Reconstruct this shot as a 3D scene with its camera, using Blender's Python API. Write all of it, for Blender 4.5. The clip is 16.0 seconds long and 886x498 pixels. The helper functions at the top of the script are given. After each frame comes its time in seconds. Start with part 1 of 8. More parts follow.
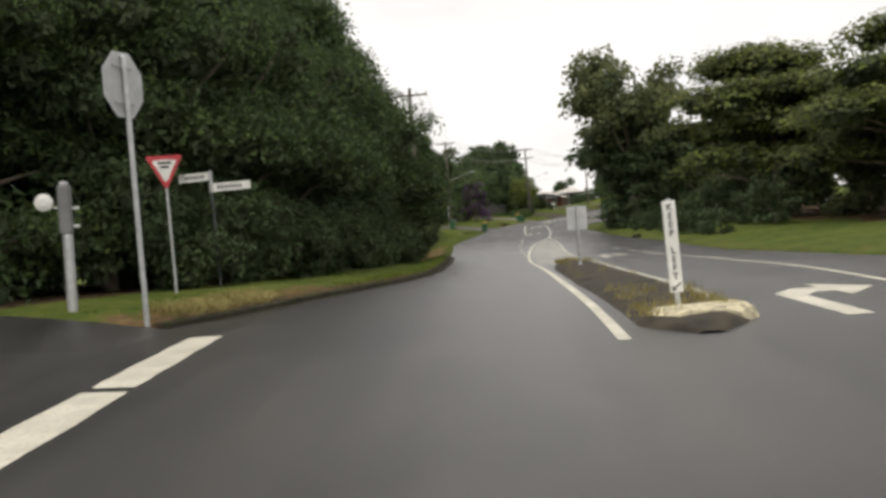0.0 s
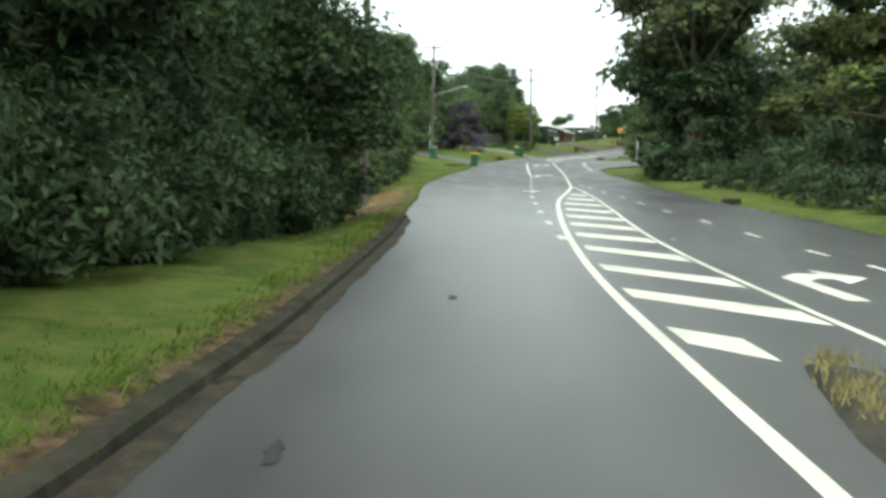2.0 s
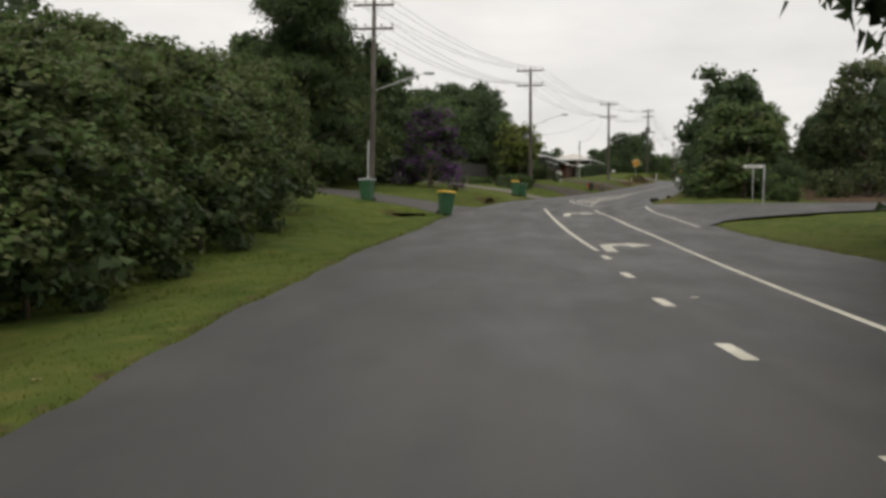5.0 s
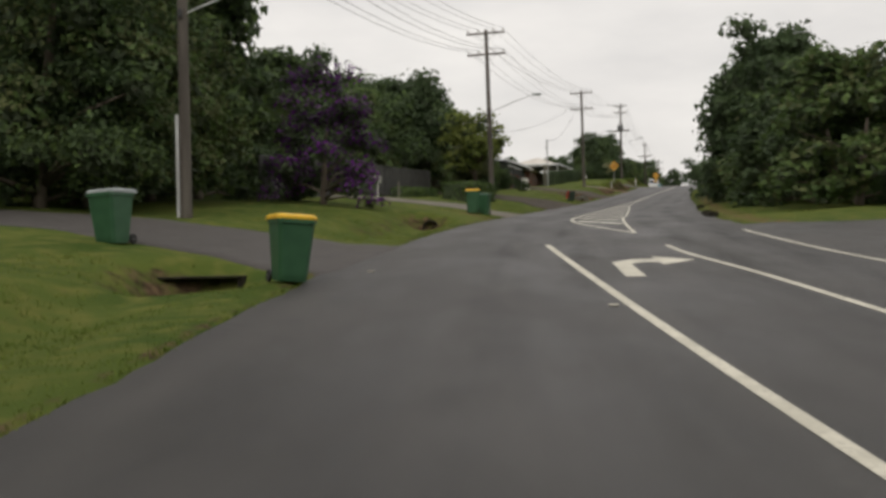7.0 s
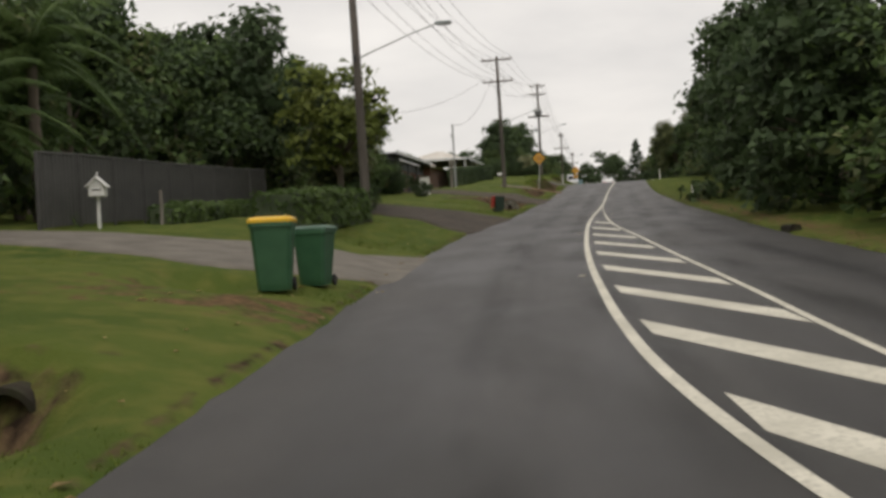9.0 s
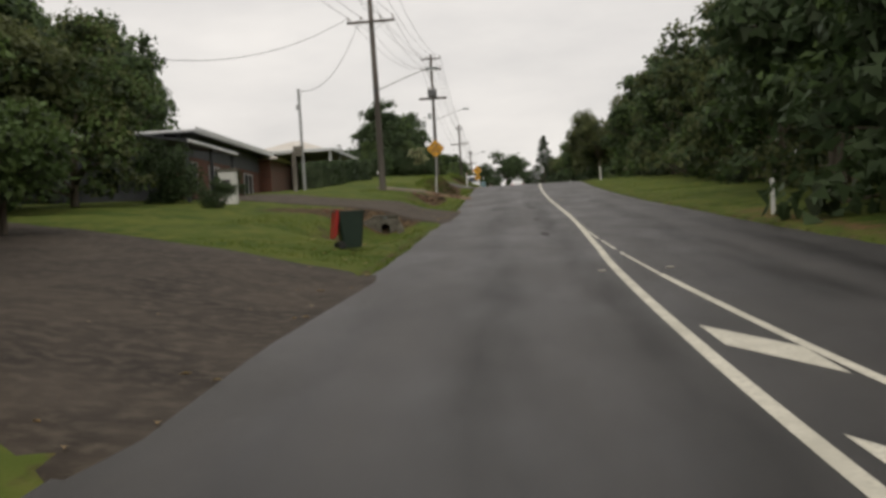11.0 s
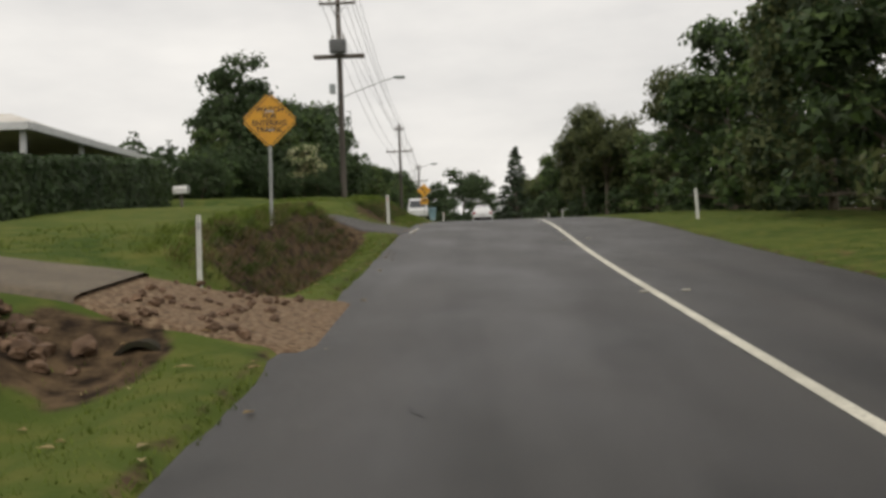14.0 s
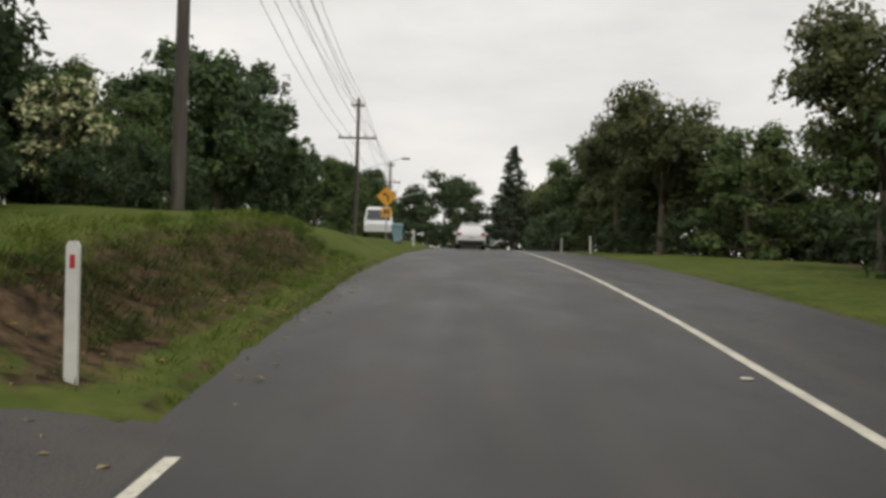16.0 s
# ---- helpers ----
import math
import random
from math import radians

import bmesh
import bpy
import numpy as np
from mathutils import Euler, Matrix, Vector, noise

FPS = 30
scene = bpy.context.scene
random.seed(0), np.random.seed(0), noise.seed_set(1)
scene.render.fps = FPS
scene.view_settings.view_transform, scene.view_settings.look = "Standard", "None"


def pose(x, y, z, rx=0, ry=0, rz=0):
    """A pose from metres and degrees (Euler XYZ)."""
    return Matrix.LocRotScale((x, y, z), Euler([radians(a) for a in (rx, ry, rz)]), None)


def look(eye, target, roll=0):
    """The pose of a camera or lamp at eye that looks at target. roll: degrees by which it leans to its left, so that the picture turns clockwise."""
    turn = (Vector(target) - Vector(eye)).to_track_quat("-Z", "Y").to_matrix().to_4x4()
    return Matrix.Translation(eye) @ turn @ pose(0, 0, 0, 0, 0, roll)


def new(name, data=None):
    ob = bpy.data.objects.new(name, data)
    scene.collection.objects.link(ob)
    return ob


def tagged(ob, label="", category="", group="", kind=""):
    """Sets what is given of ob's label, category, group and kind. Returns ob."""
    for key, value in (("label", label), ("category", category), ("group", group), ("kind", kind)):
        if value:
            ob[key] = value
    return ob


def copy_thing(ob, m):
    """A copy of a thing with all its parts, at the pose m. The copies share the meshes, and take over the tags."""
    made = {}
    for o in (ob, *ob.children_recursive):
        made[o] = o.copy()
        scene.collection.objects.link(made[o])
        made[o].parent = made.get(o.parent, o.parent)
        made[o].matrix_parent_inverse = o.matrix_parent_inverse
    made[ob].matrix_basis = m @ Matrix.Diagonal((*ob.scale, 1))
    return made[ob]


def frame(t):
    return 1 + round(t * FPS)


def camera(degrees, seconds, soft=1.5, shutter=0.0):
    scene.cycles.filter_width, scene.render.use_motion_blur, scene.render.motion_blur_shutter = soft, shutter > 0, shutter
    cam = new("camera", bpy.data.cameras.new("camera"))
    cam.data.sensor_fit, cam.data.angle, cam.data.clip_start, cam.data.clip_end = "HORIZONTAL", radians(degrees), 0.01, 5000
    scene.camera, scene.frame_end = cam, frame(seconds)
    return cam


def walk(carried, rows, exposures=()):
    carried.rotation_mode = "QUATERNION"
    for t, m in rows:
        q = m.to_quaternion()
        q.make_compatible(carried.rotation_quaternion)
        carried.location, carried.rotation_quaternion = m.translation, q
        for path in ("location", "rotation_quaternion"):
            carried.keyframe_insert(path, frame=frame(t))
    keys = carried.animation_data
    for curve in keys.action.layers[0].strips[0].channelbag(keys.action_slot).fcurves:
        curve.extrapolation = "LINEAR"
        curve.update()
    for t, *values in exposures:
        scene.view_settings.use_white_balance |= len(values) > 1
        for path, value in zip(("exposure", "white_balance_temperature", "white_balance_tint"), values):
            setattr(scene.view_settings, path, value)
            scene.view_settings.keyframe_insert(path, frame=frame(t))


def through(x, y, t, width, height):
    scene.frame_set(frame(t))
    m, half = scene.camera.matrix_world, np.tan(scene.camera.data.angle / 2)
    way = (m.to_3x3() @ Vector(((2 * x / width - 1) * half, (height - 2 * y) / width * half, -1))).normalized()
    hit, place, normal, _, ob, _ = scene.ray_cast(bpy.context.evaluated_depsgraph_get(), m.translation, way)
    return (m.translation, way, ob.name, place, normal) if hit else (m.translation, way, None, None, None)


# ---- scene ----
cam = camera(46.61, 16.0, soft=3.3, shutter=0.0)
PATH = [
    (0, (0.000, -0.000, -0.000), (0.001, 10.000, 0.089), -4.11),
    (0.3, (0.283, 4.097, 0.263), (0.284, 14.097, 0.271), -4.96),
    (0.5, (0.424, 6.812, 0.429), (0.441, 16.812, 0.368), -5.10),
    (1, (0.680, 13.561, 0.744), (0.742, 23.559, 0.561), -4.37),
    (1.5, (0.887, 20.459, 0.924), (0.986, 30.448, 0.482), -1.51),
    (2, (1.066, 27.615, 0.929), (1.210, 37.594, 0.306), 1.19),
    (2.5, (1.276, 34.859, 0.946), (1.448, 44.844, 0.422), 3.22),
    (3, (1.521, 42.216, 1.075), (1.674, 52.206, 0.660), 3.54),
    (3.5, (1.833, 49.796, 1.283), (1.997, 59.787, 0.886), 2.78),
    (4, (2.233, 57.246, 1.577), (2.448, 67.237, 1.201), 2.38),
    (4.2, (2.406, 60.188, 1.681), (2.621, 70.181, 1.348), 1.91),
    (4.5, (2.684, 64.565, 1.860), (2.933, 74.559, 1.621), 1.37),
    (5, (3.203, 71.781, 2.164), (3.562, 81.772, 1.938), 0.91),
    (5.5, (3.798, 78.936, 2.427), (4.271, 88.919, 2.095), 0.76),
    (6, (4.455, 86.066, 2.617), (5.027, 96.046, 2.334), 0.49),
    (6.3, (4.871, 90.340, 2.767), (5.502, 100.318, 2.583), -0.01),
    (6.5, (5.153, 93.190, 2.891), (5.827, 103.165, 2.722), -0.56),
    (7, (5.921, 100.366, 3.223), (6.739, 110.332, 3.144), -1.10),
    (7.5, (6.797, 107.215, 3.595), (7.810, 117.163, 3.544), -0.81),
    (8, (7.827, 114.360, 4.010), (9.029, 124.288, 3.962), -1.66),
    (8.5, (9.105, 122.151, 4.555), (10.543, 132.047, 4.483), -2.70),
    (9, (10.676, 130.076, 5.031), (12.454, 139.916, 4.915), -2.92),
    (9.2, (11.357, 133.183, 5.231), (13.289, 142.993, 5.101), -2.82),
    (9.5, (12.433, 137.763, 5.422), (14.556, 147.532, 5.197), -2.57),
    (10, (14.350, 145.197, 5.676), (16.727, 154.906, 5.379), -2.32),
    (10.5, (16.407, 152.428, 5.966), (19.006, 162.082, 5.745), -2.58),
    (11, (18.603, 159.511, 6.308), (21.404, 169.110, 6.178), -3.20),
    (11.3, (19.993, 163.715, 6.536), (22.898, 173.284, 6.453), -3.43),
    (11.5, (20.951, 166.506, 6.687), (23.915, 176.057, 6.624), -3.38),
    (12, (23.437, 173.461, 7.083), (26.495, 182.982, 7.050), -3.65),
    (12.5, (25.991, 180.478, 7.518), (29.127, 189.973, 7.521), -2.89),
    (13, (28.538, 187.535, 8.071), (31.707, 197.020, 8.088), -2.09),
    (13.5, (30.915, 194.446, 8.526), (34.105, 203.923, 8.545), -1.60),
    (14, (33.306, 201.224, 8.990), (36.540, 210.686, 9.033), -1.93),
    (14.5, (35.871, 208.058, 9.416), (39.145, 217.507, 9.495), -1.70),
    (15, (38.478, 214.971, 9.831), (41.787, 224.407, 9.958), -1.23),
    (15.5, (41.057, 221.896, 10.472), (44.424, 231.310, 10.634), 0.49),
    (16, (43.312, 228.606, 11.105), (46.745, 237.998, 11.176), 1.65),
]
walk(cam, [(t, look(eye, target, roll)) for t, eye, target, roll in PATH],
     exposures=[(0, 0.45, 6800, 11), (0.5, 0.55, 6800, 11), (1.0, 0.66, 6700, 10), (1.5, 0.98, 6350, 4), (2.0, 1.28, 6080, -5), (2.5, 1.12, 6120, -1), (3.0, 0.95, 6220, 1),
                (3.5, 0.65, 6450, 4), (4.1, 0.25, 6650, 9), (6.3, 0.04, 6800, 11), (9.2, 0.05, 6850, 11.5), (11.4, -0.02, 6850, 11.5), (12.0, -0.1, 6850, 11.5), (12.5, 0.05, 6850, 11), (16, 0.08, 6750, 10)])

# ---------------------------------------------------------------- light
world = bpy.data.worlds.new("overcast")
world.use_nodes = True
scene.world = world
wn, wl = world.node_tree.nodes, world.node_tree.links
wn.clear()
w_out = wn.new("ShaderNodeOutputWorld")
w_bg = wn.new("ShaderNodeBackground")
w_sky = wn.new("ShaderNodeTexSky")
w_sky.sky_type = "NISHITA"
w_sky.sun_disc = False
w_sky.sun_elevation, w_sky.sun_rotation = radians(52), radians(200)
w_sky.dust_density = 4.0
w_bg.inputs["Strength"].default_value = 0.1
w_tc = wn.new("ShaderNodeTexCoord")
w_map = wn.new("ShaderNodeMapping")
w_map.inputs["Scale"].default_value = (1.6, 1.6, 5.0)
w_noise = wn.new("ShaderNodeTexNoise")
w_noise.inputs["Scale"].default_value = 1.7
w_noise.inputs["Detail"].default_value = 6.0
w_noise.inputs["Roughness"].default_value = 0.55
w_ramp = wn.new("ShaderNodeValToRGB")
w_ramp.color_ramp.elements[0].position, w_ramp.color_ramp.elements[0].color = 0.32, (7.0, 7.0, 7.02, 1)
w_ramp.color_ramp.elements[1].position, w_ramp.color_ramp.elements[1].color = 0.68, (9.4, 9.3, 9.1, 1)
w_mix = wn.new("ShaderNodeMixRGB")
w_mix.inputs[0].default_value = 0.93
wl.new(w_tc.outputs["Generated"], w_map.inputs["Vector"])
wl.new(w_map.outputs["Vector"], w_noise.inputs["Vector"])
wl.new(w_noise.outputs["Fac"], w_ramp.inputs["Fac"])
wl.new(w_sky.outputs["Color"], w_mix.inputs[1])
wl.new(w_ramp.outputs["Color"], w_mix.inputs[2])
wl.new(w_mix.outputs["Color"], w_bg.inputs["Color"])
wl.new(w_bg.outputs["Background"], w_out.inputs["Surface"])

sun = new("sun", bpy.data.lights.new("sun", "SUN"))
sun.data.energy, sun.data.angle, sun.data.color = 1.0, radians(40), (1.0, 0.97, 0.92)
sun.matrix_world = look((0, 0, 60), (10, 30, 0))

# ---------------------------------------------------------------- materials


def mat(name, base, second=None, scale=3.0, rough=0.7, bump=0.0, bump_scale=40.0, metal=0.0, fine=None, fine_scale=60.0,
        island=0.0, obj_random=0.0, coords="Object", stretch=(1, 1, 1), spec=0.5, detail=6.0, lo=0.35, hi=0.65):
    """A material of two colours mixed by noise, a finer grain on top, relief and a little variation from piece to piece."""
    m = bpy.data.materials.new(name)
    m.use_nodes = True
    n, l = m.node_tree.nodes, m.node_tree.links
    b = n["Principled BSDF"]
    b.inputs["Roughness"].default_value, b.inputs["Metallic"].default_value = rough, metal
    b.inputs["Specular IOR Level"].default_value = spec
    tc, mp = n.new("ShaderNodeTexCoord"), n.new("ShaderNodeMapping")
    mp.inputs["Scale"].default_value = stretch
    l.new(tc.outputs[coords], mp.inputs["Vector"])
    col = None
    if second:
        tx, rp = n.new("ShaderNodeTexNoise"), n.new("ShaderNodeValToRGB")
        tx.inputs["Scale"].default_value, tx.inputs["Detail"].default_value = scale, detail
        l.new(mp.outputs["Vector"], tx.inputs["Vector"])
        rp.color_ramp.elements[0].position, rp.color_ramp.elements[0].color = lo, (*base, 1)
        rp.color_ramp.elements[1].position, rp.color_ramp.elements[1].color = hi, (*second, 1)
        l.new(tx.outputs["Fac"], rp.inputs["Fac"])
        col = rp.outputs["Color"]
    else:
        rgb = n.new("ShaderNodeRGB")
        rgb.outputs[0].default_value = (*base, 1)
        col = rgb.outputs[0]
    if fine:
        tx, mx, rp = n.new("ShaderNodeTexNoise"), n.new("ShaderNodeMixRGB"), n.new("ShaderNodeValToRGB")
        tx.inputs["Scale"].default_value, tx.inputs["Detail"].default_value = fine_scale, 4
        l.new(mp.outputs["Vector"], tx.inputs["Vector"])
        rp.color_ramp.elements[0].position, rp.color_ramp.elements[1].position = 0.45, 0.7
        l.new(tx.outputs["Fac"], rp.inputs["Fac"])
        l.new(rp.outputs["Color"], mx.inputs[0])
        l.new(col, mx.inputs[1])
        mx.inputs[2].default_value = (*fine, 1)
        col = mx.outputs[0]
    if island or obj_random:
        src = n.new("ShaderNodeNewGeometry").outputs["Random Per Island"] if island else n.new("ShaderNodeObjectInfo").outputs["Random"]
        amount = island or obj_random
        mr, hs = n.new("ShaderNodeMapRange"), n.new("ShaderNodeHueSaturation")
        mr.inputs["To Min"].default_value, mr.inputs["To Max"].default_value = 1 - amount, 1 + amount
        l.new(src, mr.inputs["Value"])
        l.new(mr.outputs["Result"], hs.inputs["Value"])
        l.new(col, hs.inputs["Color"])
        col = hs.outputs["Color"]
    l.new(col, b.inputs["Base Color"])
    if bump:
        tx, bp = n.new("ShaderNodeTexNoise"), n.new("ShaderNodeBump")
        tx.inputs["Scale"].default_value, tx.inputs["Detail"].default_value = bump_scale, 5
        l.new(mp.outputs["Vector"], tx.inputs["Vector"])
        bp.inputs["Strength"].default_value, bp.inputs["Distance"].default_value = bump, 0.02
        l.new(tx.outputs["Fac"], bp.inputs["Height"])
        l.new(bp.outputs["Normal"], b.inputs["Normal"])
    return m


def leaf_mat(name, base, second, rough=0.55, through=0.35, spec=0.16):
    m = mat(name, base, second, scale=0.5, rough=rough, island=0.22, spec=spec)
    n, l = m.node_tree.nodes, m.node_tree.links
    b, out = n["Principled BSDF"], n["Material Output"]
    tr, mx = n.new("ShaderNodeBsdfTranslucent"), n.new("ShaderNodeMixShader")
    l.new(b.inputs["Base Color"].links[0].from_socket, tr.inputs["Color"])
    mx.inputs[0].default_value = through
    l.new(b.outputs[0], mx.inputs[1])
    l.new(tr.outputs[0], mx.inputs[2])
    l.new(mx.outputs[0], out.inputs["Surface"])
    return m


M_LEAF_DARK = leaf_mat("dark_leaves", (0.046, 0.074, 0.034), (0.082, 0.120, 0.052))
M_LEAF_MID = leaf_mat("green_leaves", (0.064, 0.108, 0.036), (0.118, 0.172, 0.054))
M_LEAF_LIGHT = leaf_mat("yellow_green_leaves", (0.120, 0.160, 0.036), (0.210, 0.240, 0.065))
M_LEAF_OLIVE = leaf_mat("olive_leaves", (0.076, 0.094, 0.040), (0.140, 0.156, 0.064))
M_LEAF_PINE = leaf_mat("pine_needles", (0.034, 0.052, 0.032), (0.058, 0.080, 0.044), through=0.1)
M_PURPLE = leaf_mat("purple_flowers", (0.078, 0.016, 0.118), (0.18, 0.037, 0.245))
M_CREAM = leaf_mat("cream_flowers", (0.55, 0.54, 0.30), (0.74, 0.72, 0.48))
# darker than the leaves: the shade deep in crowns is put into this colour
M_CORE = mat("shade_filler", (0.042, 0.060, 0.030), (0.066, 0.088, 0.042), scale=2.0, rough=0.9)
M_BARK = mat("bark", (0.09, 0.07, 0.05), (0.17, 0.14, 0.11), scale=4.0, rough=0.9, bump=0.7, bump_scale=14, stretch=(1, 1, 0.25))
M_GRASS = mat("grass", (0.044, 0.073, 0.014), (0.086, 0.110, 0.023), scale=0.35, rough=0.95, bump=0.9, bump_scale=26,
              fine=(0.116, 0.124, 0.031), fine_scale=2.2, spec=0.08)


def add_layer(m, attribute, colour, colour2, scale, sharp=0.25):
    """Another ground cover over a material, where the mesh's attribute says so, with a broken edge."""
    n, l = m.node_tree.nodes, m.node_tree.links
    b = n["Principled BSDF"]
    at, tc = n.new("ShaderNodeAttribute"), n.new("ShaderNodeTexCoord")
    at.attribute_name = attribute
    tx, t2, ad, rp, r2, mx = (n.new("ShaderNode" + k) for k in ("TexNoise", "TexNoise", "Math", "ValToRGB", "ValToRGB", "MixRGB"))
    tx.inputs["Scale"].default_value, tx.inputs["Detail"].default_value = 2.6, 8
    t2.inputs["Scale"].default_value, t2.inputs["Detail"].default_value = scale, 8
    for t in (tx, t2):
        l.new(tc.outputs["Object"], t.inputs["Vector"])
    ad.operation = "ADD"
    l.new(at.outputs["Fac"], ad.inputs[0])
    l.new(tx.outputs["Fac"], ad.inputs[1])
    rp.color_ramp.elements[0].position, rp.color_ramp.elements[1].position = 0.9 - sharp / 2, 0.9 + sharp / 2
    l.new(ad.outputs[0], rp.inputs["Fac"])
    r2.color_ramp.elements[0].position, r2.color_ramp.elements[0].color = 0.35, (*colour, 1)
    r2.color_ramp.elements[1].position, r2.color_ramp.elements[1].color = 0.65, (*colour2, 1)
    l.new(t2.outputs["Fac"], r2.inputs["Fac"])
    l.new(rp.outputs["Color"], mx.inputs[0])
    l.new(b.inputs["Base Color"].links[0].from_socket, mx.inputs[1])
    l.new(r2.outputs["Color"], mx.inputs[2])
    l.new(mx.outputs[0], b.inputs["Base Color"])


add_layer(M_GRASS, "soil", (0.022, 0.015, 0.010), (0.120, 0.082, 0.047), 4.5)
add_layer(M_GRASS, "litter", (0.085, 0.056, 0.030), (0.190, 0.118, 0.058), 9.0)
M_ASPHALT = mat("asphalt", (0.029, 0.0278, 0.0268), (0.047, 0.045, 0.0435), scale=0.9, rough=0.42, bump=0.35, bump_scale=240,
                fine=(0.062, 0.059, 0.0565), fine_scale=150, coords="UV", stretch=(1, 0.4, 1), spec=0.45, lo=0.34, hi=0.66)


def worn_tracks(m):
    """Damp patches and smoother wheel tracks: broad blotches that change the gloss and the tone of the asphalt a little."""
    n, l = m.node_tree.nodes, m.node_tree.links
    b = n["Principled BSDF"]
    tc, mp, tx, rp, mx, rr = (n.new("ShaderNode" + k) for k in ("TexCoord", "Mapping", "TexNoise", "ValToRGB", "MixRGB", "MapRange"))
    mp.inputs["Scale"].default_value = (0.5, 0.16, 1)
    tx.inputs["Scale"].default_value, tx.inputs["Detail"].default_value, tx.inputs["Roughness"].default_value = 1.3, 5, 0.55
    l.new(tc.outputs["UV"], mp.inputs["Vector"])
    l.new(mp.outputs["Vector"], tx.inputs["Vector"])
    rp.color_ramp.elements[0].position, rp.color_ramp.elements[1].position = 0.42, 0.64
    l.new(tx.outputs["Fac"], rp.inputs["Fac"])
    mx.blend_type = "MULTIPLY"
    mx.inputs[2].default_value = (0.66, 0.66, 0.67, 1)
    l.new(rp.outputs["Color"], mx.inputs[0])
    l.new(b.inputs["Base Color"].links[0].from_socket, mx.inputs[1])
    l.new(mx.outputs[0], b.inputs["Base Color"])
    l.new(rp.outputs["Color"], rr.inputs["Value"])
    rr.inputs["To Min"].default_value, rr.inputs["To Max"].default_value = 0.56, 0.44
    # the first stretch is wetter: standing damp that thins out up the hill
    sx, wet, mw = n.new("ShaderNodeSeparateXYZ"), n.new("ShaderNodeMapRange"), n.new("ShaderNodeMixRGB")
    l.new(tc.outputs["UV"], sx.inputs[0])
    l.new(sx.outputs["Y"], wet.inputs["Value"])
    wet.inputs["From Min"].default_value, wet.inputs["From Max"].default_value = 55, 85
    wet.inputs["To Min"].default_value, wet.inputs["To Max"].default_value = 0.8, 0.0
    l.new(wet.outputs["Result"], mw.inputs[0])
    l.new(rr.outputs["Result"], mw.inputs[1])
    mw.inputs[2].default_value = (0.27, 0.27, 0.27, 1)
    l.new(mw.outputs[0], b.inputs["Roughness"])
    # two darker, worn bands where the wheels of each lane run, broken along their length
    def math_node(op, x, y=None):
        m_ = n.new("ShaderNodeMath")
        m_.operation = op
        for k, v in enumerate((x, y)):
            if v is None:
                continue
            if isinstance(v, (int, float)):
                m_.inputs[k].default_value = v
            else:
                l.new(v, m_.inputs[k])
        return m_.outputs[0]
    bands = None
    for c in (0.0, 1.35, 3.9, 5.2):
        rg = n.new("ShaderNodeMapRange")
        rg.interpolation_type = "SMOOTHSTEP"
        rg.inputs["From Min"].default_value, rg.inputs["From Max"].default_value = 0.10, 0.52
        rg.inputs["To Min"].default_value, rg.inputs["To Max"].default_value = 1.0, 0.0
        l.new(math_node("ABSOLUTE", math_node("SUBTRACT", sx.outputs["X"], c)), rg.inputs["Value"])
        bands = rg.outputs["Result"] if bands is None else math_node("MAXIMUM", bands, rg.outputs["Result"])
    mpb, txb, rgb_, start = n.new("ShaderNodeMapping"), n.new("ShaderNodeTexNoise"), n.new("ShaderNodeMapRange"), n.new("ShaderNodeMapRange")
    mpb.inputs["Scale"].default_value = (1.6, 0.22, 1)
    txb.inputs["Scale"].default_value, txb.inputs["Detail"].default_value = 1.0, 6
    l.new(tc.outputs["UV"], mpb.inputs["Vector"])
    l.new(mpb.outputs["Vector"], txb.inputs["Vector"])
    rgb_.inputs["From Min"].default_value, rgb_.inputs["From Max"].default_value = 0.34, 0.62
    l.new(txb.outputs["Fac"], rgb_.inputs["Value"])
    start.inputs["From Min"].default_value, start.inputs["From Max"].default_value = 96, 125
    l.new(sx.outputs["Y"], start.inputs["Value"])
    mb = n.new("ShaderNodeMixRGB")
    mb.blend_type = "MULTIPLY"
    mb.inputs[2].default_value = (0.6, 0.6, 0.61, 1)
    fade = n.new("ShaderNodeMapRange")
    fade.inputs["From Min"].default_value, fade.inputs["From Max"].default_value = 200, 222
    fade.inputs["To Min"].default_value, fade.inputs["To Max"].default_value = 1.0, 0.25
    l.new(sx.outputs["Y"], fade.inputs["Value"])
    worn = math_node("MULTIPLY", math_node("MULTIPLY", bands, rgb_.outputs["Result"]), math_node("MULTIPLY", start.outputs["Result"], fade.outputs["Result"]))
    l.new(worn, mb.inputs[0])
    damp = math_node("MULTIPLY", wet.outputs["Result"], 0.16)
    l.new(math_node("ADD", damp, math_node("SUBTRACT", 0.31, math_node("MULTIPLY", worn, 0.16))), b.inputs["Specular IOR Level"])
    l.new(b.inputs["Base Color"].links[0].from_socket, mb.inputs[1])
    l.new(mb.outputs[0], b.inputs["Base Color"])
    # long faint streaks where the wheels run, and small darker stains
    for scale_, stretch_, lo, hi, tone in ((1.0, (1.3, 0.012, 1), 0.42, 0.62, (1.22, 1.21, 1.19, 1)), (1.0, (1.1, 0.7, 1), 0.60, 0.70, (0.80, 0.80, 0.80, 1)),
                                           (1.0, (9.0, 7.0, 1), 0.58, 0.72, (1.25, 1.24, 1.22, 1))):
        mp, tx, rp, mx = (n.new("ShaderNode" + k) for k in ("Mapping", "TexNoise", "ValToRGB", "MixRGB"))
        mp.inputs["Scale"].default_value = stretch_
        tx.inputs["Scale"].default_value, tx.inputs["Detail"].default_value = scale_, 6
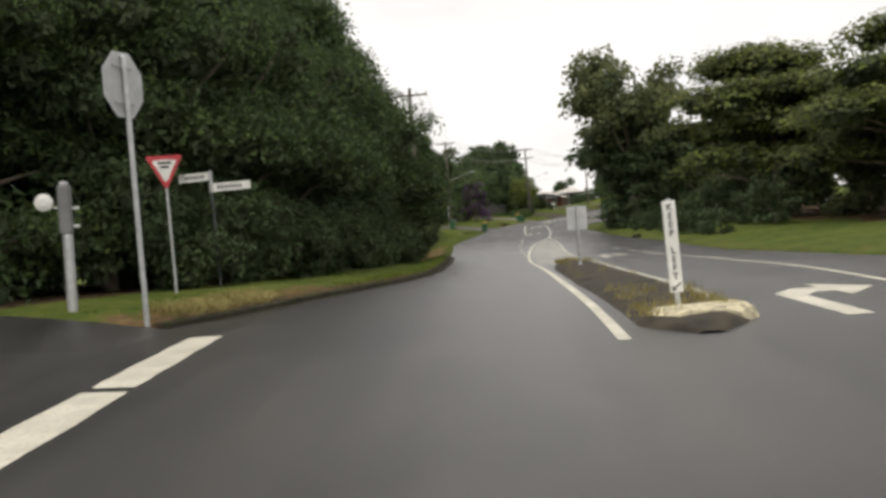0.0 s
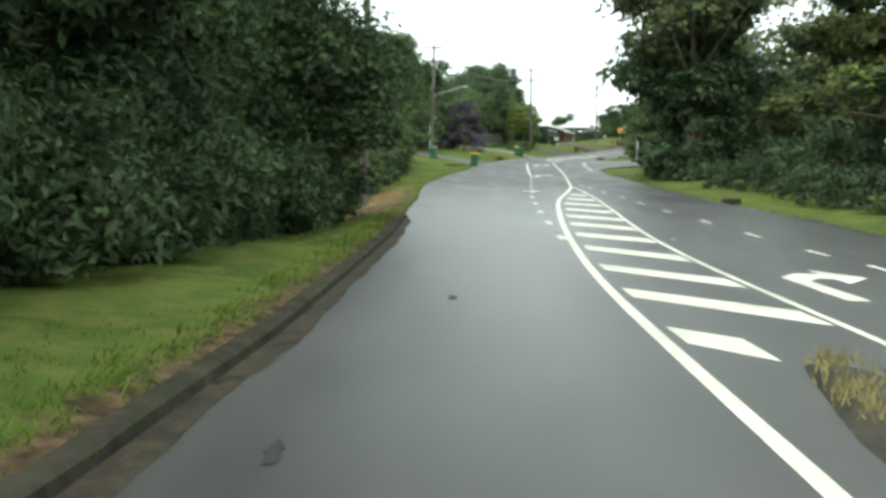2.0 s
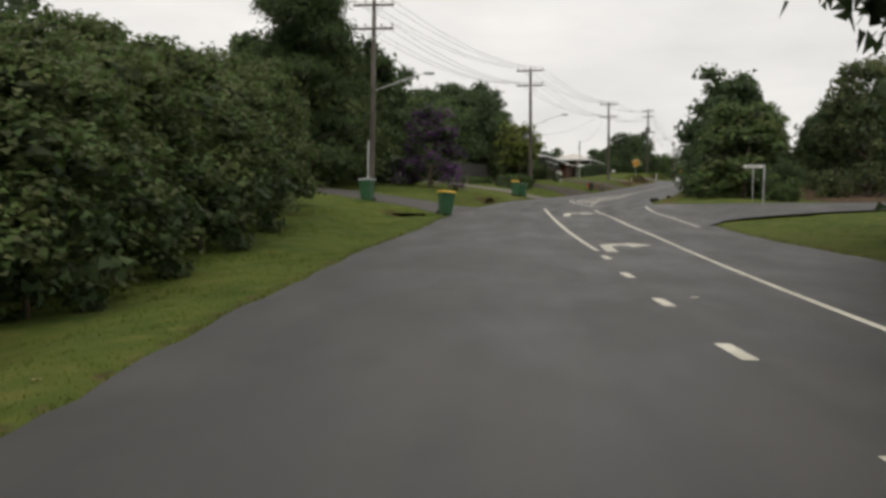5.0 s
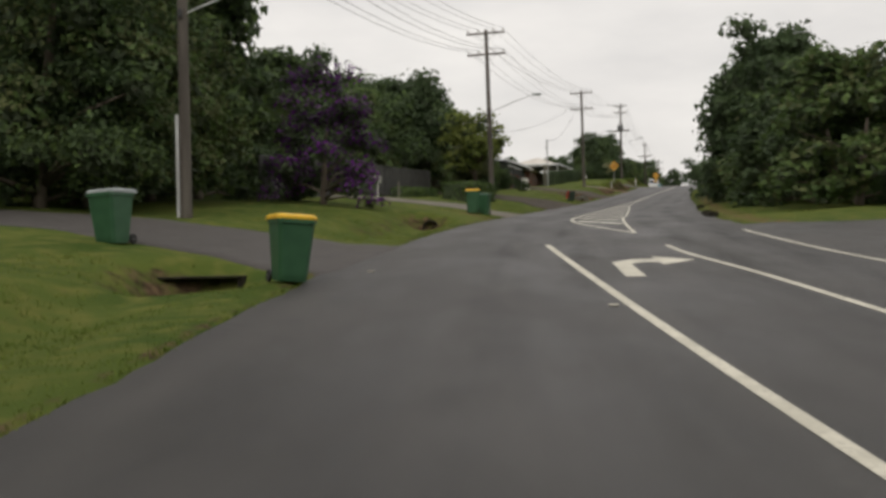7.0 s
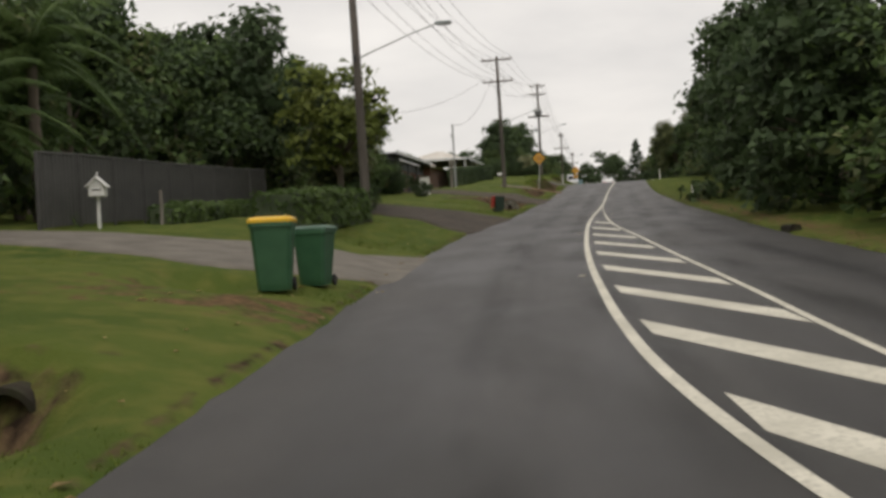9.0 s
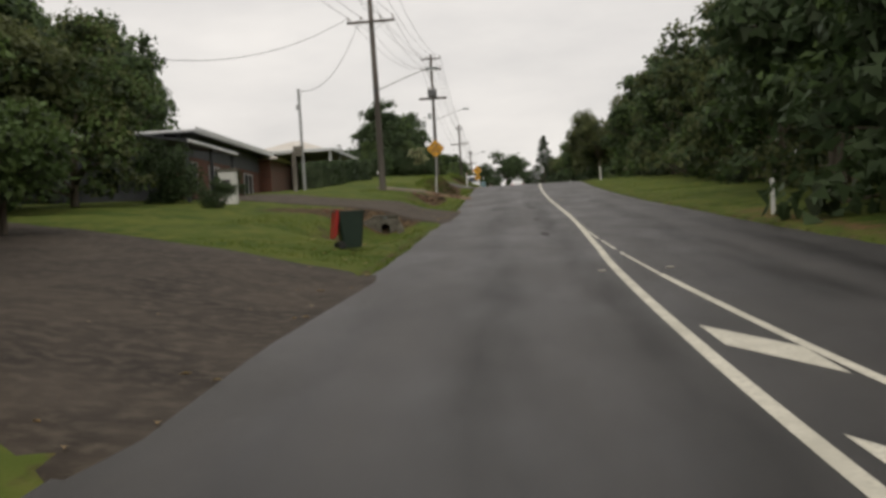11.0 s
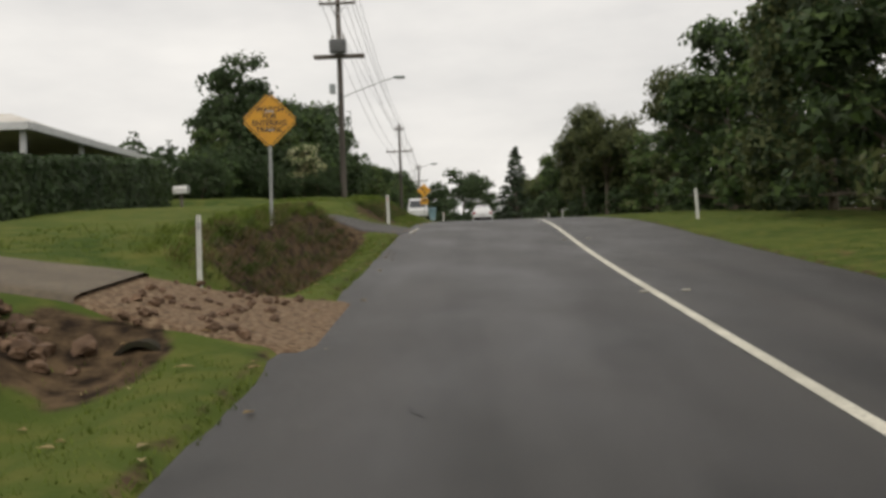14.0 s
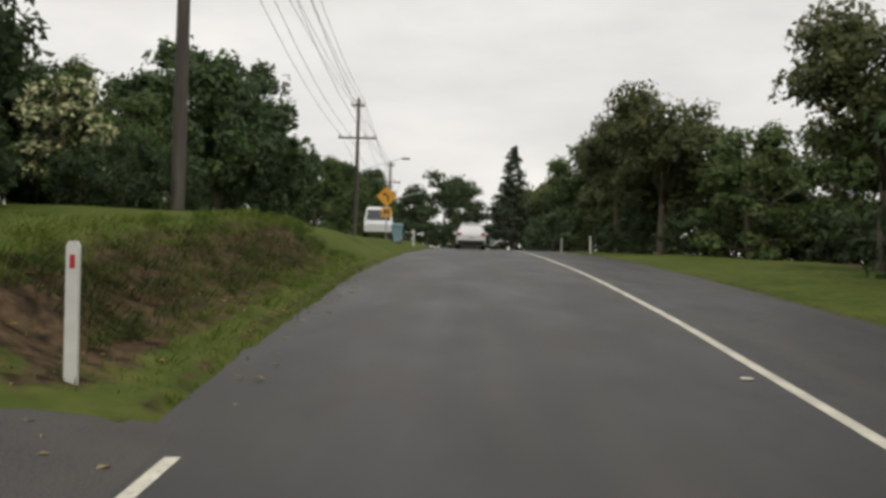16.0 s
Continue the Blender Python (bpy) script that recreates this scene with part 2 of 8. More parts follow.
        l.new(tc.outputs["UV"], mp.inputs["Vector"])
        l.new(mp.outputs["Vector"], tx.inputs["Vector"])
        rp.color_ramp.elements[0].position, rp.color_ramp.elements[1].position = lo, hi
        l.new(tx.outputs["Fac"], rp.inputs["Fac"])
        mx.blend_type = "MULTIPLY"
        mx.inputs[2].default_value = tone
        l.new(rp.outputs["Color"], mx.inputs[0])
        l.new(b.inputs["Base Color"].links[0].from_socket, mx.inputs[1])
        l.new(mx.outputs[0], b.inputs["Base Color"])


worn_tracks(M_ASPHALT)
M_LINE = mat("road_paint", (0.66, 0.63, 0.53), (0.46, 0.44, 0.36), scale=1.6, rough=0.6, fine=(0.44, 0.42, 0.35), fine_scale=22,
             bump=0.2, bump_scale=120)

M_GUTTERDIRT = mat("gutter_dirt", (0.018, 0.015, 0.012), (0.046, 0.038, 0.028), scale=1.6, rough=0.75, bump=0.8, bump_scale=30, fine=(0.055, 0.046, 0.026), fine_scale=7, spec=0.12)

# ---------------------------------------------------------------- the line of the road
ROUTE = [(-80, -3.6, -80, -4.2), (-30, -1.5, -30, -2.5), (0, 0.0, 0.0, -1.48), (15, 0.72, 14.98, -0.78), (30, 1.13, 29.98, -0.55),
         (45, 1.62, 44.97, -0.34), (60, 2.39, 59.95, 0.19), (75, 3.46, 74.91, 0.78), (90, 4.82, 89.85, 1.28),
         (105, 6.48, 104.75, 1.98), (120, 8.69, 119.59, 2.89), (135, 11.62, 134.30, 3.72), (150, 15.38, 148.82, 4.34),
         (165, 19.80, 163.15, 5.02), (180, 24.83, 177.28, 5.86), (195, 29.87, 191.41, 6.84), (210, 34.92, 205.53, 7.80),
         (225, 40.10, 219.60, 8.80), (240, 45.40, 233.63, 9.85), (255, 50.85, 247.65, 10.50), (275, 58.1, 266.3, 11.12),
         (300, 67.5, 289.45, 11.58), (350, 85.2, 336.2, 11.9), (450, 109.0, 433.0, 11.6), (900, 180.0, 877.0, 10.0)]
_R = np.array(ROUTE, float)


def route(s):
    """x, y, z and the slope of each at station s (metres along the lane)."""
    i = int(np.clip(np.searchsorted(_R[:, 0], s) - 1, 0, len(_R) - 2))
    s0, s1 = _R[i, 0], _R[i + 1, 0]
    h = s1 - s0
    u = (s - s0) / h
    a, b = _R[i, 1:], _R[i + 1, 1:]

    def slope(j):
        if j == 0 or j == len(_R) - 1:
            k = min(j, len(_R) - 2)
            return (_R[k + 1, 1:] - _R[k, 1:]) / (_R[k + 1, 0] - _R[k, 0])
        l = (_R[j, 1:] - _R[j - 1, 1:]) / (_R[j, 0] - _R[j - 1, 0])
        r = (_R[j + 1, 1:] - _R[j, 1:]) / (_R[j + 1, 0] - _R[j, 0])
        wl_, wr_ = _R[j + 1, 0] - _R[j, 0], _R[j, 0] - _R[j - 1, 0]
        return (l * wl_ + r * wr_) / (wl_ + wr_)
    m0, m1 = slope(i) * h, slope(i + 1) * h
    p = (2 * u**3 - 3 * u**2 + 1) * a + (u**3 - 2 * u**2 + u) * m0 + (-2 * u**3 + 3 * u**2) * b + (u**3 - u**2) * m1
    t = ((6 * u**2 - 6 * u) * a + (3 * u**2 - 4 * u + 1) * m0 + (6 * u - 6 * u**2) * b + (3 * u**2 - 2 * u) * m1) / h
    return p, t


def table(rows):
    xs, ys = zip(*rows)
    return lambda s: float(np.interp(s, xs, ys))


EDGE_L = table([(-80, -4), (0, -4.4), (13, -5.2), (16.3, -5.2), (17.5, -4.6), (20.4, -3.95), (24, -3.25), (28.3, -2.35), (31.8, -1.85), (37, -1.65), (50, -1.6), (56.5, -1.75), (60, -1.9), (66, -2.05), (75, -2.7),
                (85, -3.2), (97, -3.35), (106, -3.0), (118, -2.95), (127, -2.5), (134, -2.25), (142, -2.1), (152, -2.3), (171, -2.4),
                (178, -2.0), (187, -1.8), (199, -1.55), (212, -1.65), (225, -1.85), (240, -2.1), (258, -2.6), (900, -2.6)])
EDGE_R = table([(-80, 9), (20, 9.0), (46, 10.2), (58, 10.4), (70, 9.3), (90, 9.0), (98, 8.6), (106, 7.7), (116, 7.2), (128, 6.6), (136, 6.3),
                (150, 6.7), (168, 6.8), (185, 6.0), (200, 5.6), (240, 5.7), (270, 6.2), (900, 6.2)])
# Height of the ground over the road at distances to the left and right of the road's edges.
D_L = (0.0, 1.2, 2.3, 6.5, 12.0, 30.0)
H_L = [(-80, -0.06, -0.06, -0.06, -0.06, 0.0, 0.4), (14.6, -0.06, -0.06, -0.06, -0.06, 0.0, 0.4), (16.6, 0.10, 0.28, 0.32, 0.36, 0.5, 0.8), (22, 0.10, 0.28, 0.30, 0.35, 0.5, 0.8), (45, 0.05, 0.17, 0.2, 0.25, 0.3, 0.3), (56, 0.02, 0.0, -0.40, -1.0, -1.35, -1.5),
       (80, 0.0, -0.12, -0.52, -0.98, -1.35, -1.6), (98, 0.0, 0.0, 0.1, 0.2, 0.5, 1.0), (112, 0.0, 0.05, 0.2, 0.5, 0.9, 1.6),
       (130, 0.0, 0.05, 0.3, 0.75, 1.1, 1.8), (142, 0.0, 0.34, 0.5, 0.95, 1.3, 2.0), (155, 0.0, 0.2, 0.6, 1.1, 1.45, 2.2), (180, 0.0, 0.2, 0.4, 0.8, 1.2, 2.0),
       (198, 0.0, 0.1, 0.45, 0.8, 1.1, 1.8), (206, 0.0, 0.2, 0.62, 1.0, 1.0, 1.2), (212, 0.0, 0.22, 0.6, 1.0, 0.9, 0.9), (214.4, 0.0, 0.22, 0.46, 1.02, 0.9, 0.8),
       (219.6, 0.0, 0.22, 0.50, 1.05, 0.8, 0.8), (221.4, 0.0, 0.1, 0.85, 1.1, 0.6, 0.6), (230, 0.0, 0.1, 1.02, 1.14, 1.15, 1.6),
       (233.6, 0.0, 0.12, 0.95, 1.1, 1.15, 1.6), (236.0, 0.0, 0.12, 0.55, 0.78, 1.0, 1.5), (239.2, 0.0, 0.12, 0.56, 0.84, 1.0, 1.5), (241.4, 0.0, 0.25, 0.98, 1.2, 1.25, 1.6), (246, 0.0, 0.35, 1.14, 1.3, 1.35, 1.7), (258, 0.0, 0.5, 1.34, 1.4, 1.4, 1.7), (285, 0.0, 0.2, 0.5, 0.7, 0.8, 1.0), (900, 0, 0, 0, 0, 0, 0)]
D_R = (0.0, 1.5, 5.0, 10.0, 30.0)
H_R = [(-80, 0.02, 0.15, 0.3, 0.5, 0.8), (60, 0.02, 0.15, 0.35, 0.5, 0.6), (110, 0.02, 0.12, 0.3, 0.5, 0.6), (130, 0.0, 0.05, 0.2, 0.3, 0.4),
       (170, 0.02, 0.12, 0.3, 0.2, 0.2), (235, 0.0, 0.05, 0.1, 0.0, -0.4), (300, 0.0, 0.05, 0.1, 0.0, -0.4), (900, 0, 0, 0, 0, 0)]
# Ditches beside the road: middle station, reach along, distance from the edge, reach across, depth.
DITCHES = [(111, 5, 2.3, 0.9, 0.35), (116.5, 1.1, 2.1, 0.8, 0.95), (134, 5.4, 1.9, 1.0, 0.6), (138.35, 0.9, 1.8, 0.7, 0.62), (144.9, 1.0, 2.2, 0.7, 0.4), (160, 4, 2.4, 0.9, 0.35), (189.9, 5.0, 2.0, 1.05, 0.86),
           (210.2, 5.4, 1.8, 0.8, 0.62), (227, 8.5, 1.45, 0.55, 0.75)]
# Drives to the left: station where each leaves the road (near and far side), and the same at distances from the edge.
DRIVES = [((0, 117.3, 124.6), (2.5, 118.6, 124.0), (7, 121.5, 126.0), (17, 123, 127), (30, 124, 128)),
          ((0, 148.6, 155.6), (1.2, 147.6, 153.6), (2.4, 146.4, 152.6), (4, 147.6, 152.1), (8, 148.5, 152.2), (14, 148.2, 152.0)),
          ((0, 166.5, 177.8), (2.0, 169.0, 178.4), (6, 173, 181.8), (16, 181, 190)),
          ((0, 192.6, 200.8), (1.2, 194.1, 201.0), (2.8, 195.2, 201.1), (4, 196.2, 201.4), (6, 197.4, 202.6), (8.5, 200.0, 206.0), (13, 204.0, 213.0), (18, 206, 216)),
          ((0, 214.9, 219.2), (1.2, 215.3, 218.3), (2.2, 215.6, 218.2), (3.2, 215.8, 218.2), (4.9, 216.3, 218.5)),
          ((0, 138.0, 144.0), (2.0, 139.3, 143.2), (9, 139.5, 142.6)),
          ((0, 236.4, 241.6), (1.0, 236.5, 240.9), (2.2, 236.4, 239.3), (4, 235.7, 238.4), (8, 234.6, 237.6))]


def on_drive(s, o):
    """How much the point lies on one of the drives: 1 inside, 0 a metre outside."""
    best = 0.0
    for rows in DRIVES:
        if o > rows[-1][0] + 1:
            continue
        os_ = [r[0] for r in rows]
        a, b = float(np.interp(o, os_, [r[1] for r in rows])), float(np.interp(o, os_, [r[2] for r in rows]))
        best = max(best, min(1.0, max(0.0, 1 + min(s - a, b - s) / 0.9)))
    return best


_HL, _HR = np.array(H_L, float), np.array(H_R, float)


def fall(d):
    """The road's fall to either side of its flat middle."""
    return 0.014 * max(0.0, abs(d - 2.2) - 3.2)


def road_z(s, d):
    return route(s)[0][2] - fall(d)


def ground_h(s, d):
    """Height of the ground above the road's line at station s, d to the right."""
    l, r = EDGE_L(s), EDGE_R(s)
    if d < l:
        o = l - d
        h = float(np.interp(o, D_L, [np.interp(s, _HL[:, 0], _HL[:, k]) for k in range(1, 7)]))
        flat = on_drive(s, o)
        for s0, ls, o0, lo, dep in DITCHES:
            if flat < 1 and abs(s - s0) < 2.2 * ls:
                h -= (1 - flat) * dep * math.exp(-(((s - s0) / ls) ** 4)) * math.exp(-(((o - o0) / lo) ** 2))
        return h - fall(l) * max(0, 1 - o / 3), o
    if d > r:
        o = d - r
        return float(np.interp(o, D_R, [np.interp(s, _HR[:, 0], _HR[:, k]) for k in range(1, 6)])) - fall(r) * max(0, 1 - o / 3), o
    return -fall(d) - 0.09, 0.0


def spot(s, d, up=0.0):
    """The point on the ground (or the road) at station s, d metres to the right."""
    p, t = route(s)
    t2 = Vector((t[0], t[1])).normalized()
    h = ground_h(s, d)[0] if not (EDGE_L(s) <= d <= EDGE_R(s)) else -fall(d)
    return Vector((p[0] + t2[1] * d, p[1] - t2[0] * d, p[2] + h + up))


def stand_rel(s, d, rel, turn=0.0, lean=(0, 0)):
    """A pose at a height over the road's line."""
    p = spot(s, d)
    return pose(p.x, p.y, route(s)[0][2] + rel, lean[0], lean[1], heading(s) + turn)


def heading(s):
    _, t = route(s)
    return math.degrees(math.atan2(-t[0], t[1]))


def stand(s, d, turn=0.0, up=0.0, lean=(0, 0)):
    """A pose on the ground there, facing along the road, turned to the left by so many degrees."""
    p = spot(s, d, up)
    return pose(p.x, p.y, p.z, lean[0], lean[1], heading(s) + turn)


# ---------------------------------------------------------------- making meshes


def mesh_of(name, verts, faces, materials, smooth=False, mats=None):
    me = bpy.data.meshes.new(name)
    me.from_pydata([tuple(map(float, v)) for v in verts], [], faces)
    for m in materials if isinstance(materials, (list, tuple)) else [materials]:
        me.materials.append(m)
    if smooth:
        me.polygons.foreach_set("use_smooth", [True] * len(me.polygons))
    if mats is not None:
        me.polygons.foreach_set("material_index", mats)
    me.update()
    return me


def part(name, bm, material, parent=None, label="", smooth=False):
    """One bmesh as one mesh object, under a thing or a part."""
    me = bpy.data.meshes.new(name)
    bm.to_mesh(me)
    bm.free()
    for m in material if isinstance(material, (list, tuple)) else [material]:
        me.materials.append(m)
    if smooth:
        for p in me.polygons:
            p.use_smooth = True
    ob = new(name, me)
    ob.parent = parent
    return tagged(ob, label) if label else ob


def thing(name, m, label, category, group="", kind=""):
    ob = new(name)
    ob.empty_display_size = 0.2
    ob.matrix_world = m
    return tagged(ob, label, category, group, kind)


def box(bm, x0, y0, z0, x1, y1, z1, bevel=0.0, m=None):
    vs = [bm.verts.new(((x0, x1)[i & 1], (y0, y1)[i >> 1 & 1], (z0, z1)[i >> 2])) for i in range(8)]
    fs = [bm.faces.new([vs[k] for k in q]) for q in ((0, 2, 3, 1), (4, 5, 7, 6), (0, 1, 5, 4), (2, 6, 7, 3), (0, 4, 6, 2), (1, 3, 7, 5))]
    if bevel:
        es = list({e for f in fs for e in f.edges})
        r = bmesh.ops.bevel(bm, geom=es, offset=bevel, segments=1, affect="EDGES")
        vs = list({v for f in r["faces"] for v in f.verts} | {v for v in vs if v.is_valid})
    if m is not None:
        bmesh.ops.transform(bm, matrix=m, verts=[v for v in vs if v.is_valid])
    return bm


def tube(bm, points, radii, sides=8, cap=True):
    """A round bar along points."""
    pts = [Vector(p) for p in points]
    rr = [radii] * len(pts) if not isinstance(radii, (list, tuple)) else radii
    rings = []
    for i, p in enumerate(pts):
        t = (pts[min(i + 1, len(pts) - 1)] - pts[max(i - 1, 0)]).normalized()
        ref = Vector((0, 0, 1)) if abs(t.z) < 0.9 else Vector((1, 0, 0))
        u = t.cross(ref).normalized()
        w = t.cross(u)
        rings.append([bm.verts.new(p + (u * math.cos(a) + w * math.sin(a)) * rr[i]) for a in (2 * math.pi * k / sides for k in range(sides))])
    for a, b in zip(rings, rings[1:]):
        for k in range(sides):
            bm.faces.new((a[k], a[(k + 1) % sides], b[(k + 1) % sides], b[k]))
    if cap:
        bm.faces.new(list(reversed(rings[0])))
        bm.faces.new(rings[-1])
    return bm


def lathe(bm, profile, sides=16, m=None):
    """A turned body from (radius, height) pairs."""
    rings = []
    for r, z in profile:
        rings.append([bm.verts.new((r * math.cos(2 * math.pi * k / sides), r * math.sin(2 * math.pi * k / sides), z)) for k in range(sides)])
    for a, b in zip(rings, rings[1:]):
        for k in range(sides):
            bm.faces.new((a[k], a[(k + 1) % sides], b[(k + 1) % sides], b[k]))
    bm.faces.new(list(reversed(rings[0])))
    bm.faces.new(rings[-1])
    if m is not None:
        bmesh.ops.transform(bm, matrix=m, verts=[v for r in rings for v in r])
    return bm


def plate(bm, outline, y0, y1, bevel=0.0):
    """A flat plate in x and z with that outline, from y0 to y1."""
    a = [bm.verts.new((x, y0, z)) for x, z in outline]
    b = [bm.verts.new((x, y1, z)) for x, z in outline]
    n = len(a)
    bm.faces.new(a)
    bm.faces.new(list(reversed(b)))
    for k in range(n):
        bm.faces.new((a[(k + 1) % n], a[k], b[k], b[(k + 1) % n]))
    bmesh.ops.recalc_face_normals(bm, faces=list(bm.faces))
    return bm


# ---------------------------------------------------------------- ground and road
def spaced(*runs):
    out = []
    for a, b, step in runs:
        n = max(1, round((b - a) / step))
        out += [a + (b - a) * k / n for k in range(n)]
    return out + [runs[-1][1]]


def soil_at(s, d):
    """Where the ground is bare or littered rather than grassed: brown soil, and reddish leaf litter."""
    l, r = EDGE_L(s), EDGE_R(s)
    soil = litter = 0.0
    if d < l:
        o = l - d
        soil = max(0.0, 0.75 - o / 0.55)
        if 22 < s < 58:
            soil = max(soil, 1.15 - o / 0.62)
        for s0, ls, o0, lo, dep in DITCHES:
            soil = max(soil, min(0.42, dep * 0.6) * math.exp(-(((s - s0) / ls) ** 4)) * math.exp(-(((o - o0 - 0.75) / 0.55) ** 2)))
        soil = max(soil, 1.15 * math.exp(-(((s - 229) / 8.0) ** 8)) * math.exp(-(((o - 1.66) / 0.62) ** 4)))
        soil = max(soil, 1.02 * math.exp(-(((s - 250.8) / 9.4) ** 6)) * math.exp(-(((o - 1.36) / 0.80) ** 4)))
        soil = max(soil, 1.1 * math.exp(-(((s - 193.6) / 1.8) ** 4)) * math.exp(-(((o - 4.2) / 1.4) ** 4)), 0.55 * math.exp(-(((s - 116.9) / 0.9) ** 4)) * math.exp(-(((o - 2.2) / 0.75) ** 4)))
        soil = max(soil, 0.5 * math.exp(-(((s - 138.5) / 0.75) ** 4)) * math.exp(-(((o - 1.85) / 0.75) ** 4)))
        soil = max(soil, 1.0 * math.exp(-(((s - 214.5) / 0.9) ** 4)) * math.exp(-(((o - 1.9) / 0.8) ** 4)))
        litter = 0.75 * math.exp(-(((s - 67) / 11.0) ** 6)) * math.exp(-(((o - 1.6) / 0.9) ** 4))
        litter = max(litter, 0.34 * math.exp(-(((s - 143) / 1.6) ** 4)) * math.exp(-((o / 5.0) ** 4)))
        soil = max(soil, 0.42 * math.exp(-(((s - 143.2) / 1.3) ** 4)) * math.exp(-((o / 4.0) ** 4)))
        soil = max(soil, 1.05 * math.exp(-(((s - 194.5) / 1.1) ** 4)) * math.exp(-(((o - 2.2) / 2.0) ** 4)))
        soil = max(soil, 0.42 * math.exp(-(((s - 66) / 10.5) ** 6)) * math.exp(-((o / 2.6) ** 4)))
        if o > 4.2 and s < 62:
            soil = max(soil, min(1.0, (o - 4.2) / 0.8) * min(1.0, max(0.0, (24 - o) / 6)))
        if 15 < s < 24:
            litter = max(litter, 0.5 * math.exp(-((o - 0.7) / 0.5) ** 2))
            soil = max(soil, 1.2 - o / 0.55)
    elif d > r:
        o = d - r
        soil = max(0.0, 0.7 - o / 0.6)
        litter = 0.42 * math.exp(-(((o - 0.9) / 0.8) ** 2)) * (1 if 130 < s < 190 else 0.6 if s < 225 else 0)
        if o > 8.5:
            soil = max(soil, min(0.9, (o - 8.5) / 2) * min(1.0, max(0.0, (30 - o) / 8)))
    return soil, litter


def build_ground():
    ss = spaced((-80, -6, 6), (-6, 108, 0.8), (108, 246, 0.4), (246, 272, 0.8), (272, 350, 4), (350, 900, 50))
    offs = spaced((0.0, 0.4, 0.2), (0.4, 5.0, 0.28), (5.0, 14, 1.0), (14, 40, 4), (40, 160, 20))
    verts, faces, soils = [], [], []
    for s in ss:
        p, t = route(s)
        t2 = Vector((t[0], t[1])).normalized()
        l, r = EDGE_L(s), EDGE_R(s)
        ds = [l - o for o in reversed(offs)] + [l + 0.25, 0.5 * (l + r), r - 0.25] + [r + o for o in offs]
        for d in ds:
            h, o = ground_h(s, d)
            if o > 0.05 and not (d < l and on_drive(s, o) > 0.3):
                q = Vector((s, d, 0))
                h += 0.05 * min(1, o / 1.5) * noise.noise(q * 0.9) + 0.12 * min(1, o / 4) * noise.noise(q * 0.23) + 0.02 * noise.noise(q * 3.1)
                if 218 < s < 266 and d < l:
                    h += soil_at(s, d)[0] * min(1, o) * (0.16 * noise.noise(q * 1.7) + 0.10 * noise.noise(q * 3.7))
            verts.append((p[0] + t2[1] * d, p[1] - t2[0] * d, p[2] + h))
            soils.append(soil_at(s, d))
    w = 2 * len(offs) + 3
    for i in range(len(ss) - 1):
        for j in range(w - 1):
            a = i * w + j
            faces.append((a, a + 1, a + w + 1, a + w))
    # the sheet runs on, level, to the horizon
    n = len(verts)
    ring = [i * w for i in range(len(ss))], [i * w + w - 1 for i in range(len(ss))]
    for side, k in ((ring[0], -1), (ring[1], 1)):
        base = len(verts)
        for i in side:
            x, y, z = verts[i]
            verts.append((x + k * 2500, y, z - 4))
        for i in range(len(ss) - 1):
            q = (side[i], side[i + 1], base + i + 1, base + i)
            faces.append(q if k > 0 else tuple(reversed(q)))
    last = list(range((len(ss) - 1) * w, len(ss) * w))
    base = len(verts)
    for i in last:
        x, y, z = verts[i]
        verts.append((x + 400, y + 2200, z - 2))
    for j in range(w - 1):
        faces.append((last[j], last[j + 1], base + j + 1, base + j))
    me = mesh_of("ground", verts, faces, M_GRASS, smooth=True)
    soils += [(0.0, 0.0)] * (len(verts) - len(soils))
    for k, key in enumerate(("soil", "litter")):
        me.attributes.new(key, "FLOAT", "POINT").data.foreach_set("value", [q[k] for q in soils])
    ob = new("ground", me)
    return tagged(ob, "mown green grass verge with bare patches and shallow ditches", "ground", kind="structure")


def strip(name, material, rows, up=0.0, label="", category="", thick=0.0):
    """A sheet on the road through rows of (station, d from, d to)."""
    verts, faces, uv = [], [], []
    cols = 2
    for s, a, b in rows:
        p, t = route(s)
        t2 = Vector((t[0], t[1])).normalized()
        n = 12 if abs(b - a) > 4 else 1
        cols = n + 1
        for k in range(cols):
            d = a + (b - a) * k / n
            z = p[2] - fall(d) + up
            verts.append((p[0] + t2[1] * d, p[1] - t2[0] * d, z))
            uv.append((d, s))
    for i in range(len(rows) - 1):
        for k in range(cols - 1):
            q = i * cols + k
            faces.append((q, q + 1, q + cols + 1, q + cols))
    me = mesh_of(name, verts, faces, material)
    lay = me.uv_layers.new(name="plan")
    for lp in me.loops:
        lay.data[lp.index].uv = uv[lp.vertex_index]
    ob = new(name, me)
    return tagged(ob, label, category, kind="structure")


def build_road():
    rows = []
    for s in spaced((-80, 0, 5), (0, 270, 0.5), (270, 340, 2), (340, 900, 20)):
        wob = 0.10 * noise.noise(Vector((s * 0.5, 3.1, 0))) + 0.07 * noise.noise(Vector((s * 1.7, 9.1, 0)))
        wob2 = 0.10 * noise.noise(Vector((s * 0.5, 33.1, 0))) + 0.06 * noise.noise(Vector((s * 1.7, 39.1, 0)))
        rows.append((s, EDGE_L(s) + wob - 0.06, EDGE_R(s) + wob2 + 0.06))
    return strip("road", M_ASPHALT, rows, 0.0, "damp grey asphalt road with worn wheel tracks", "road")


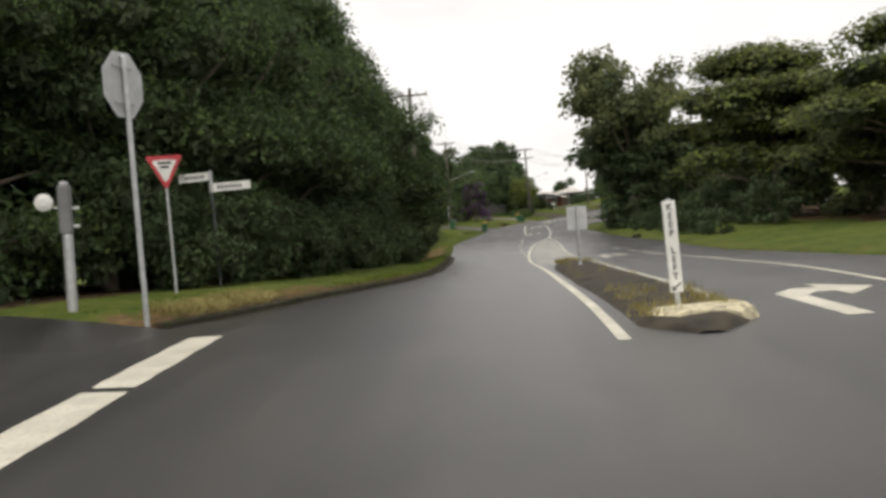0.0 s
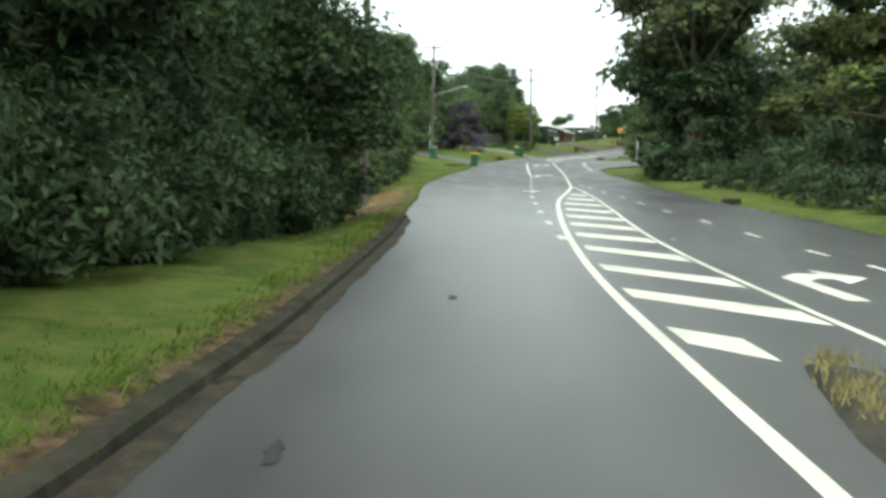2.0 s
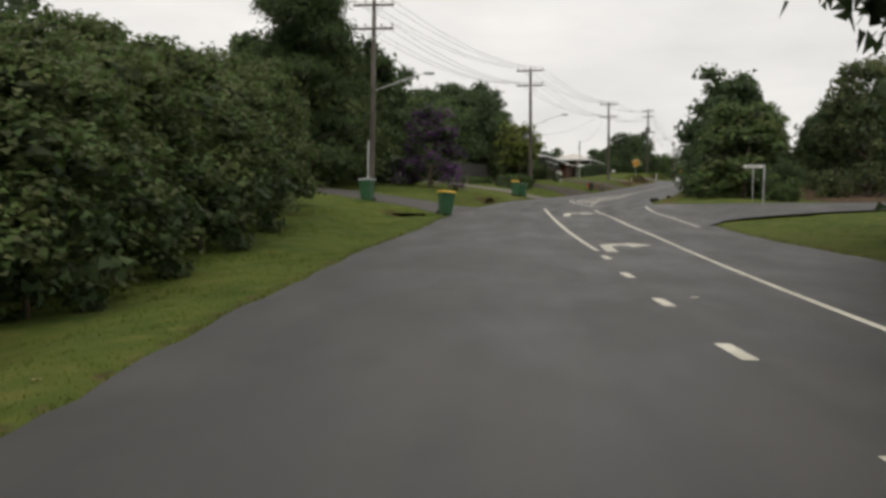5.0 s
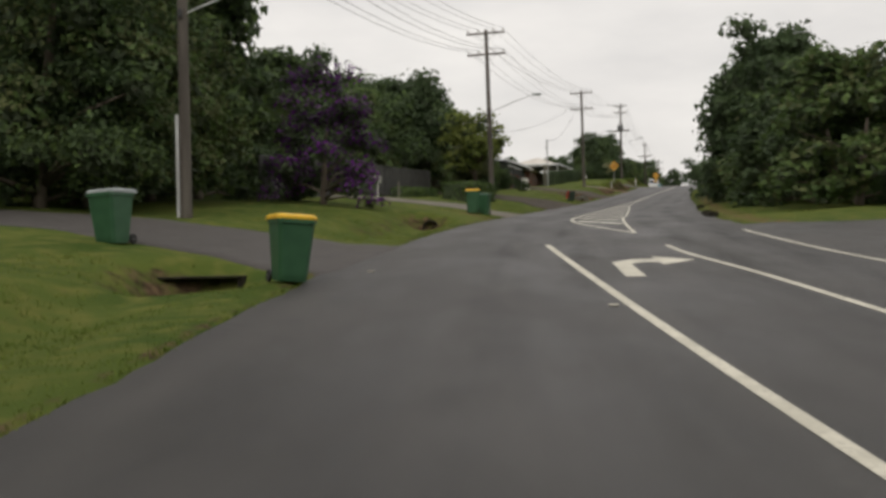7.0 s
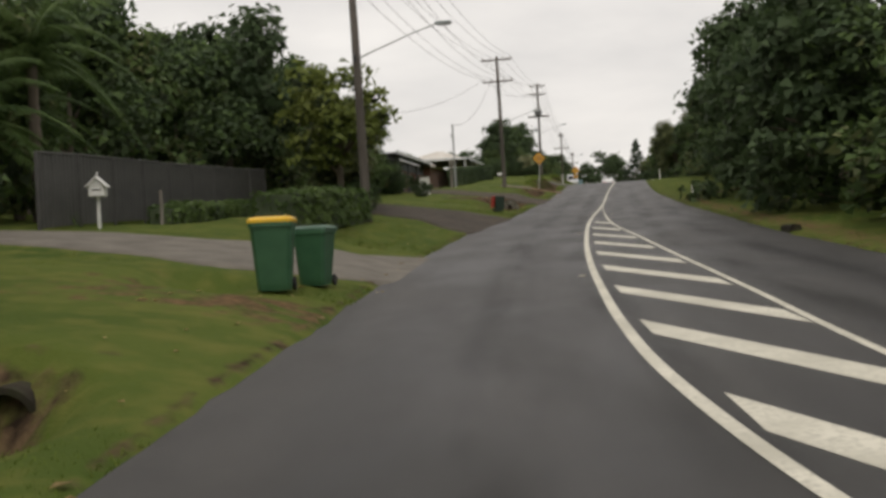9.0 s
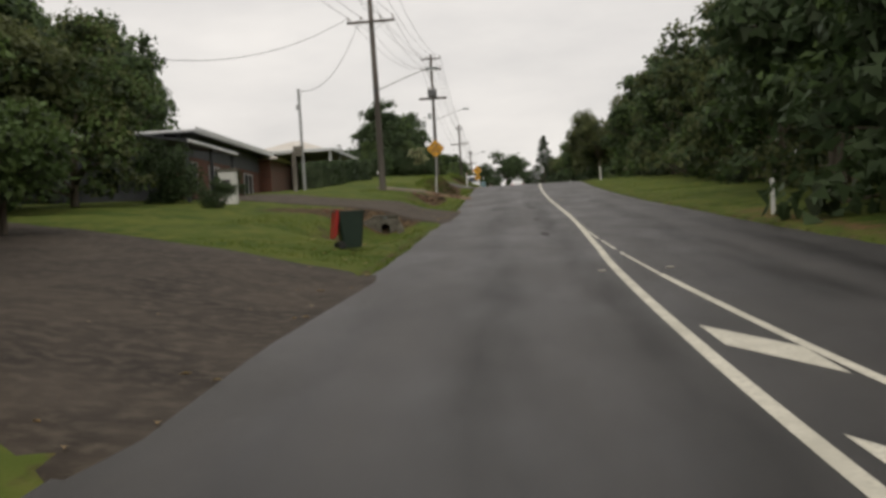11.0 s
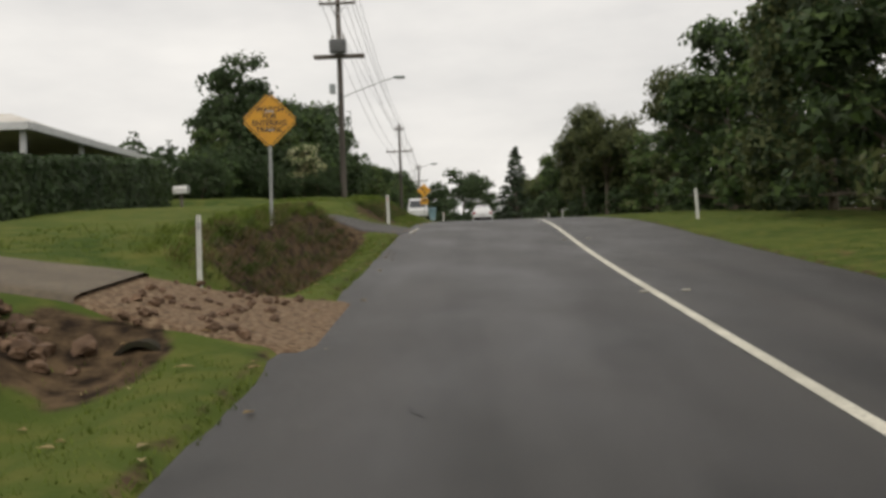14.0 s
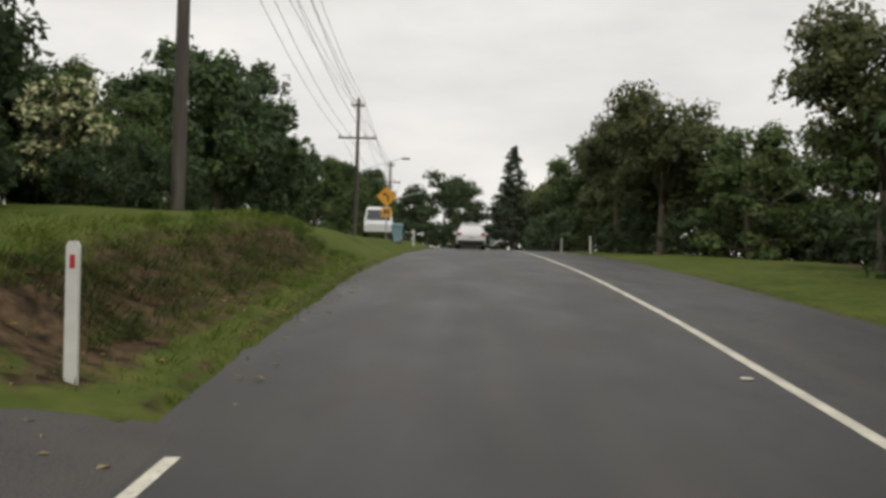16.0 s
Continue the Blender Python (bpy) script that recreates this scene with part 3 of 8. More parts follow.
def line(points, width, label="worn white painted line on the asphalt", name="road_line", up=0.005, step=0.7):
    """A painted line through (station, d) points, smooth between them."""
    ps = np.array(points, float)
    n = max(2, int(abs(ps[-1, 0] - ps[0, 0]) / step))
    uu = np.linspace(0, len(ps) - 1, max(n, 4 * len(ps)))
    S_, D_ = [], []
    for u in uu:
        i = min(int(u), len(ps) - 2)
        f_ = u - i
        p0, p1, p2, p3 = ps[max(i - 1, 0)], ps[i], ps[i + 1], ps[min(i + 2, len(ps) - 1)]
        q = 0.5 * (2 * p1 + (p2 - p0) * f_ + (2 * p0 - 5 * p1 + 4 * p2 - p3) * f_**2 + (3 * p1 - p0 - 3 * p2 + p3) * f_**3)
        S_.append(q[0]), D_.append(q[1])
    verts, faces = [], []
    for i in range(len(S_)):
        a, b = max(i - 1, 0), min(i + 1, len(S_) - 1)
        t = Vector((S_[b] - S_[a], D_[b] - D_[a])).normalized()
        for k in (-1, 1):
            s, d = S_[i] - k * t.y * width / 2, D_[i] + k * t.x * width / 2
            p = spot(s, d)
            verts.append((p.x, p.y, road_z(s, d) + up))
    for i in range(len(S_) - 1):
        faces.append((2 * i, 2 * i + 1, 2 * i + 3, 2 * i + 2))
    ob = new(name, mesh_of(name, verts, faces, M_LINE))
    return tagged(ob, label, "road marking", kind="structure")


def patch(outline, label, name="road_marking", up=0.005, material=None):
    """A painted figure with that outline of (station, d)."""
    verts = []
    for s, d in outline:
        p = spot(s, d)
        verts.append((p.x, p.y, road_z(s, d) + up))
    ob = new(name, mesh_of(name, verts, [tuple(range(len(verts)))], material or M_LINE))
    return tagged(ob, label, "road marking", kind="structure")


build_ground()
build_road()
# ---------------------------------------------------------------- road markings
line([(10.5, 1.25), (19, 1.4), (28.7, 1.75), (41, 2.0), (50, 2.3), (57, 2.6), (66, 3.1), (74, 3.9), (80, 4.35)], 0.14)
line([(14.5, 3.0), (21, 3.2), (29, 3.6), (38.6, 4.05), (51, 4.2), (62, 4.55), (70, 4.65), (80, 4.45)], 0.10)
line([(80, 4.35), (90, 4.6), (103, 4.6), (111.5, 4.15), (116, 3.85), (120.2, 3.4), (122.6, 3.3)], 0.12)
line([(97.5, 2.35), (105, 2.0), (112, 1.6), (118, 1.2), (123.3, 0.8)], 0.13)
line([(110, 6.75), (115, 6.5), (120.6, 6.05), (128.5, 5.9)], 0.12)
line([(8, 5.1), (15.2, 5.67), (24.6, 6.49), (37.7, 7.07), (46, 7.2)], 0.12)
for k in range(11):
    s0 = 49.8 + 4.5 * k
    dd = float(np.interp(s0, [49, 60, 68, 73, 82, 96], [2.16, 2.16, 2.2, 2.36, 2.36, 2.4]))
    if s0 < 96:
        line([(s0, dd), (s0 + 0.5, dd - 0.02), (s0 + 1.05, dd - 0.04)], 0.17, "short worn white dash on the asphalt", "road_dash")
for k in range(9):
    s0 = 47.6 + 4.3 * k
    dd = float(np.interp(s0, [47, 52, 57, 61, 66, 70, 77, 85], [7.1, 6.9, 6.63, 6.27, 6.04, 5.83, 5.24, 4.9]))
    line([(s0, dd), (s0 + 0.6, dd - 0.04), (s0 + 1.2, dd - 0.08)], 0.12, "short white lane dash on the asphalt", "road_dash")
for k, s0 in enumerate((38.0, 41.5, 44.9, 48.6, 51.85, 55.15, 58.25, 61.5, 64.9, 68.2, 71.5)):
    a = float(np.interp(s0, [28.7, 41, 50, 57, 66, 74, 80], [1.75, 2.0, 2.3, 2.6, 3.1, 3.9, 4.35])) + 0.17
    b = float(np.interp(s0, [29, 38.6, 51, 62, 70, 80], [3.6, 4.05, 4.2, 4.55, 4.65, 4.45])) - 0.15
    if k == 0:
        b = a + 0.6
    skew = 1.15 if k < 4 else 0.85
    if b - a > 0.2:
        patch([(s0, a), (s0 - skew * (b - a), b), (s0 - skew * (b - a) - 1.2, b), (s0 - 1.05, a)], "white painted bar of the hatched island", "hatch_bar")
# the second hatched island: both lines and the bars
HL = [(127.6, 3.05), (131, 2.3), (135, 1.6), (138.5, 1.32), (142, 1.3), (147, 1.4), (161, 1.66), (175.8, 1.77), (181.4, 1.92), (190.4, 2.14), (200.5, 2.24), (215, 2.39), (224, 2.47), (236, 2.64), (244.3, 2.79), (252, 2.97), (269, 3.12), (300, 2.9), (350, 2.5)]
HR = [(127.6, 3.05), (139, 3.15), (145, 3.3), (151, 3.3), (160, 3.1), (168, 2.62), (175.7, 2.28), (179, 2.18), (184, 2.12), (188.5, 2.13)]
line(HL, 0.125)
line(HR[:7], 0.10)
for a_, b_ in ((175.8, 179.6), (180.3, 182.6), (183.1, 185.6), (186.0, 188.5)):
    line([(u_, float(np.interp(u_, *zip(*HR)))) for u_ in (a_, (a_ + b_) / 2, b_)], 0.055, "thin broken remains of a white painted line")
for k in range(12):
    s0 = 137.9 + 4.13 * k
    a = float(np.interp(s0, *zip(*HL))) + 0.2
    b = float(np.interp(s0 - 3, *zip(*HR))) - 0.13
    if b - a > 0.42:
        patch([(s0, a), (s0 - 2.5 * (b - a), b), (s0 - 2.5 * (b - a) - 1.15, b), (s0 - 1.15, a)], "white painted bar of the hatched island", "hatch_bar")


def turn_arrow(s, d, k=1.0):
    o = [(0.0, -0.15), (2.35, -0.15), (2.75, 0.1), (2.75, 0.35), (2.1, 0.35), (3.1, 1.0), (4.1, 0.35), (3.45, 0.35), (3.45, -0.05), (2.8, -0.45), (0.0, -0.45)]
    return patch([(s + a * k, d + b) for a, b in o], "white painted turning arrow on the asphalt", "turn_arrow")


turn_arrow(115.9, 2.3, 0.9)
turn_arrow(97.2, 3.0, 0.9)
turn_arrow(40.6, 5.35)
turn_arrow(11.3, 4.2)
# broad give-way line of the side street
def give_way(s0, s1, label):
    """The broad line, in short lengths that follow the road's surface."""
    verts, n = [], 10
    for k in range(n + 1):
        s = s0 + (s1 - s0) * k / n
        wear = 0.05 * noise.noise(Vector((s * 2.3, 1.0, 0)))
        for q, d in ((s, -3.0 - 0.055 * s + wear), (s + 0.16, -3.52 - 0.055 * s - wear)):
            v = spot(q, d)
            verts.append((v.x, v.y, road_z(q, d) + 0.006))
    ob = new("give_way_line", mesh_of("give_way_line", verts, [(2 * k, 2 * k + 2, 2 * k + 3, 2 * k + 1) for k in range(n)], M_LINE))
    return tagged(ob, label, "road marking", kind="structure")


give_way(9.75, 14.0, "broad worn white give-way line")
give_way(2.0, 9.5, "broad worn white give-way line running on along the side street")
strip("gutter", M_GUTTERDIRT, [(q, EDGE_L(q) - 0.03, EDGE_L(q) - 0.02 + min(1.0, (57.2 - q) / 3.5) * (0.28 + 0.08 * noise.noise(Vector((q * 0.45, 0, 0))) + 0.03 * noise.noise(Vector((q * 2.1, 5, 0))))) for q in spaced((17, 57, 0.2))], 0.004, "dark stained gutter along the kerb", "gutter")


def stud(s, d, label="small white raised road stud"):
    p = spot(s, d)
    bm = bmesh.new()
    box(bm, -0.055, -0.05, 0.0, 0.055, 0.05, 0.018, 0.006)
    ob = part("road_stud", bm, M_LINE)
    ob.matrix_world = pose(p.x, p.y, road_z(s, d) + 0.002, 0, 0, heading(s))
    tagged(ob, label, "road stud", "road studs")


for s_, d_ in ((112.6, 1.35), (117.6, -2.2), (148, 1.2), (163, 1.45), (194.5, 2.3), (206.5, 2.2), (206.5, 2.75), (219, 2.3), (219, 2.85), (231, 2.35), (231, 2.95), (244, 2.5), (176.5, 1.55), (176.5, 2.55), (62.5, 4.7), (50.5, 4.6), (75, 4.7), (87, 2.9)):
    stud(s_, d_)


def crack(s, d, length, seed, width=0.03):
    """A broken, wandering crack in the asphalt, filled with dark tar."""
    q = random.Random(seed)
    pts, a = [(s, d)], q.uniform(-0.6, 0.6)
    for k in range(int(length / 0.25)):
        a += q.uniform(-0.7, 0.7)
        pts.append((pts[-1][0] + 0.25 * math.cos(a), pts[-1][1] + 0.25 * math.sin(a)))
    verts, faces = [], []
    for i, (u, v) in enumerate(pts):
        w = width * (0.3 + q.random()) * (0.2 if i in (0, len(pts) - 1) else 1)
        for k in (-1, 1):
            p = spot(u, v + k * w / 2)
            verts.append((p.x, p.y, road_z(u, v + k * w / 2) + 0.004))
    for i in range(len(pts) - 1):
        faces.append((2 * i, 2 * i + 1, 2 * i + 3, 2 * i + 2))
    return tagged(new("road_crack", mesh_of("road_crack", verts, faces, M_TAR)), "dark crack in the worn asphalt", "crack", kind="structure")


M_TAR = mat("dark_tar", (0.016, 0.016, 0.017), (0.028, 0.027, 0.027), scale=8, rough=0.6)
for k_, (s_, d_) in enumerate(((198.6, 0.9), (199.2, 1.02), (206.5, 0.8), (212, -0.3), (185, 0.6), (64.5, 3.4), (36.5, -0.6))):
    crack(s_, d_, 0.5 + (k_ % 3) * 0.2, 400 + k_, 0.03)


def puddle(s, d, length, width, seed, material=None, name="puddle", label="shallow puddle on the asphalt", up=0.003):
    """A thin film or patch on the asphalt with an uneven edge."""
    q = random.Random(seed)
    n = 26
    ph = [q.uniform(0, 6.28) for _ in range(3)]
    out = []
    for k in range(n):
        a = 2 * math.pi * k / n
        r = 1 + 0.22 * math.sin(2 * a + ph[0]) + 0.15 * math.sin(5 * a + ph[1]) + 0.1 * math.sin(9 * a + ph[2])
        out.append((s + length / 2 * r * math.cos(a), d + width / 2 * r * math.sin(a)))
    verts = [tuple(spot(u, v))[:2] + (road_z(u, v) + up,) for u, v in [(s, d)] + out]
    faces = [(0, 1 + k, 1 + (k + 1) % n) for k in range(n)]
    return tagged(new(name, mesh_of(name, verts, faces, material or M_WET)), label, name.replace("_", " "), kind="structure")


M_WET = mat("standing_water", (0.026, 0.025, 0.024), (0.036, 0.035, 0.034), scale=3, rough=0.27, bump=0.1, bump_scale=20)
puddle(73.8, 2.2, 1.5, 1.1, 3)
puddle(74.9, 3.3, 0.9, 0.5, 5)
M_WORN = mat("worn_pale_asphalt", (0.050, 0.048, 0.045), (0.094, 0.090, 0.084), scale=5, rough=0.6, bump=0.5, bump_scale=90, fine=(0.036, 0.034, 0.032), fine_scale=9, spec=0.3)
M_POT = mat("crumbled_dark_asphalt", (0.023, 0.022, 0.0212), (0.042, 0.040, 0.0385), scale=9, rough=0.7, bump=0.8, bump_scale=60, fine=(0.05, 0.048, 0.045), fine_scale=30, spec=0.2)
for k_, (s_, d_, ln_, w_) in enumerate(((190.9, -0.10, 1.5, 0.15), (193.6, -0.04, 1.0, 0.12), (195.4, -0.06, 1.7, 0.17), (198.5, 0.02, 1.2, 0.13), (202.5, 0.05, 2.4, 0.15), (208.0, 0.0, 2.0, 0.14), (187.0, -0.1, 1.6, 0.12))):
    puddle(s_, d_, ln_, w_, 20 + k_, M_WORN, "road_patch", "pale worn strip of asphalt between the wheel tracks", 0.004)
for k_, (s_, d_, ln_, w_) in enumerate(((191.9, 1.15, 1.0, 0.22), (192.2, 0.02, 0.5, 0.16), (200.4, 1.25, 1.8, 0.26), (204.0, 1.2, 1.0, 0.14), (185.5, 1.1, 1.2, 0.2), (40.0, -0.06, 0.35, 0.14), (31.8, -0.85, 0.7, 0.14), (33.0, -0.95, 0.4, 0.12))):
    puddle(s_, d_, ln_, w_, 40 + k_, M_POT, "road_patch", "dark crumbled patch in the worn asphalt", 0.0055)
# ---------------------------------------------------------------- trees
def leaves(rng, centres, radii, per, size, flat=0.0, squash=1.0, fine=False):
    """Corners of many small leaf sprays on puffs: arrays of vertices and quads."""
    vs, fs = [], []
    for c, r in zip(centres, radii):
        n = max(12, int(1.35 * per * r * r))
        dirs = rng.normal(size=(n, 3))
        dirs /= np.linalg.norm(dirs, axis=1)[:, None]
        dirs[:, 2] = np.where(dirs[:, 2] < -0.35, -dirs[:, 2] * 0.6, dirs[:, 2])
        rad = r * (0.62 + 0.42 * rng.random(n) ** 0.6)
        lump = 1 + 0.22 * np.sin(dirs[:, 0] * 5 + c[0] * 3) * np.cos(dirs[:, 1] * 4 + c[1] * 2)
        pos = np.array(c) + dirs * (rad * lump)[:, None] * np.array([1, 1, squash])
        nrm = dirs + rng.normal(scale=0.55, size=(n, 3)) + np.array([0, 0, 0.35 + flat])
        nrm /= np.linalg.norm(nrm, axis=1)[:, None]
        ref = rng.normal(size=(n, 3))
        u = np.cross(nrm, ref)
        u /= np.linalg.norm(u, axis=1)[:, None]
        w = np.cross(nrm, u)
        sz = 0.95 * size * (0.6 + 0.8 * rng.random(n))[:, None]
        a, b = u * sz, w * sz * (0.45 + 0.3 * rng.random(n))[:, None]
        drop = nrm * sz * -0.25
        if fine:
            q = np.stack([pos - a + drop, pos - b * 0.75, pos + a + drop, pos + b * 0.75], 1).reshape(-1, 3)
        else:
            q = np.stack([pos - a + drop, pos + a * 0.35 - b, pos + a * 0.65 + b], 1).reshape(-1, 3)
        k = len(vs) and sum(len(v) for v in vs)
        vs.append(q)
        w_ = 4 if fine else 3
        fs.append(np.arange(w_ * n).reshape(-1, w_) + k)
    return np.concatenate(vs), np.concatenate(fs)


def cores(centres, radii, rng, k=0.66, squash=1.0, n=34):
    """Dark leaf-like triangles that fill the puffs; the inner shade is in their colour."""
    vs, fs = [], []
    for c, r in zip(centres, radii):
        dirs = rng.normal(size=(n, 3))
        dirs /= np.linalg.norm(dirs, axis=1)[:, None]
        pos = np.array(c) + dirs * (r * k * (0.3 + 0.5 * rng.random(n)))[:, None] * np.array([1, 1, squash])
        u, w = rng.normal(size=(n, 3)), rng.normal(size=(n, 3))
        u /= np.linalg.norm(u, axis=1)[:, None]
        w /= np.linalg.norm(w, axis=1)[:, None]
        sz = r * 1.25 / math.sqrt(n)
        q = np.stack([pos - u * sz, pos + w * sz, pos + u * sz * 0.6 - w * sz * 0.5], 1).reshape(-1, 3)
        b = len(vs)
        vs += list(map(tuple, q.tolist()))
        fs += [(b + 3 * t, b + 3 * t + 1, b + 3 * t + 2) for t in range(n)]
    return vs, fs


def tree(name, seed, height, radius, bottom, trunk_r, leaf, label, category="tree", puffs=46, per=60, size=0.24, shape="round", squash=0.85, spare=None,
         limbs=7, fine=False):
    """A tree at the origin: a tapered trunk with limbs, and a crown of leaf sprays gathered in puffs."""
    rng = np.random.default_rng(seed)
    centres, radii = [], []
    mid, half = (height + bottom) / 2, (height - bottom) / 2
    for i in range(puffs):
        if shape == "layered":
            lev = rng.integers(0, 4)
            z = bottom + (height - bottom) * (0.25 + 0.22 * lev) + rng.normal() * 0.25
            rr = radius * (1.0, 0.95, 0.72, 0.4)[lev] * math.sqrt(rng.random())
            a = rng.random() * 2 * math.pi
            c, r = (rr * math.cos(a), rr * math.sin(a), z), radius * (0.24 + 0.14 * rng.random())
        elif shape == "cone":
            u = (i + 0.5) / puffs
            z = bottom + (height - bottom) * u
            rr = radius * (1 - u) * (0.35 + 0.65 * rng.random()) + 0.05
            a = i * 2.399
            c, r = (rr * math.cos(a), rr * math.sin(a), z), radius * (0.34 * (1 - 0.65 * u))
        elif shape == "wall":
            z = bottom + (height - bottom) * rng.random() ** 0.85
            a, rr = rng.random() * 2 * math.pi, radius * (0.55 + 0.45 * rng.random()) * (1 - 0.55 * ((z - bottom) / (height - bottom)) ** 2.2)
            c, r = (rr * math.cos(a), rr * math.sin(a), z), radius * (0.24 + 0.16 * rng.random())
        else:
            d3 = rng.normal(size=3)
            d3 /= np.linalg.norm(d3)
            k = 0.5 + 0.5 * rng.random()
            c = (d3[0] * radius * 0.8 * k, d3[1] * radius * 0.8 * k, mid + d3[2] * half * 0.82 * k)
            r = radius * (0.22 + 0.16 * rng.random())
        centres.append(c), radii.append(r)
    thing_ = new(name)
    tagged(thing_, label, category)
    bm = bmesh.new()
    lean = rng.normal(scale=0.25, size=2)
    top = bottom + (height - bottom) * 0.6
    tube(bm, [(0, 0, -0.4), (0.02, 0, 0.3), (lean[0] * 0.4, lean[1] * 0.4, top * 0.5), (lean[0], lean[1], top)],
         [trunk_r * 1.5, trunk_r, trunk_r * 0.75, trunk_r * 0.3], 9)
    part("trunk", bm, M_BARK, thing_, smooth=True)
    order = np.argsort([-np.hypot(c[0], c[1]) for c in centres])
    for i in order[:limbs]:
        c = centres[i]
        z0 = max(0.3, min(top * 0.9, c[2] * 0.55))
        f = z0 / top
        bm = bmesh.new()
        tube(bm, [(lean[0] * f, lean[1] * f, z0), (c[0] * 0.45, c[1] * 0.45, (z0 + c[2]) / 2 + 0.2), c], [trunk_r * 0.5, trunk_r * 0.32, trunk_r * 0.12], 6)
        part("limb", bm, M_BARK, thing_, smooth=True)
    v, f = leaves(rng, centres, radii, per, size, flat=0.8 if shape == "layered" else 0.0, squash=0.55 if shape == "layered" else squash, fine=fine)
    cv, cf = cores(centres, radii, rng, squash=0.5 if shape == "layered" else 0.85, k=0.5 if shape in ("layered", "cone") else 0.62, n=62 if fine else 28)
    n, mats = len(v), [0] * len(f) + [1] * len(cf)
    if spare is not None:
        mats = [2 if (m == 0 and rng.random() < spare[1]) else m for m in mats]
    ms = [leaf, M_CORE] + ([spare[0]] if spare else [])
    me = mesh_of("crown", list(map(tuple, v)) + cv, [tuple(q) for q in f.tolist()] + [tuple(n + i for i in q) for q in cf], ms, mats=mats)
    ob = new("crown", me)
    ob.parent = thing_
    return thing_


_placed = {}


def plant(kind, s, d, scale=1.0, turn=0.0, up=-0.1, label="", group="", tall=1.0):
    """Puts the kind's first tree there, or a copy of it."""
    p = spot(s, d, up)
    m = pose(p.x, p.y, p.z, 0, 0, turn)
    if kind not in _placed:
        ob = _placed[kind] = KINDS[kind]()
        ob.matrix_world = m @ Matrix.Diagonal((scale, scale, scale * tall, 1))
    else:
        src = _placed[kind]
        ob = copy_thing(src, m)
        ob.scale = (scale, scale, scale * tall)
    tagged(ob, label, "", group)
    return ob


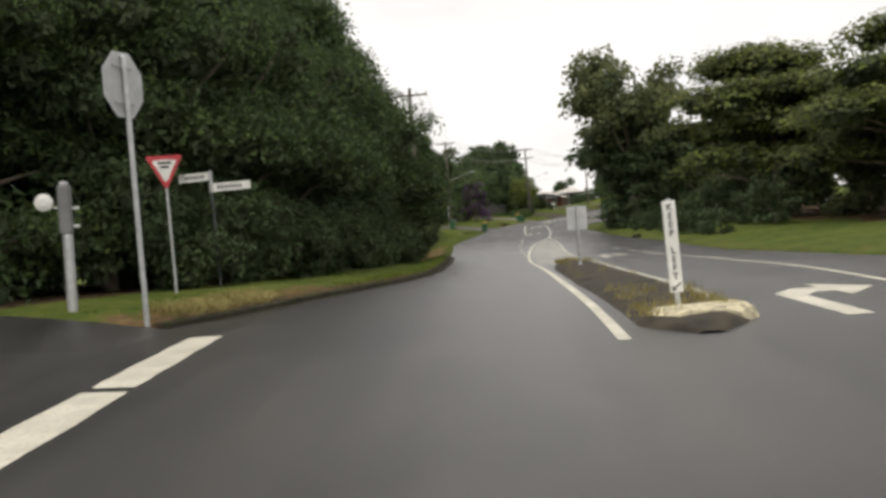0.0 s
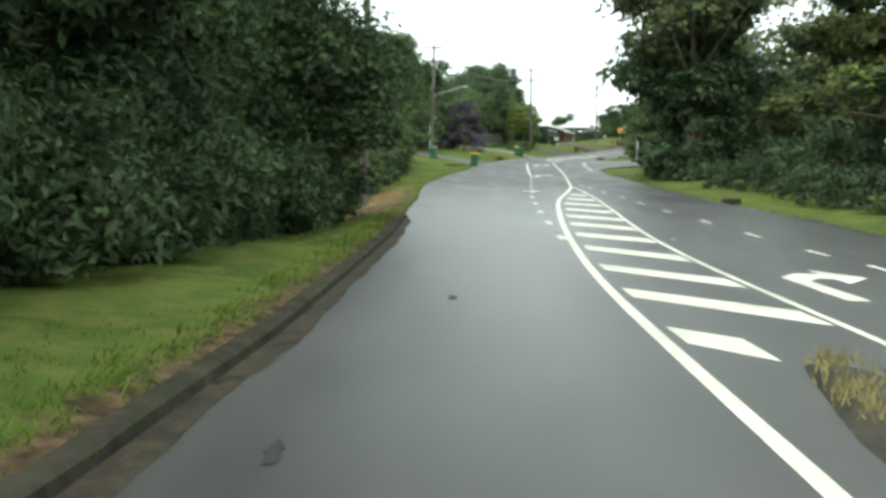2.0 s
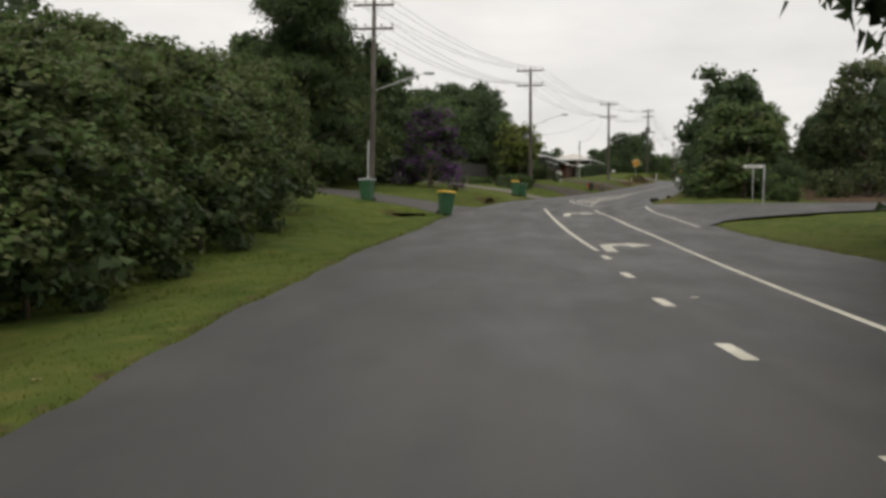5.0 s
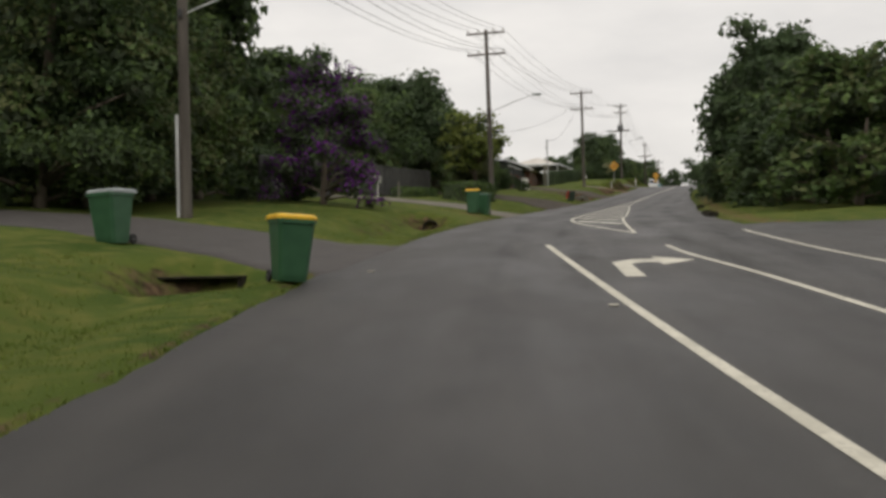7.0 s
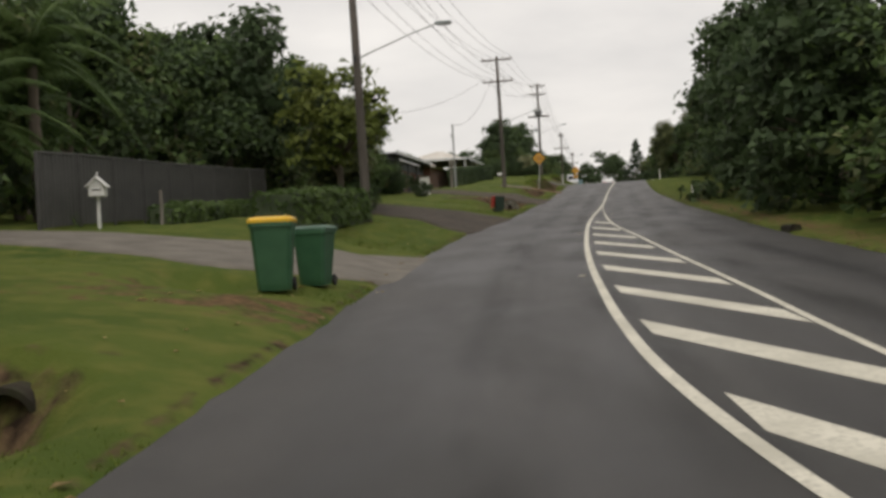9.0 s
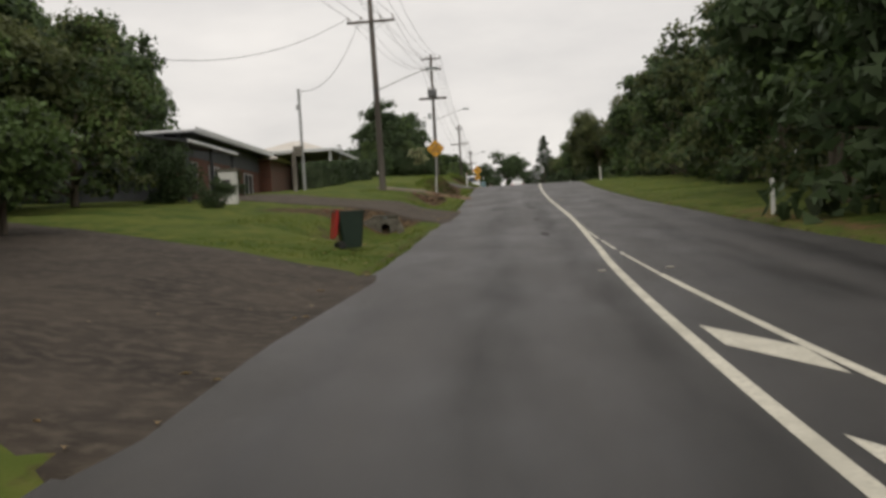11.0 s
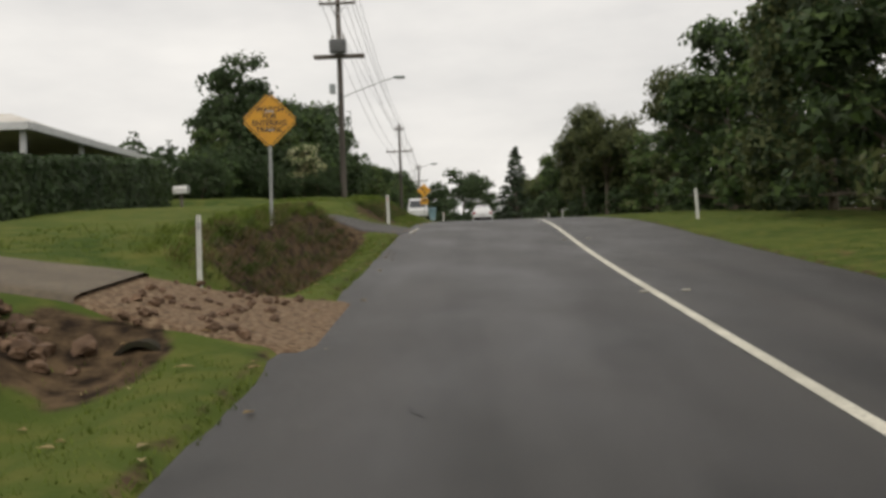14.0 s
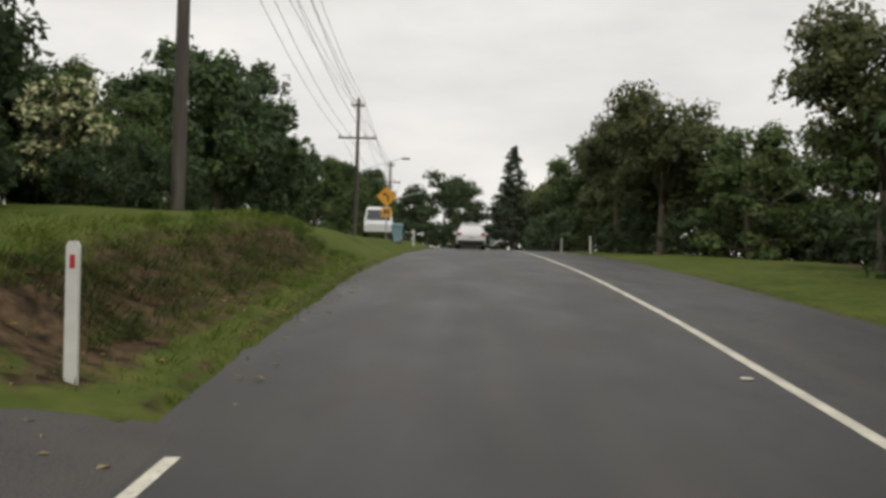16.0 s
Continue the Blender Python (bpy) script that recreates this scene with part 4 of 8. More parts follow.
W_ = "dense dark green broadleaf tree with foliage to the ground"
KINDS = {
    "near_a": lambda: tree("tree", 11, 12.0, 3.6, 0.2, 0.22, M_LEAF_DARK, "tall " + W_, puffs=74, per=180, size=0.105, shape="wall", fine=True),
    "near_b": lambda: tree("tree", 12, 11.4, 3.4, 0.2, 0.20, M_LEAF_DARK, "tall " + W_, puffs=70, per=185, size=0.105, shape="wall", spare=(M_LEAF_MID, 0.35), fine=True),
    "near_c": lambda: tree("tree", 13, 7.6, 3.2, 0.1, 0.18, M_LEAF_MID, "dense green broadleaf tree with foliage to the ground", puffs=60, per=140, size=0.13, shape="wall", spare=(M_LEAF_OLIVE, 0.45)),
    "wall_a": lambda: tree("tree", 14, 10.5, 3.8, 0.1, 0.22, M_LEAF_DARK, W_, puffs=64, per=43, size=0.265, shape="wall"),
    "wall_b": lambda: tree("tree", 15, 9.5, 3.6, 0.1, 0.20, M_LEAF_DARK, W_, puffs=60, per=46, size=0.245, shape="wall", spare=(M_LEAF_MID, 0.3)),
    "wall_c": lambda: tree("tree", 16, 8.0, 3.4, 0.1, 0.18, M_LEAF_MID, "dense green broadleaf tree with foliage to the ground", puffs=56, per=47, size=0.235, shape="wall", spare=(M_LEAF_OLIVE, 0.3)),
    "wall_d": lambda: tree("tree", 17, 10.0, 3.8, 0.1, 0.20, M_LEAF_OLIVE, "tall dull olive green tree with foliage to the ground", puffs=62, per=60, size=0.22, shape="wall", spare=(M_LEAF_DARK, 0.35)),
    "round_a": lambda: tree("tree", 21, 10, 4.4, 1.2, 0.26, M_LEAF_DARK, "dark green round-headed tree", puffs=56, per=43, size=0.255),
    "round_b": lambda: tree("tree", 22, 8.5, 4.0, 0.8, 0.22, M_LEAF_OLIVE, "olive green bushy roadside tree", puffs=52, per=56, size=0.21),
    "round_c": lambda: tree("tree", 23, 7.5, 3.6, 0.4, 0.18, M_LEAF_MID, "mid green bushy roadside tree", puffs=50, per=48, size=0.21),
    "open": lambda: tree("tree", 31, 13, 5.2, 4.0, 0.3, M_LEAF_OLIVE, "tall gum tree with an open dark crown", puffs=36, per=70, size=0.20, limbs=14),
    "layered": lambda: tree("tree", 41, 13.0, 7.4, 2.0, 0.34, M_LEAF_OLIVE, "spreading tree with layered yellowish green foliage", puffs=84, per=60, size=0.20, shape="layered", spare=(M_LEAF_LIGHT, 0.35), limbs=12),
    "light": lambda: tree("tree", 51, 6.0, 2.3, 0.6, 0.14, M_LEAF_LIGHT, "yellow-green leafy garden tree", puffs=42, per=120, size=0.16),
    "pine": lambda: tree("pine_tree", 61, 12.5, 2.9, 0.8, 0.24, M_LEAF_PINE, "tall dark conical pine tree", puffs=64, per=90, size=0.24, shape="cone", limbs=16),
    "bush": lambda: tree("bush", 71, 2.2, 1.5, -0.6, 0.06, M_LEAF_MID, "leafy mid green roadside bush", "bush", puffs=30, per=260, size=0.085, limbs=4),
    "bush_dark": lambda: tree("bush", 72, 2.8, 1.8, -0.7, 0.06, M_LEAF_DARK, "dark green leafy bush", "bush", puffs=34, per=180, size=0.095, limbs=4, fine=True),
    "bush_far": lambda: tree("bush", 75, 2.8, 1.8, -0.7, 0.06, M_LEAF_DARK, "dark green leafy bush", "bush", puffs=24, per=70, size=0.16, limbs=3),
    "near_d": lambda: tree("tree", 18, 9.5, 4.1, 1.4, 0.22, M_LEAF_DARK, "dark green tree leaning out over the kerb", puffs=60, per=170, size=0.10, spare=(M_LEAF_MID, 0.3), fine=True),
    "purple": lambda: tree("flowering_shrub", 73, 5.6, 2.1, 0.1, 0.12, M_LEAF_DARK, "large shrub covered in purple flowers", "shrub", puffs=56, per=190, size=0.10, shape="wall", spare=(M_PURPLE, 0.5)),
    "cream": lambda: tree("flowering_shrub", 74, 5.4, 2.0, 0.3, 0.12, M_LEAF_MID, "shrub with drooping cream flower heads", "shrub", puffs=40, per=110, size=0.16, spare=(M_CREAM, 0.6)),
}
rs = random.Random(5)


def row(kinds, s0, s1, n, d, spread=1.0, scale=1.0, vary=0.2, tall=1.0, d1=None):
    """A loose row of trees along the road."""
    for k in range(n):
        u = k / max(1, n - 1)
        plant(kinds[k % len(kinds)], s0 + (s1 - s0) * u + rs.uniform(-0.8, 0.8), (d if d1 is None else d + (d1 - d) * u) + math.copysign(spread, d) * rs.random(),
              scale * (1 + vary * (rs.random() - 0.4)), rs.random() * 360, tall=tall * (0.94 + 0.14 * rs.random()))


# dense wall of trees along the left of the first stretch
for k, (s, d) in enumerate(((18, -13.5), (22.5, -12.2), (27, -9.9), (31.5, -9.2), (36, -9.0))):
    plant(("near_a", "near_b")[k % 2], s, d, 1.0, 70 * k)
for k, (s, d) in enumerate(((24.3, -7.0), (27.3, -6.1), (30.2, -5.5), (33.0, -5.1), (35.8, -4.8), (38.6, -4.55), (41.4, -4.4), (44.2, -4.35), (47.0, -4.3), (49.8, -4.2), (52.4, -4.1), (54.6, -4.0))):
    plant("bush_dark", s, d, (0.92, 0.82, 0.98)[k % 3], 77 * k, tall=(1.0, 1.25, 0.9)[k % 3])
row(("near_b", "near_a"), 40, 57.0, 6, -7.3, 0.3, 1.0, 0.08, 0.9)
row(("wall_a", "wall_b"), 12, 56, 9, -15, 2.0, 1.15, 0.1)
row(("wall_b", "wall_a"), 16, 24, 5, -17, 1.0, 1.3, 0.1, 1.1, d1=-36)
# trees beyond the paddock fence, then the bushy row to the lawn
row(("near_c",), 74, 90, 5, -7.9, 0.6, 0.78, 0.1, 0.66)
row(("near_c",), 93, 101, 3, -8.6, 0.6, 0.84, 0.1, 0.72)
row(("wall_c", "round_c"), 66, 80, 4, -13.5, 1.0, 0.5, 0.12, 0.7)
row(("wall_b", "round_c", "wall_c"), 76, 94, 4, -19, 2.0, 0.55, 0.15, 0.62)
row(("wall_b", "round_a", "wall_c"), 96, 114, 4, -20, 3.0, 0.7, 0.15, 0.8)
row(("near_c", "wall_c"), 104, 113, 3, -14.0, 0.6, 0.9, 0.1, 0.85)
row(("near_b", "near_a"), 128, 133, 3, -13.3, 0.8, 0.94, 0.1)
row(("wall_b", "wall_a"), 136, 146, 4, -17, 2.0, 0.84, 0.1)
row(("wall_a", "wall_b"), 146, 153, 2, -19.5, 0.8, 0.98, 0.05)
row(("wall_b", "wall_a"), 164, 180, 3, -23.5, 2.5, 0.88, 0.08)
row(("wall_a", "round_a"), 186, 204, 3, -27.0, 3.0, 1.0, 0.08, 1.05)
row(("wall_a", "wall_b"), 118, 146, 7, -25, 2.5, 0.76, 0.15)
row(("near_c",), 130, 134.5, 3, -12.8, 0.4, 0.95, 0.1)
plant("purple", 138.0, -7.9, 1.0, 40, tall=0.9)
plant("bush_dark", 140.2, -9.6, 0.9, 40)
row(("round_a", "wall_b", "round_b"), 152, 196, 9, -20, 3.0, 0.8, 0.15)
plant("round_a", 178, -15.5, 1.0, 50)
plant("wall_b", 169.5, -14.5, 0.66, 10)
row(("wall_b", "wall_c"), 153, 172, 5, -15, 0.8, 0.75, 0.15)
plant("light", 172, -8.4, 1.15, 20)
plant("round_b", 176, -9.5, 0.55, 90)
plant("round_c", 180.5, -9.5, 0.45, 10)
row(("wall_c", "round_b"), 182, 192, 4, -14.5, 0.8, 0.75, 0.15)
row(("wall_b", "round_a"), 186, 202, 4, -24, 2, 0.85, 0.15)
# right-hand side
plant("layered", 70, 19.5, 1.0, 10, tall=0.85)
plant("layered", 53, 24, 1.05, 130, tall=0.74)
plant("open", 93, 12.2, 1.25, 30)
plant("round_a", 96, 12.5, 1.25, 30)
plant("wall_b", 101, 14.5, 1.0, 30)
row(("wall_d", "wall_b", "round_b"), 26, 108, 13, 25, 2.5, 1.1, 0.2, 0.86, d1=19)
row(("wall_a", "wall_b"), 20, 104, 6, 33, 3, 1.2, 0.2, 0.85)
row(("bush_far",), 60, 112, 16, 16.6, 1.0, 1.1, 0.3)
row(("wall_c", "wall_b", "wall_a"), 143, 164, 5, 12.2, 0.6, 0.9, 0.1, 0.74, d1=11.2)
row(("wall_a", "wall_b", "round_a"), 168, 196, 6, 10.9, 0.8, 1.0, 0.15)
row(("wall_d", "wall_b", "wall_d", "wall_c"), 202, 250, 8, 12.8, 1.0, 0.9, 0.15)
row(("wall_d", "round_a"), 152, 250, 11, 21, 3, 0.9, 0.2)
row(("bush", "bush_dark"), 133, 150, 7, 13.5, 0.6, 0.8, 0.3)
row(("wall_c", "round_b", "wall_b"), 258, 296, 7, 31, 3, 1.0, 0.2, d1=24)
row(("wall_c", "round_b", "wall_b"), 286, 330, 8, 13, 1.5, 0.8, 0.2, d1=6.5)
plant("open", 292, 10.5, 0.74, 30)
plant("round_b", 296, 11.5, 0.9, 200)
plant("wall_b", 256, 12.6, 0.92, 10)
plant("wall_a", 262.5, 15.0, 0.8, 100)
plant("open", 268.5, 13.6, 0.7, 10)
row(("wall_c", "round_b", "wall_c"), 272, 300, 6, 22, 1.5, 0.8, 0.15, 1.0, d1=16)
plant("open", 303, 9.6, 0.72, 130)
plant("pine", 339, 4.4, 1.12, 0, tall=0.76)
plant("wall_c", 346, 9.0, 0.8, 0)
# left of the crest and beyond
plant("wall_a", 255.8, -11.4, 0.62, 30, label="dense dark green tree on the grassy bank", tall=1.05)
plant("round_a", 258.2, -12.6, 0.56, 130)
plant("cream", 254.8, -8.2, 0.56, 0, tall=0.95)
plant("wall_c", 251.5, -11.8, 0.38, 70)
row(("wall_c", "round_c"), 259, 268, 4, -10.2, 0.6, 0.44, 0.12)
plant("wall_c", 270.5, -14.6, 0.55, 40)
plant("round_c", 275.3, -14.7, 0.70, 40)
plant("wall_b", 281.5, -15.0, 0.70, 190)
row(("wall_b", "round_a", "wall_a"), 288, 312, 5, -14.2, 1.2, 0.92, 0.1)
row(("bush", "bush_dark"), 246, 250, 3, -10.5, 0.5, 0.9, 0.2)
row(("wall_b", "wall_c"), 322, 380, 8, -15, 2, 0.8, 0.2, d1=-8)
row(("wall_a", "round_a"), 372, 400, 8, -30, 3, 1.0, 0.2, d1=30)
row(("wall_a", "wall_b"), 420, 440, 8, -50, 3, 1.4, 0.2, d1=50)
row(("wall_a", "round_a", "wall_b"), 236, 262, 6, -36, 3, 1.25, 0.1, 1.15)
# dark garden trees beside and behind the brick house
plant("near_c", 194.5, -14.0, 0.8, 30)
plant("bush_dark", 197, -11.6, 0.9, 30)
plant("wall_b", 199.5, -19.5, 0.9, 60)
row(("wall_b", "round_a"), 222, 234, 3, -27, 2, 0.95, 0.1)
row(("bush_far",), 266, 306, 9, 20.5, 1.0, 1.2, 0.25, 1.0, d1=13.5)
row(("bush_far",), 356, 360, 6, -7, 0.5, 1.3, 0.2, 1.0, d1=9)
plant("near_c", 107.5, -9.4, 0.72, 140)
plant("bush_dark", 112.4, -9.4, 0.9, 0)
for s, d, k in ((26.8, -8.3, 0.95), (30.8, -7.5, 1.0), (35.2, -6.8, 0.95), (40.4, -6.4, 1.0)):
    plant("near_d", s, d, k, 83 * s)
plant("near_d", 52.3, -5.3, 1.05, 70)
plant("near_d", 46.5, -6.6, 0.95, 190)
plant("near_d", 54.6, -4.9, 1.12, 20, tall=0.62)
for s, d, k in ((69.5, -6.0, 0.72), (72.3, -5.9, 0.8), (75.2, -6.1, 0.75), (78.4, -6.2, 0.85), (82, -6.4, 0.8), (86, -6.6, 0.85), (90.5, -6.8, 0.8), (95.5, -7.0, 0.85), (100.5, -7.4, 0.85)):
    plant("bush_far" if s > 80 else "bush", s, d, k, 70 * s)
plant("wall_b", 137.0, -12.4, 0.92, 80)
row(("bush_far",), 56, 79, 9, 12.4, 0.5, 0.62, 0.25, 1.0, d1=11.4)
plant("wall_a", 92.5, 12.6, 0.85, 200, tall=0.8)
row(("bush_dark",), 250, 268, 6, -9.6, 0.8, 0.9, 0.25)
for s, d, k in ((90.5, 11.6, 0.95), (93.5, 10.9, 0.9), (97, 10.9, 1.0), (100, 11.8, 0.9)):
    plant("bush_far", s, d, k, 50 * s)
for s, d, k in ((254.2, -7.4, 0.55), (257.8, -7.9, 0.7), (251.5, -9.0, 0.8)):
    plant("bush_dark", s, d, k, 50 * s)
row(("bush_far",), 248, 272, 6, -13.5, 1.0, 1.1, 0.2)
row(("bush_far",), 290, 302, 6, 16.0, 0.8, 1.25, 0.2, 1.0, d1=25)
row(("bush_far",), 322, 332, 6, 22.0, 0.8, 1.4, 0.2, 1.0, d1=36)
row(("bush_far",), 312, 345, 7, 5.8, 0.8, 1.2, 0.2, 1.0, d1=7.5)
for s, d, k in ((289.5, 11.2, 1.0), (294.0, 10.2, 1.0), (298.5, 9.6, 1.0), (304, 9.0, 0.9), (268.5, 14.2, 1.0)):
    plant("bush_far", s, d, k, 50 * s)
row(("bush_far",), 124, 150, 8, -14.2, 1.0, 1.1, 0.2)
plant("near_c", 152.5, -15.6, 0.7, 30)
plant("bush_dark", 151.6, -13.4, 0.8, 30)
# ---------------------------------------------------------------- more materials
M_GALV = mat("galvanised_steel", (0.42, 0.43, 0.43), (0.54, 0.55, 0.55), scale=9, rough=0.45, metal=0.7, bump=0.1, bump_scale=60)
M_SIGNBACK = mat("bare_aluminium", (0.40, 0.41, 0.41), (0.50, 0.51, 0.51), scale=5, rough=0.5, metal=0.3)
M_WHITE = mat("white_paint", (0.74, 0.74, 0.71), (0.62, 0.62, 0.58), scale=6, rough=0.5, bump=0.1, bump_scale=50)
M_RED = mat("red_reflective", (0.50, 0.04, 0.05), (0.40, 0.03, 0.04), scale=6, rough=0.4)
M_BLACK = mat("black_paint", (0.02, 0.02, 0.02), (0.03, 0.03, 0.03), rough=0.5)
M_YELLOW = mat("yellow_reflective", (0.72, 0.36, 0.03), (0.64, 0.31, 0.03), scale=5, rough=0.4)
M_POLE = mat("weathered_pole_timber", (0.070, 0.060, 0.050), (0.125, 0.110, 0.094), scale=3, rough=0.9, bump=0.6, bump_scale=22, stretch=(1, 1, 0.12))
M_ARM = mat("crossarm_timber", (0.10, 0.085, 0.07), (0.16, 0.14, 0.12), scale=5, rough=0.9)
M_PORCELAIN = mat("insulator_porcelain", (0.30, 0.28, 0.25), rough=0.3)
M_WIRE = mat("aluminium_cable", (0.10, 0.10, 0.10), rough=0.6)
M_TRANS = mat("transformer_steel", (0.13, 0.135, 0.135), (0.18, 0.185, 0.185), scale=4, rough=0.55)
M_GREENBIN = mat("green_plastic", (0.028, 0.095, 0.045), (0.038, 0.115, 0.055), scale=4, rough=0.45)
M_DARKBIN = mat("dark_green_plastic", (0.018, 0.036, 0.026), (0.024, 0.045, 0.032), scale=4, rough=0.45)
M_LIDYELLOW = mat("yellow_plastic", (0.72, 0.44, 0.02), (0.64, 0.38, 0.02), scale=4, rough=0.45)
M_LIDGREY = mat("grey_plastic", (0.33, 0.36, 0.36), (0.26, 0.29, 0.29), scale=4, rough=0.45)
M_LIDGREEN = mat("faded_green_plastic", (0.045, 0.10, 0.065), (0.06, 0.12, 0.08), scale=4, rough=0.5)
M_LIDRED = mat("red_plastic", (0.42, 0.03, 0.025), (0.36, 0.025, 0.02), scale=4, rough=0.45)
M_RUBBER = mat("rubber", (0.018, 0.018, 0.018), (0.03, 0.03, 0.03), rough=0.8)
M_CONCRETE = mat("weathered_concrete", (0.105, 0.095, 0.076), (0.215, 0.198, 0.165), scale=2.5, rough=0.9, bump=0.5, bump_scale=35, fine=(0.070, 0.066, 0.046), fine_scale=9)
M_DRIVE_CONC = mat("drive_concrete", (0.100, 0.088, 0.072), (0.165, 0.148, 0.122), scale=1.5, rough=0.85, bump=0.3, bump_scale=60, coords="UV")
M_KERB = mat("dirty_kerb_concrete", (0.020, 0.018, 0.014), (0.058, 0.050, 0.038), scale=2.2, rough=0.95, bump=0.7, bump_scale=24, fine=(0.030, 0.036, 0.016), fine_scale=4, spec=0.08)
M_CREAMPAINT = mat("chipped_cream_paint", (0.66, 0.60, 0.40), (0.50, 0.45, 0.30), scale=5, rough=0.7, fine=(0.25, 0.22, 0.17), fine_scale=11, bump=0.5, bump_scale=20)
M_DRIVE_ASPH = mat("drive_asphalt", (0.032, 0.0285, 0.026), (0.052, 0.0465, 0.043), scale=1.2, rough=0.75, bump=0.4, bump_scale=120, fine=(0.10, 0.09, 0.085), fine_scale=60, coords="UV")
M_SLAB = mat("brown_concrete_slab", (0.105, 0.083, 0.056), (0.165, 0.130, 0.090), scale=1.2, rough=0.85, bump=0.4, bump_scale=45, fine=(0.09, 0.078, 0.055), fine_scale=12, coords="UV")
M_RUBBLE = mat("reddish_rubble", (0.075, 0.048, 0.030), (0.190, 0.125, 0.078), scale=9.0, rough=0.95, spec=0.15, bump=1.0, bump_scale=16, fine=(0.27, 0.20, 0.13), fine_scale=14, coords="UV")
M_GRAVEL = mat("damp_gravel", (0.034, 0.027, 0.021), (0.072, 0.056, 0.042), scale=1.1, rough=0.85, spec=0.2, bump=0.8, bump_scale=40, fine=(0.105, 0.088, 0.068), fine_scale=22, coords="UV")
M_MUD = mat("muddy_drive", (0.030, 0.024, 0.019), (0.062, 0.050, 0.039), scale=0.8, rough=0.85, spec=0.2, bump=0.6, bump_scale=30, fine=(0.085, 0.070, 0.054), fine_scale=5, coords="UV")
M_SOIL = mat("island_soil", (0.022, 0.018, 0.012), (0.056, 0.045, 0.029), scale=2.5, rough=0.95, bump=0.8, bump_scale=25)
M_TIMBER = mat("old_grey_timber", (0.13, 0.115, 0.095), (0.24, 0.22, 0.19), scale=5, rough=0.9, bump=0.5, bump_scale=30, stretch=(1, 1, 0.15))
M_FENCE = mat("grey_steel_fence", (0.050, 0.049, 0.046), (0.070, 0.068, 0.064), scale=2, rough=0.6)
M_ROOFDARK = mat("dark_roof_steel", (0.055, 0.060, 0.068), (0.080, 0.086, 0.095), scale=2, rough=0.5)
M_ROOFPALE = mat("pale_roof_steel", (0.52, 0.48, 0.42), (0.60, 0.57, 0.52), scale=1.5, rough=0.55)
M_GUTTER = mat("white_fascia", (0.62, 0.63, 0.63), (0.54, 0.55, 0.55), scale=3, rough=0.5)
M_DARKWALL = mat("dark_cladding", (0.050, 0.055, 0.062), (0.070, 0.076, 0.084), scale=2, rough=0.7)
M_GLASS = mat("window_glass", (0.03, 0.035, 0.04), rough=0.08, spec=0.8)
M_CARWHITE = mat("white_car_paint", (0.72, 0.73, 0.73), (0.69, 0.70, 0.70), scale=1, rough=0.25, spec=0.6)
M_TAIL = mat("red_lamp_lens", (0.38, 0.02, 0.02), rough=0.2)
M_ROCK = mat("brown_rock", (0.085, 0.050, 0.030), (0.19, 0.12, 0.075), scale=3, rough=0.95, bump=0.8, bump_scale=12, obj_random=0.25)
M_BLUE = mat("pale_blue_plastic", (0.22, 0.36, 0.42), (0.26, 0.40, 0.46), scale=3, rough=0.5)

# ---------------------------------------------------------------- drives, kerbs and the traffic island


def drive(rows, material, label, up=0.035, start=-0.3):
    verts, faces, uv = [], [], []
    os_ = [r[0] for r in rows]
    n, cols = int(rows[-1][0] / 0.5), 12
    for i in range(n + 1):
        o = start + (rows[-1][0] - start) * i / n
        a, b = np.interp(o, os_, [r[1] for r in rows]), np.interp(o, os_, [r[2] for r in rows])
        for j in range(cols + 3):
            k = min(cols, max(0, j - 1))
            s = a + (b - a) * k / cols
            if k in (0, cols):
                s += 0.16 * noise.noise(Vector((o * 0.9, k, a)))
            if j in (0, cols + 2):
                s += 0.3 if j else -0.3
            d = EDGE_L(s) - o
            p, t = route(s)
            t2 = Vector((t[0], t[1])).normalized()
            h = ground_h(s, d)[0] if o > 0 else -fall(d) - 0.02
            verts.append((p[0] + t2[1] * d, p[1] - t2[0] * d, p[2] + h + up * min(1, max(0.15, o / 0.6)) - (0.55 if j in (0, cols + 2) else 0.02 if k in (0, cols) else 0)))
            uv.append((o, s))
    for i in range(n):
        for k in range(cols + 2):
            q = i * (cols + 3) + k
            faces.append((q, q + cols + 3, q + cols + 4, q + 1))
    me = mesh_of("driveway", verts, faces, material, smooth=True)
    lay = me.uv_layers.new(name="plan")
    for lp in me.loops:
        lay.data[lp.index].uv = uv[lp.vertex_index]
    return tagged(new("driveway", me), label, "driveway", kind="structure")


for rows, m_, lab in zip(DRIVES[:5] + DRIVES[6:], (M_DRIVE_ASPH, M_DRIVE_CONC, M_MUD, M_GRAVEL, M_RUBBLE, M_DRIVE_ASPH),
                         ("dark asphalt driveway across the verge", "grey concrete driveway to a gate", "dark damp muddy driveway across the verge", "dark damp gravel driveway over a culvert",
                          "rubble apron of a narrow driveway over a pipe", "dark asphalt driveway through the bank")):
    drive(rows, m_, lab)
drive(DRIVES[4], M_SLAB, "flat brown-grey concrete driveway slab", 0.075, 2.25)
line([(237.0, -1.86), (238.2, -1.84), (239.3, -1.82), (240.6, -1.8)], 0.10, "faded white edge line across the driveway mouth", up=0.006)


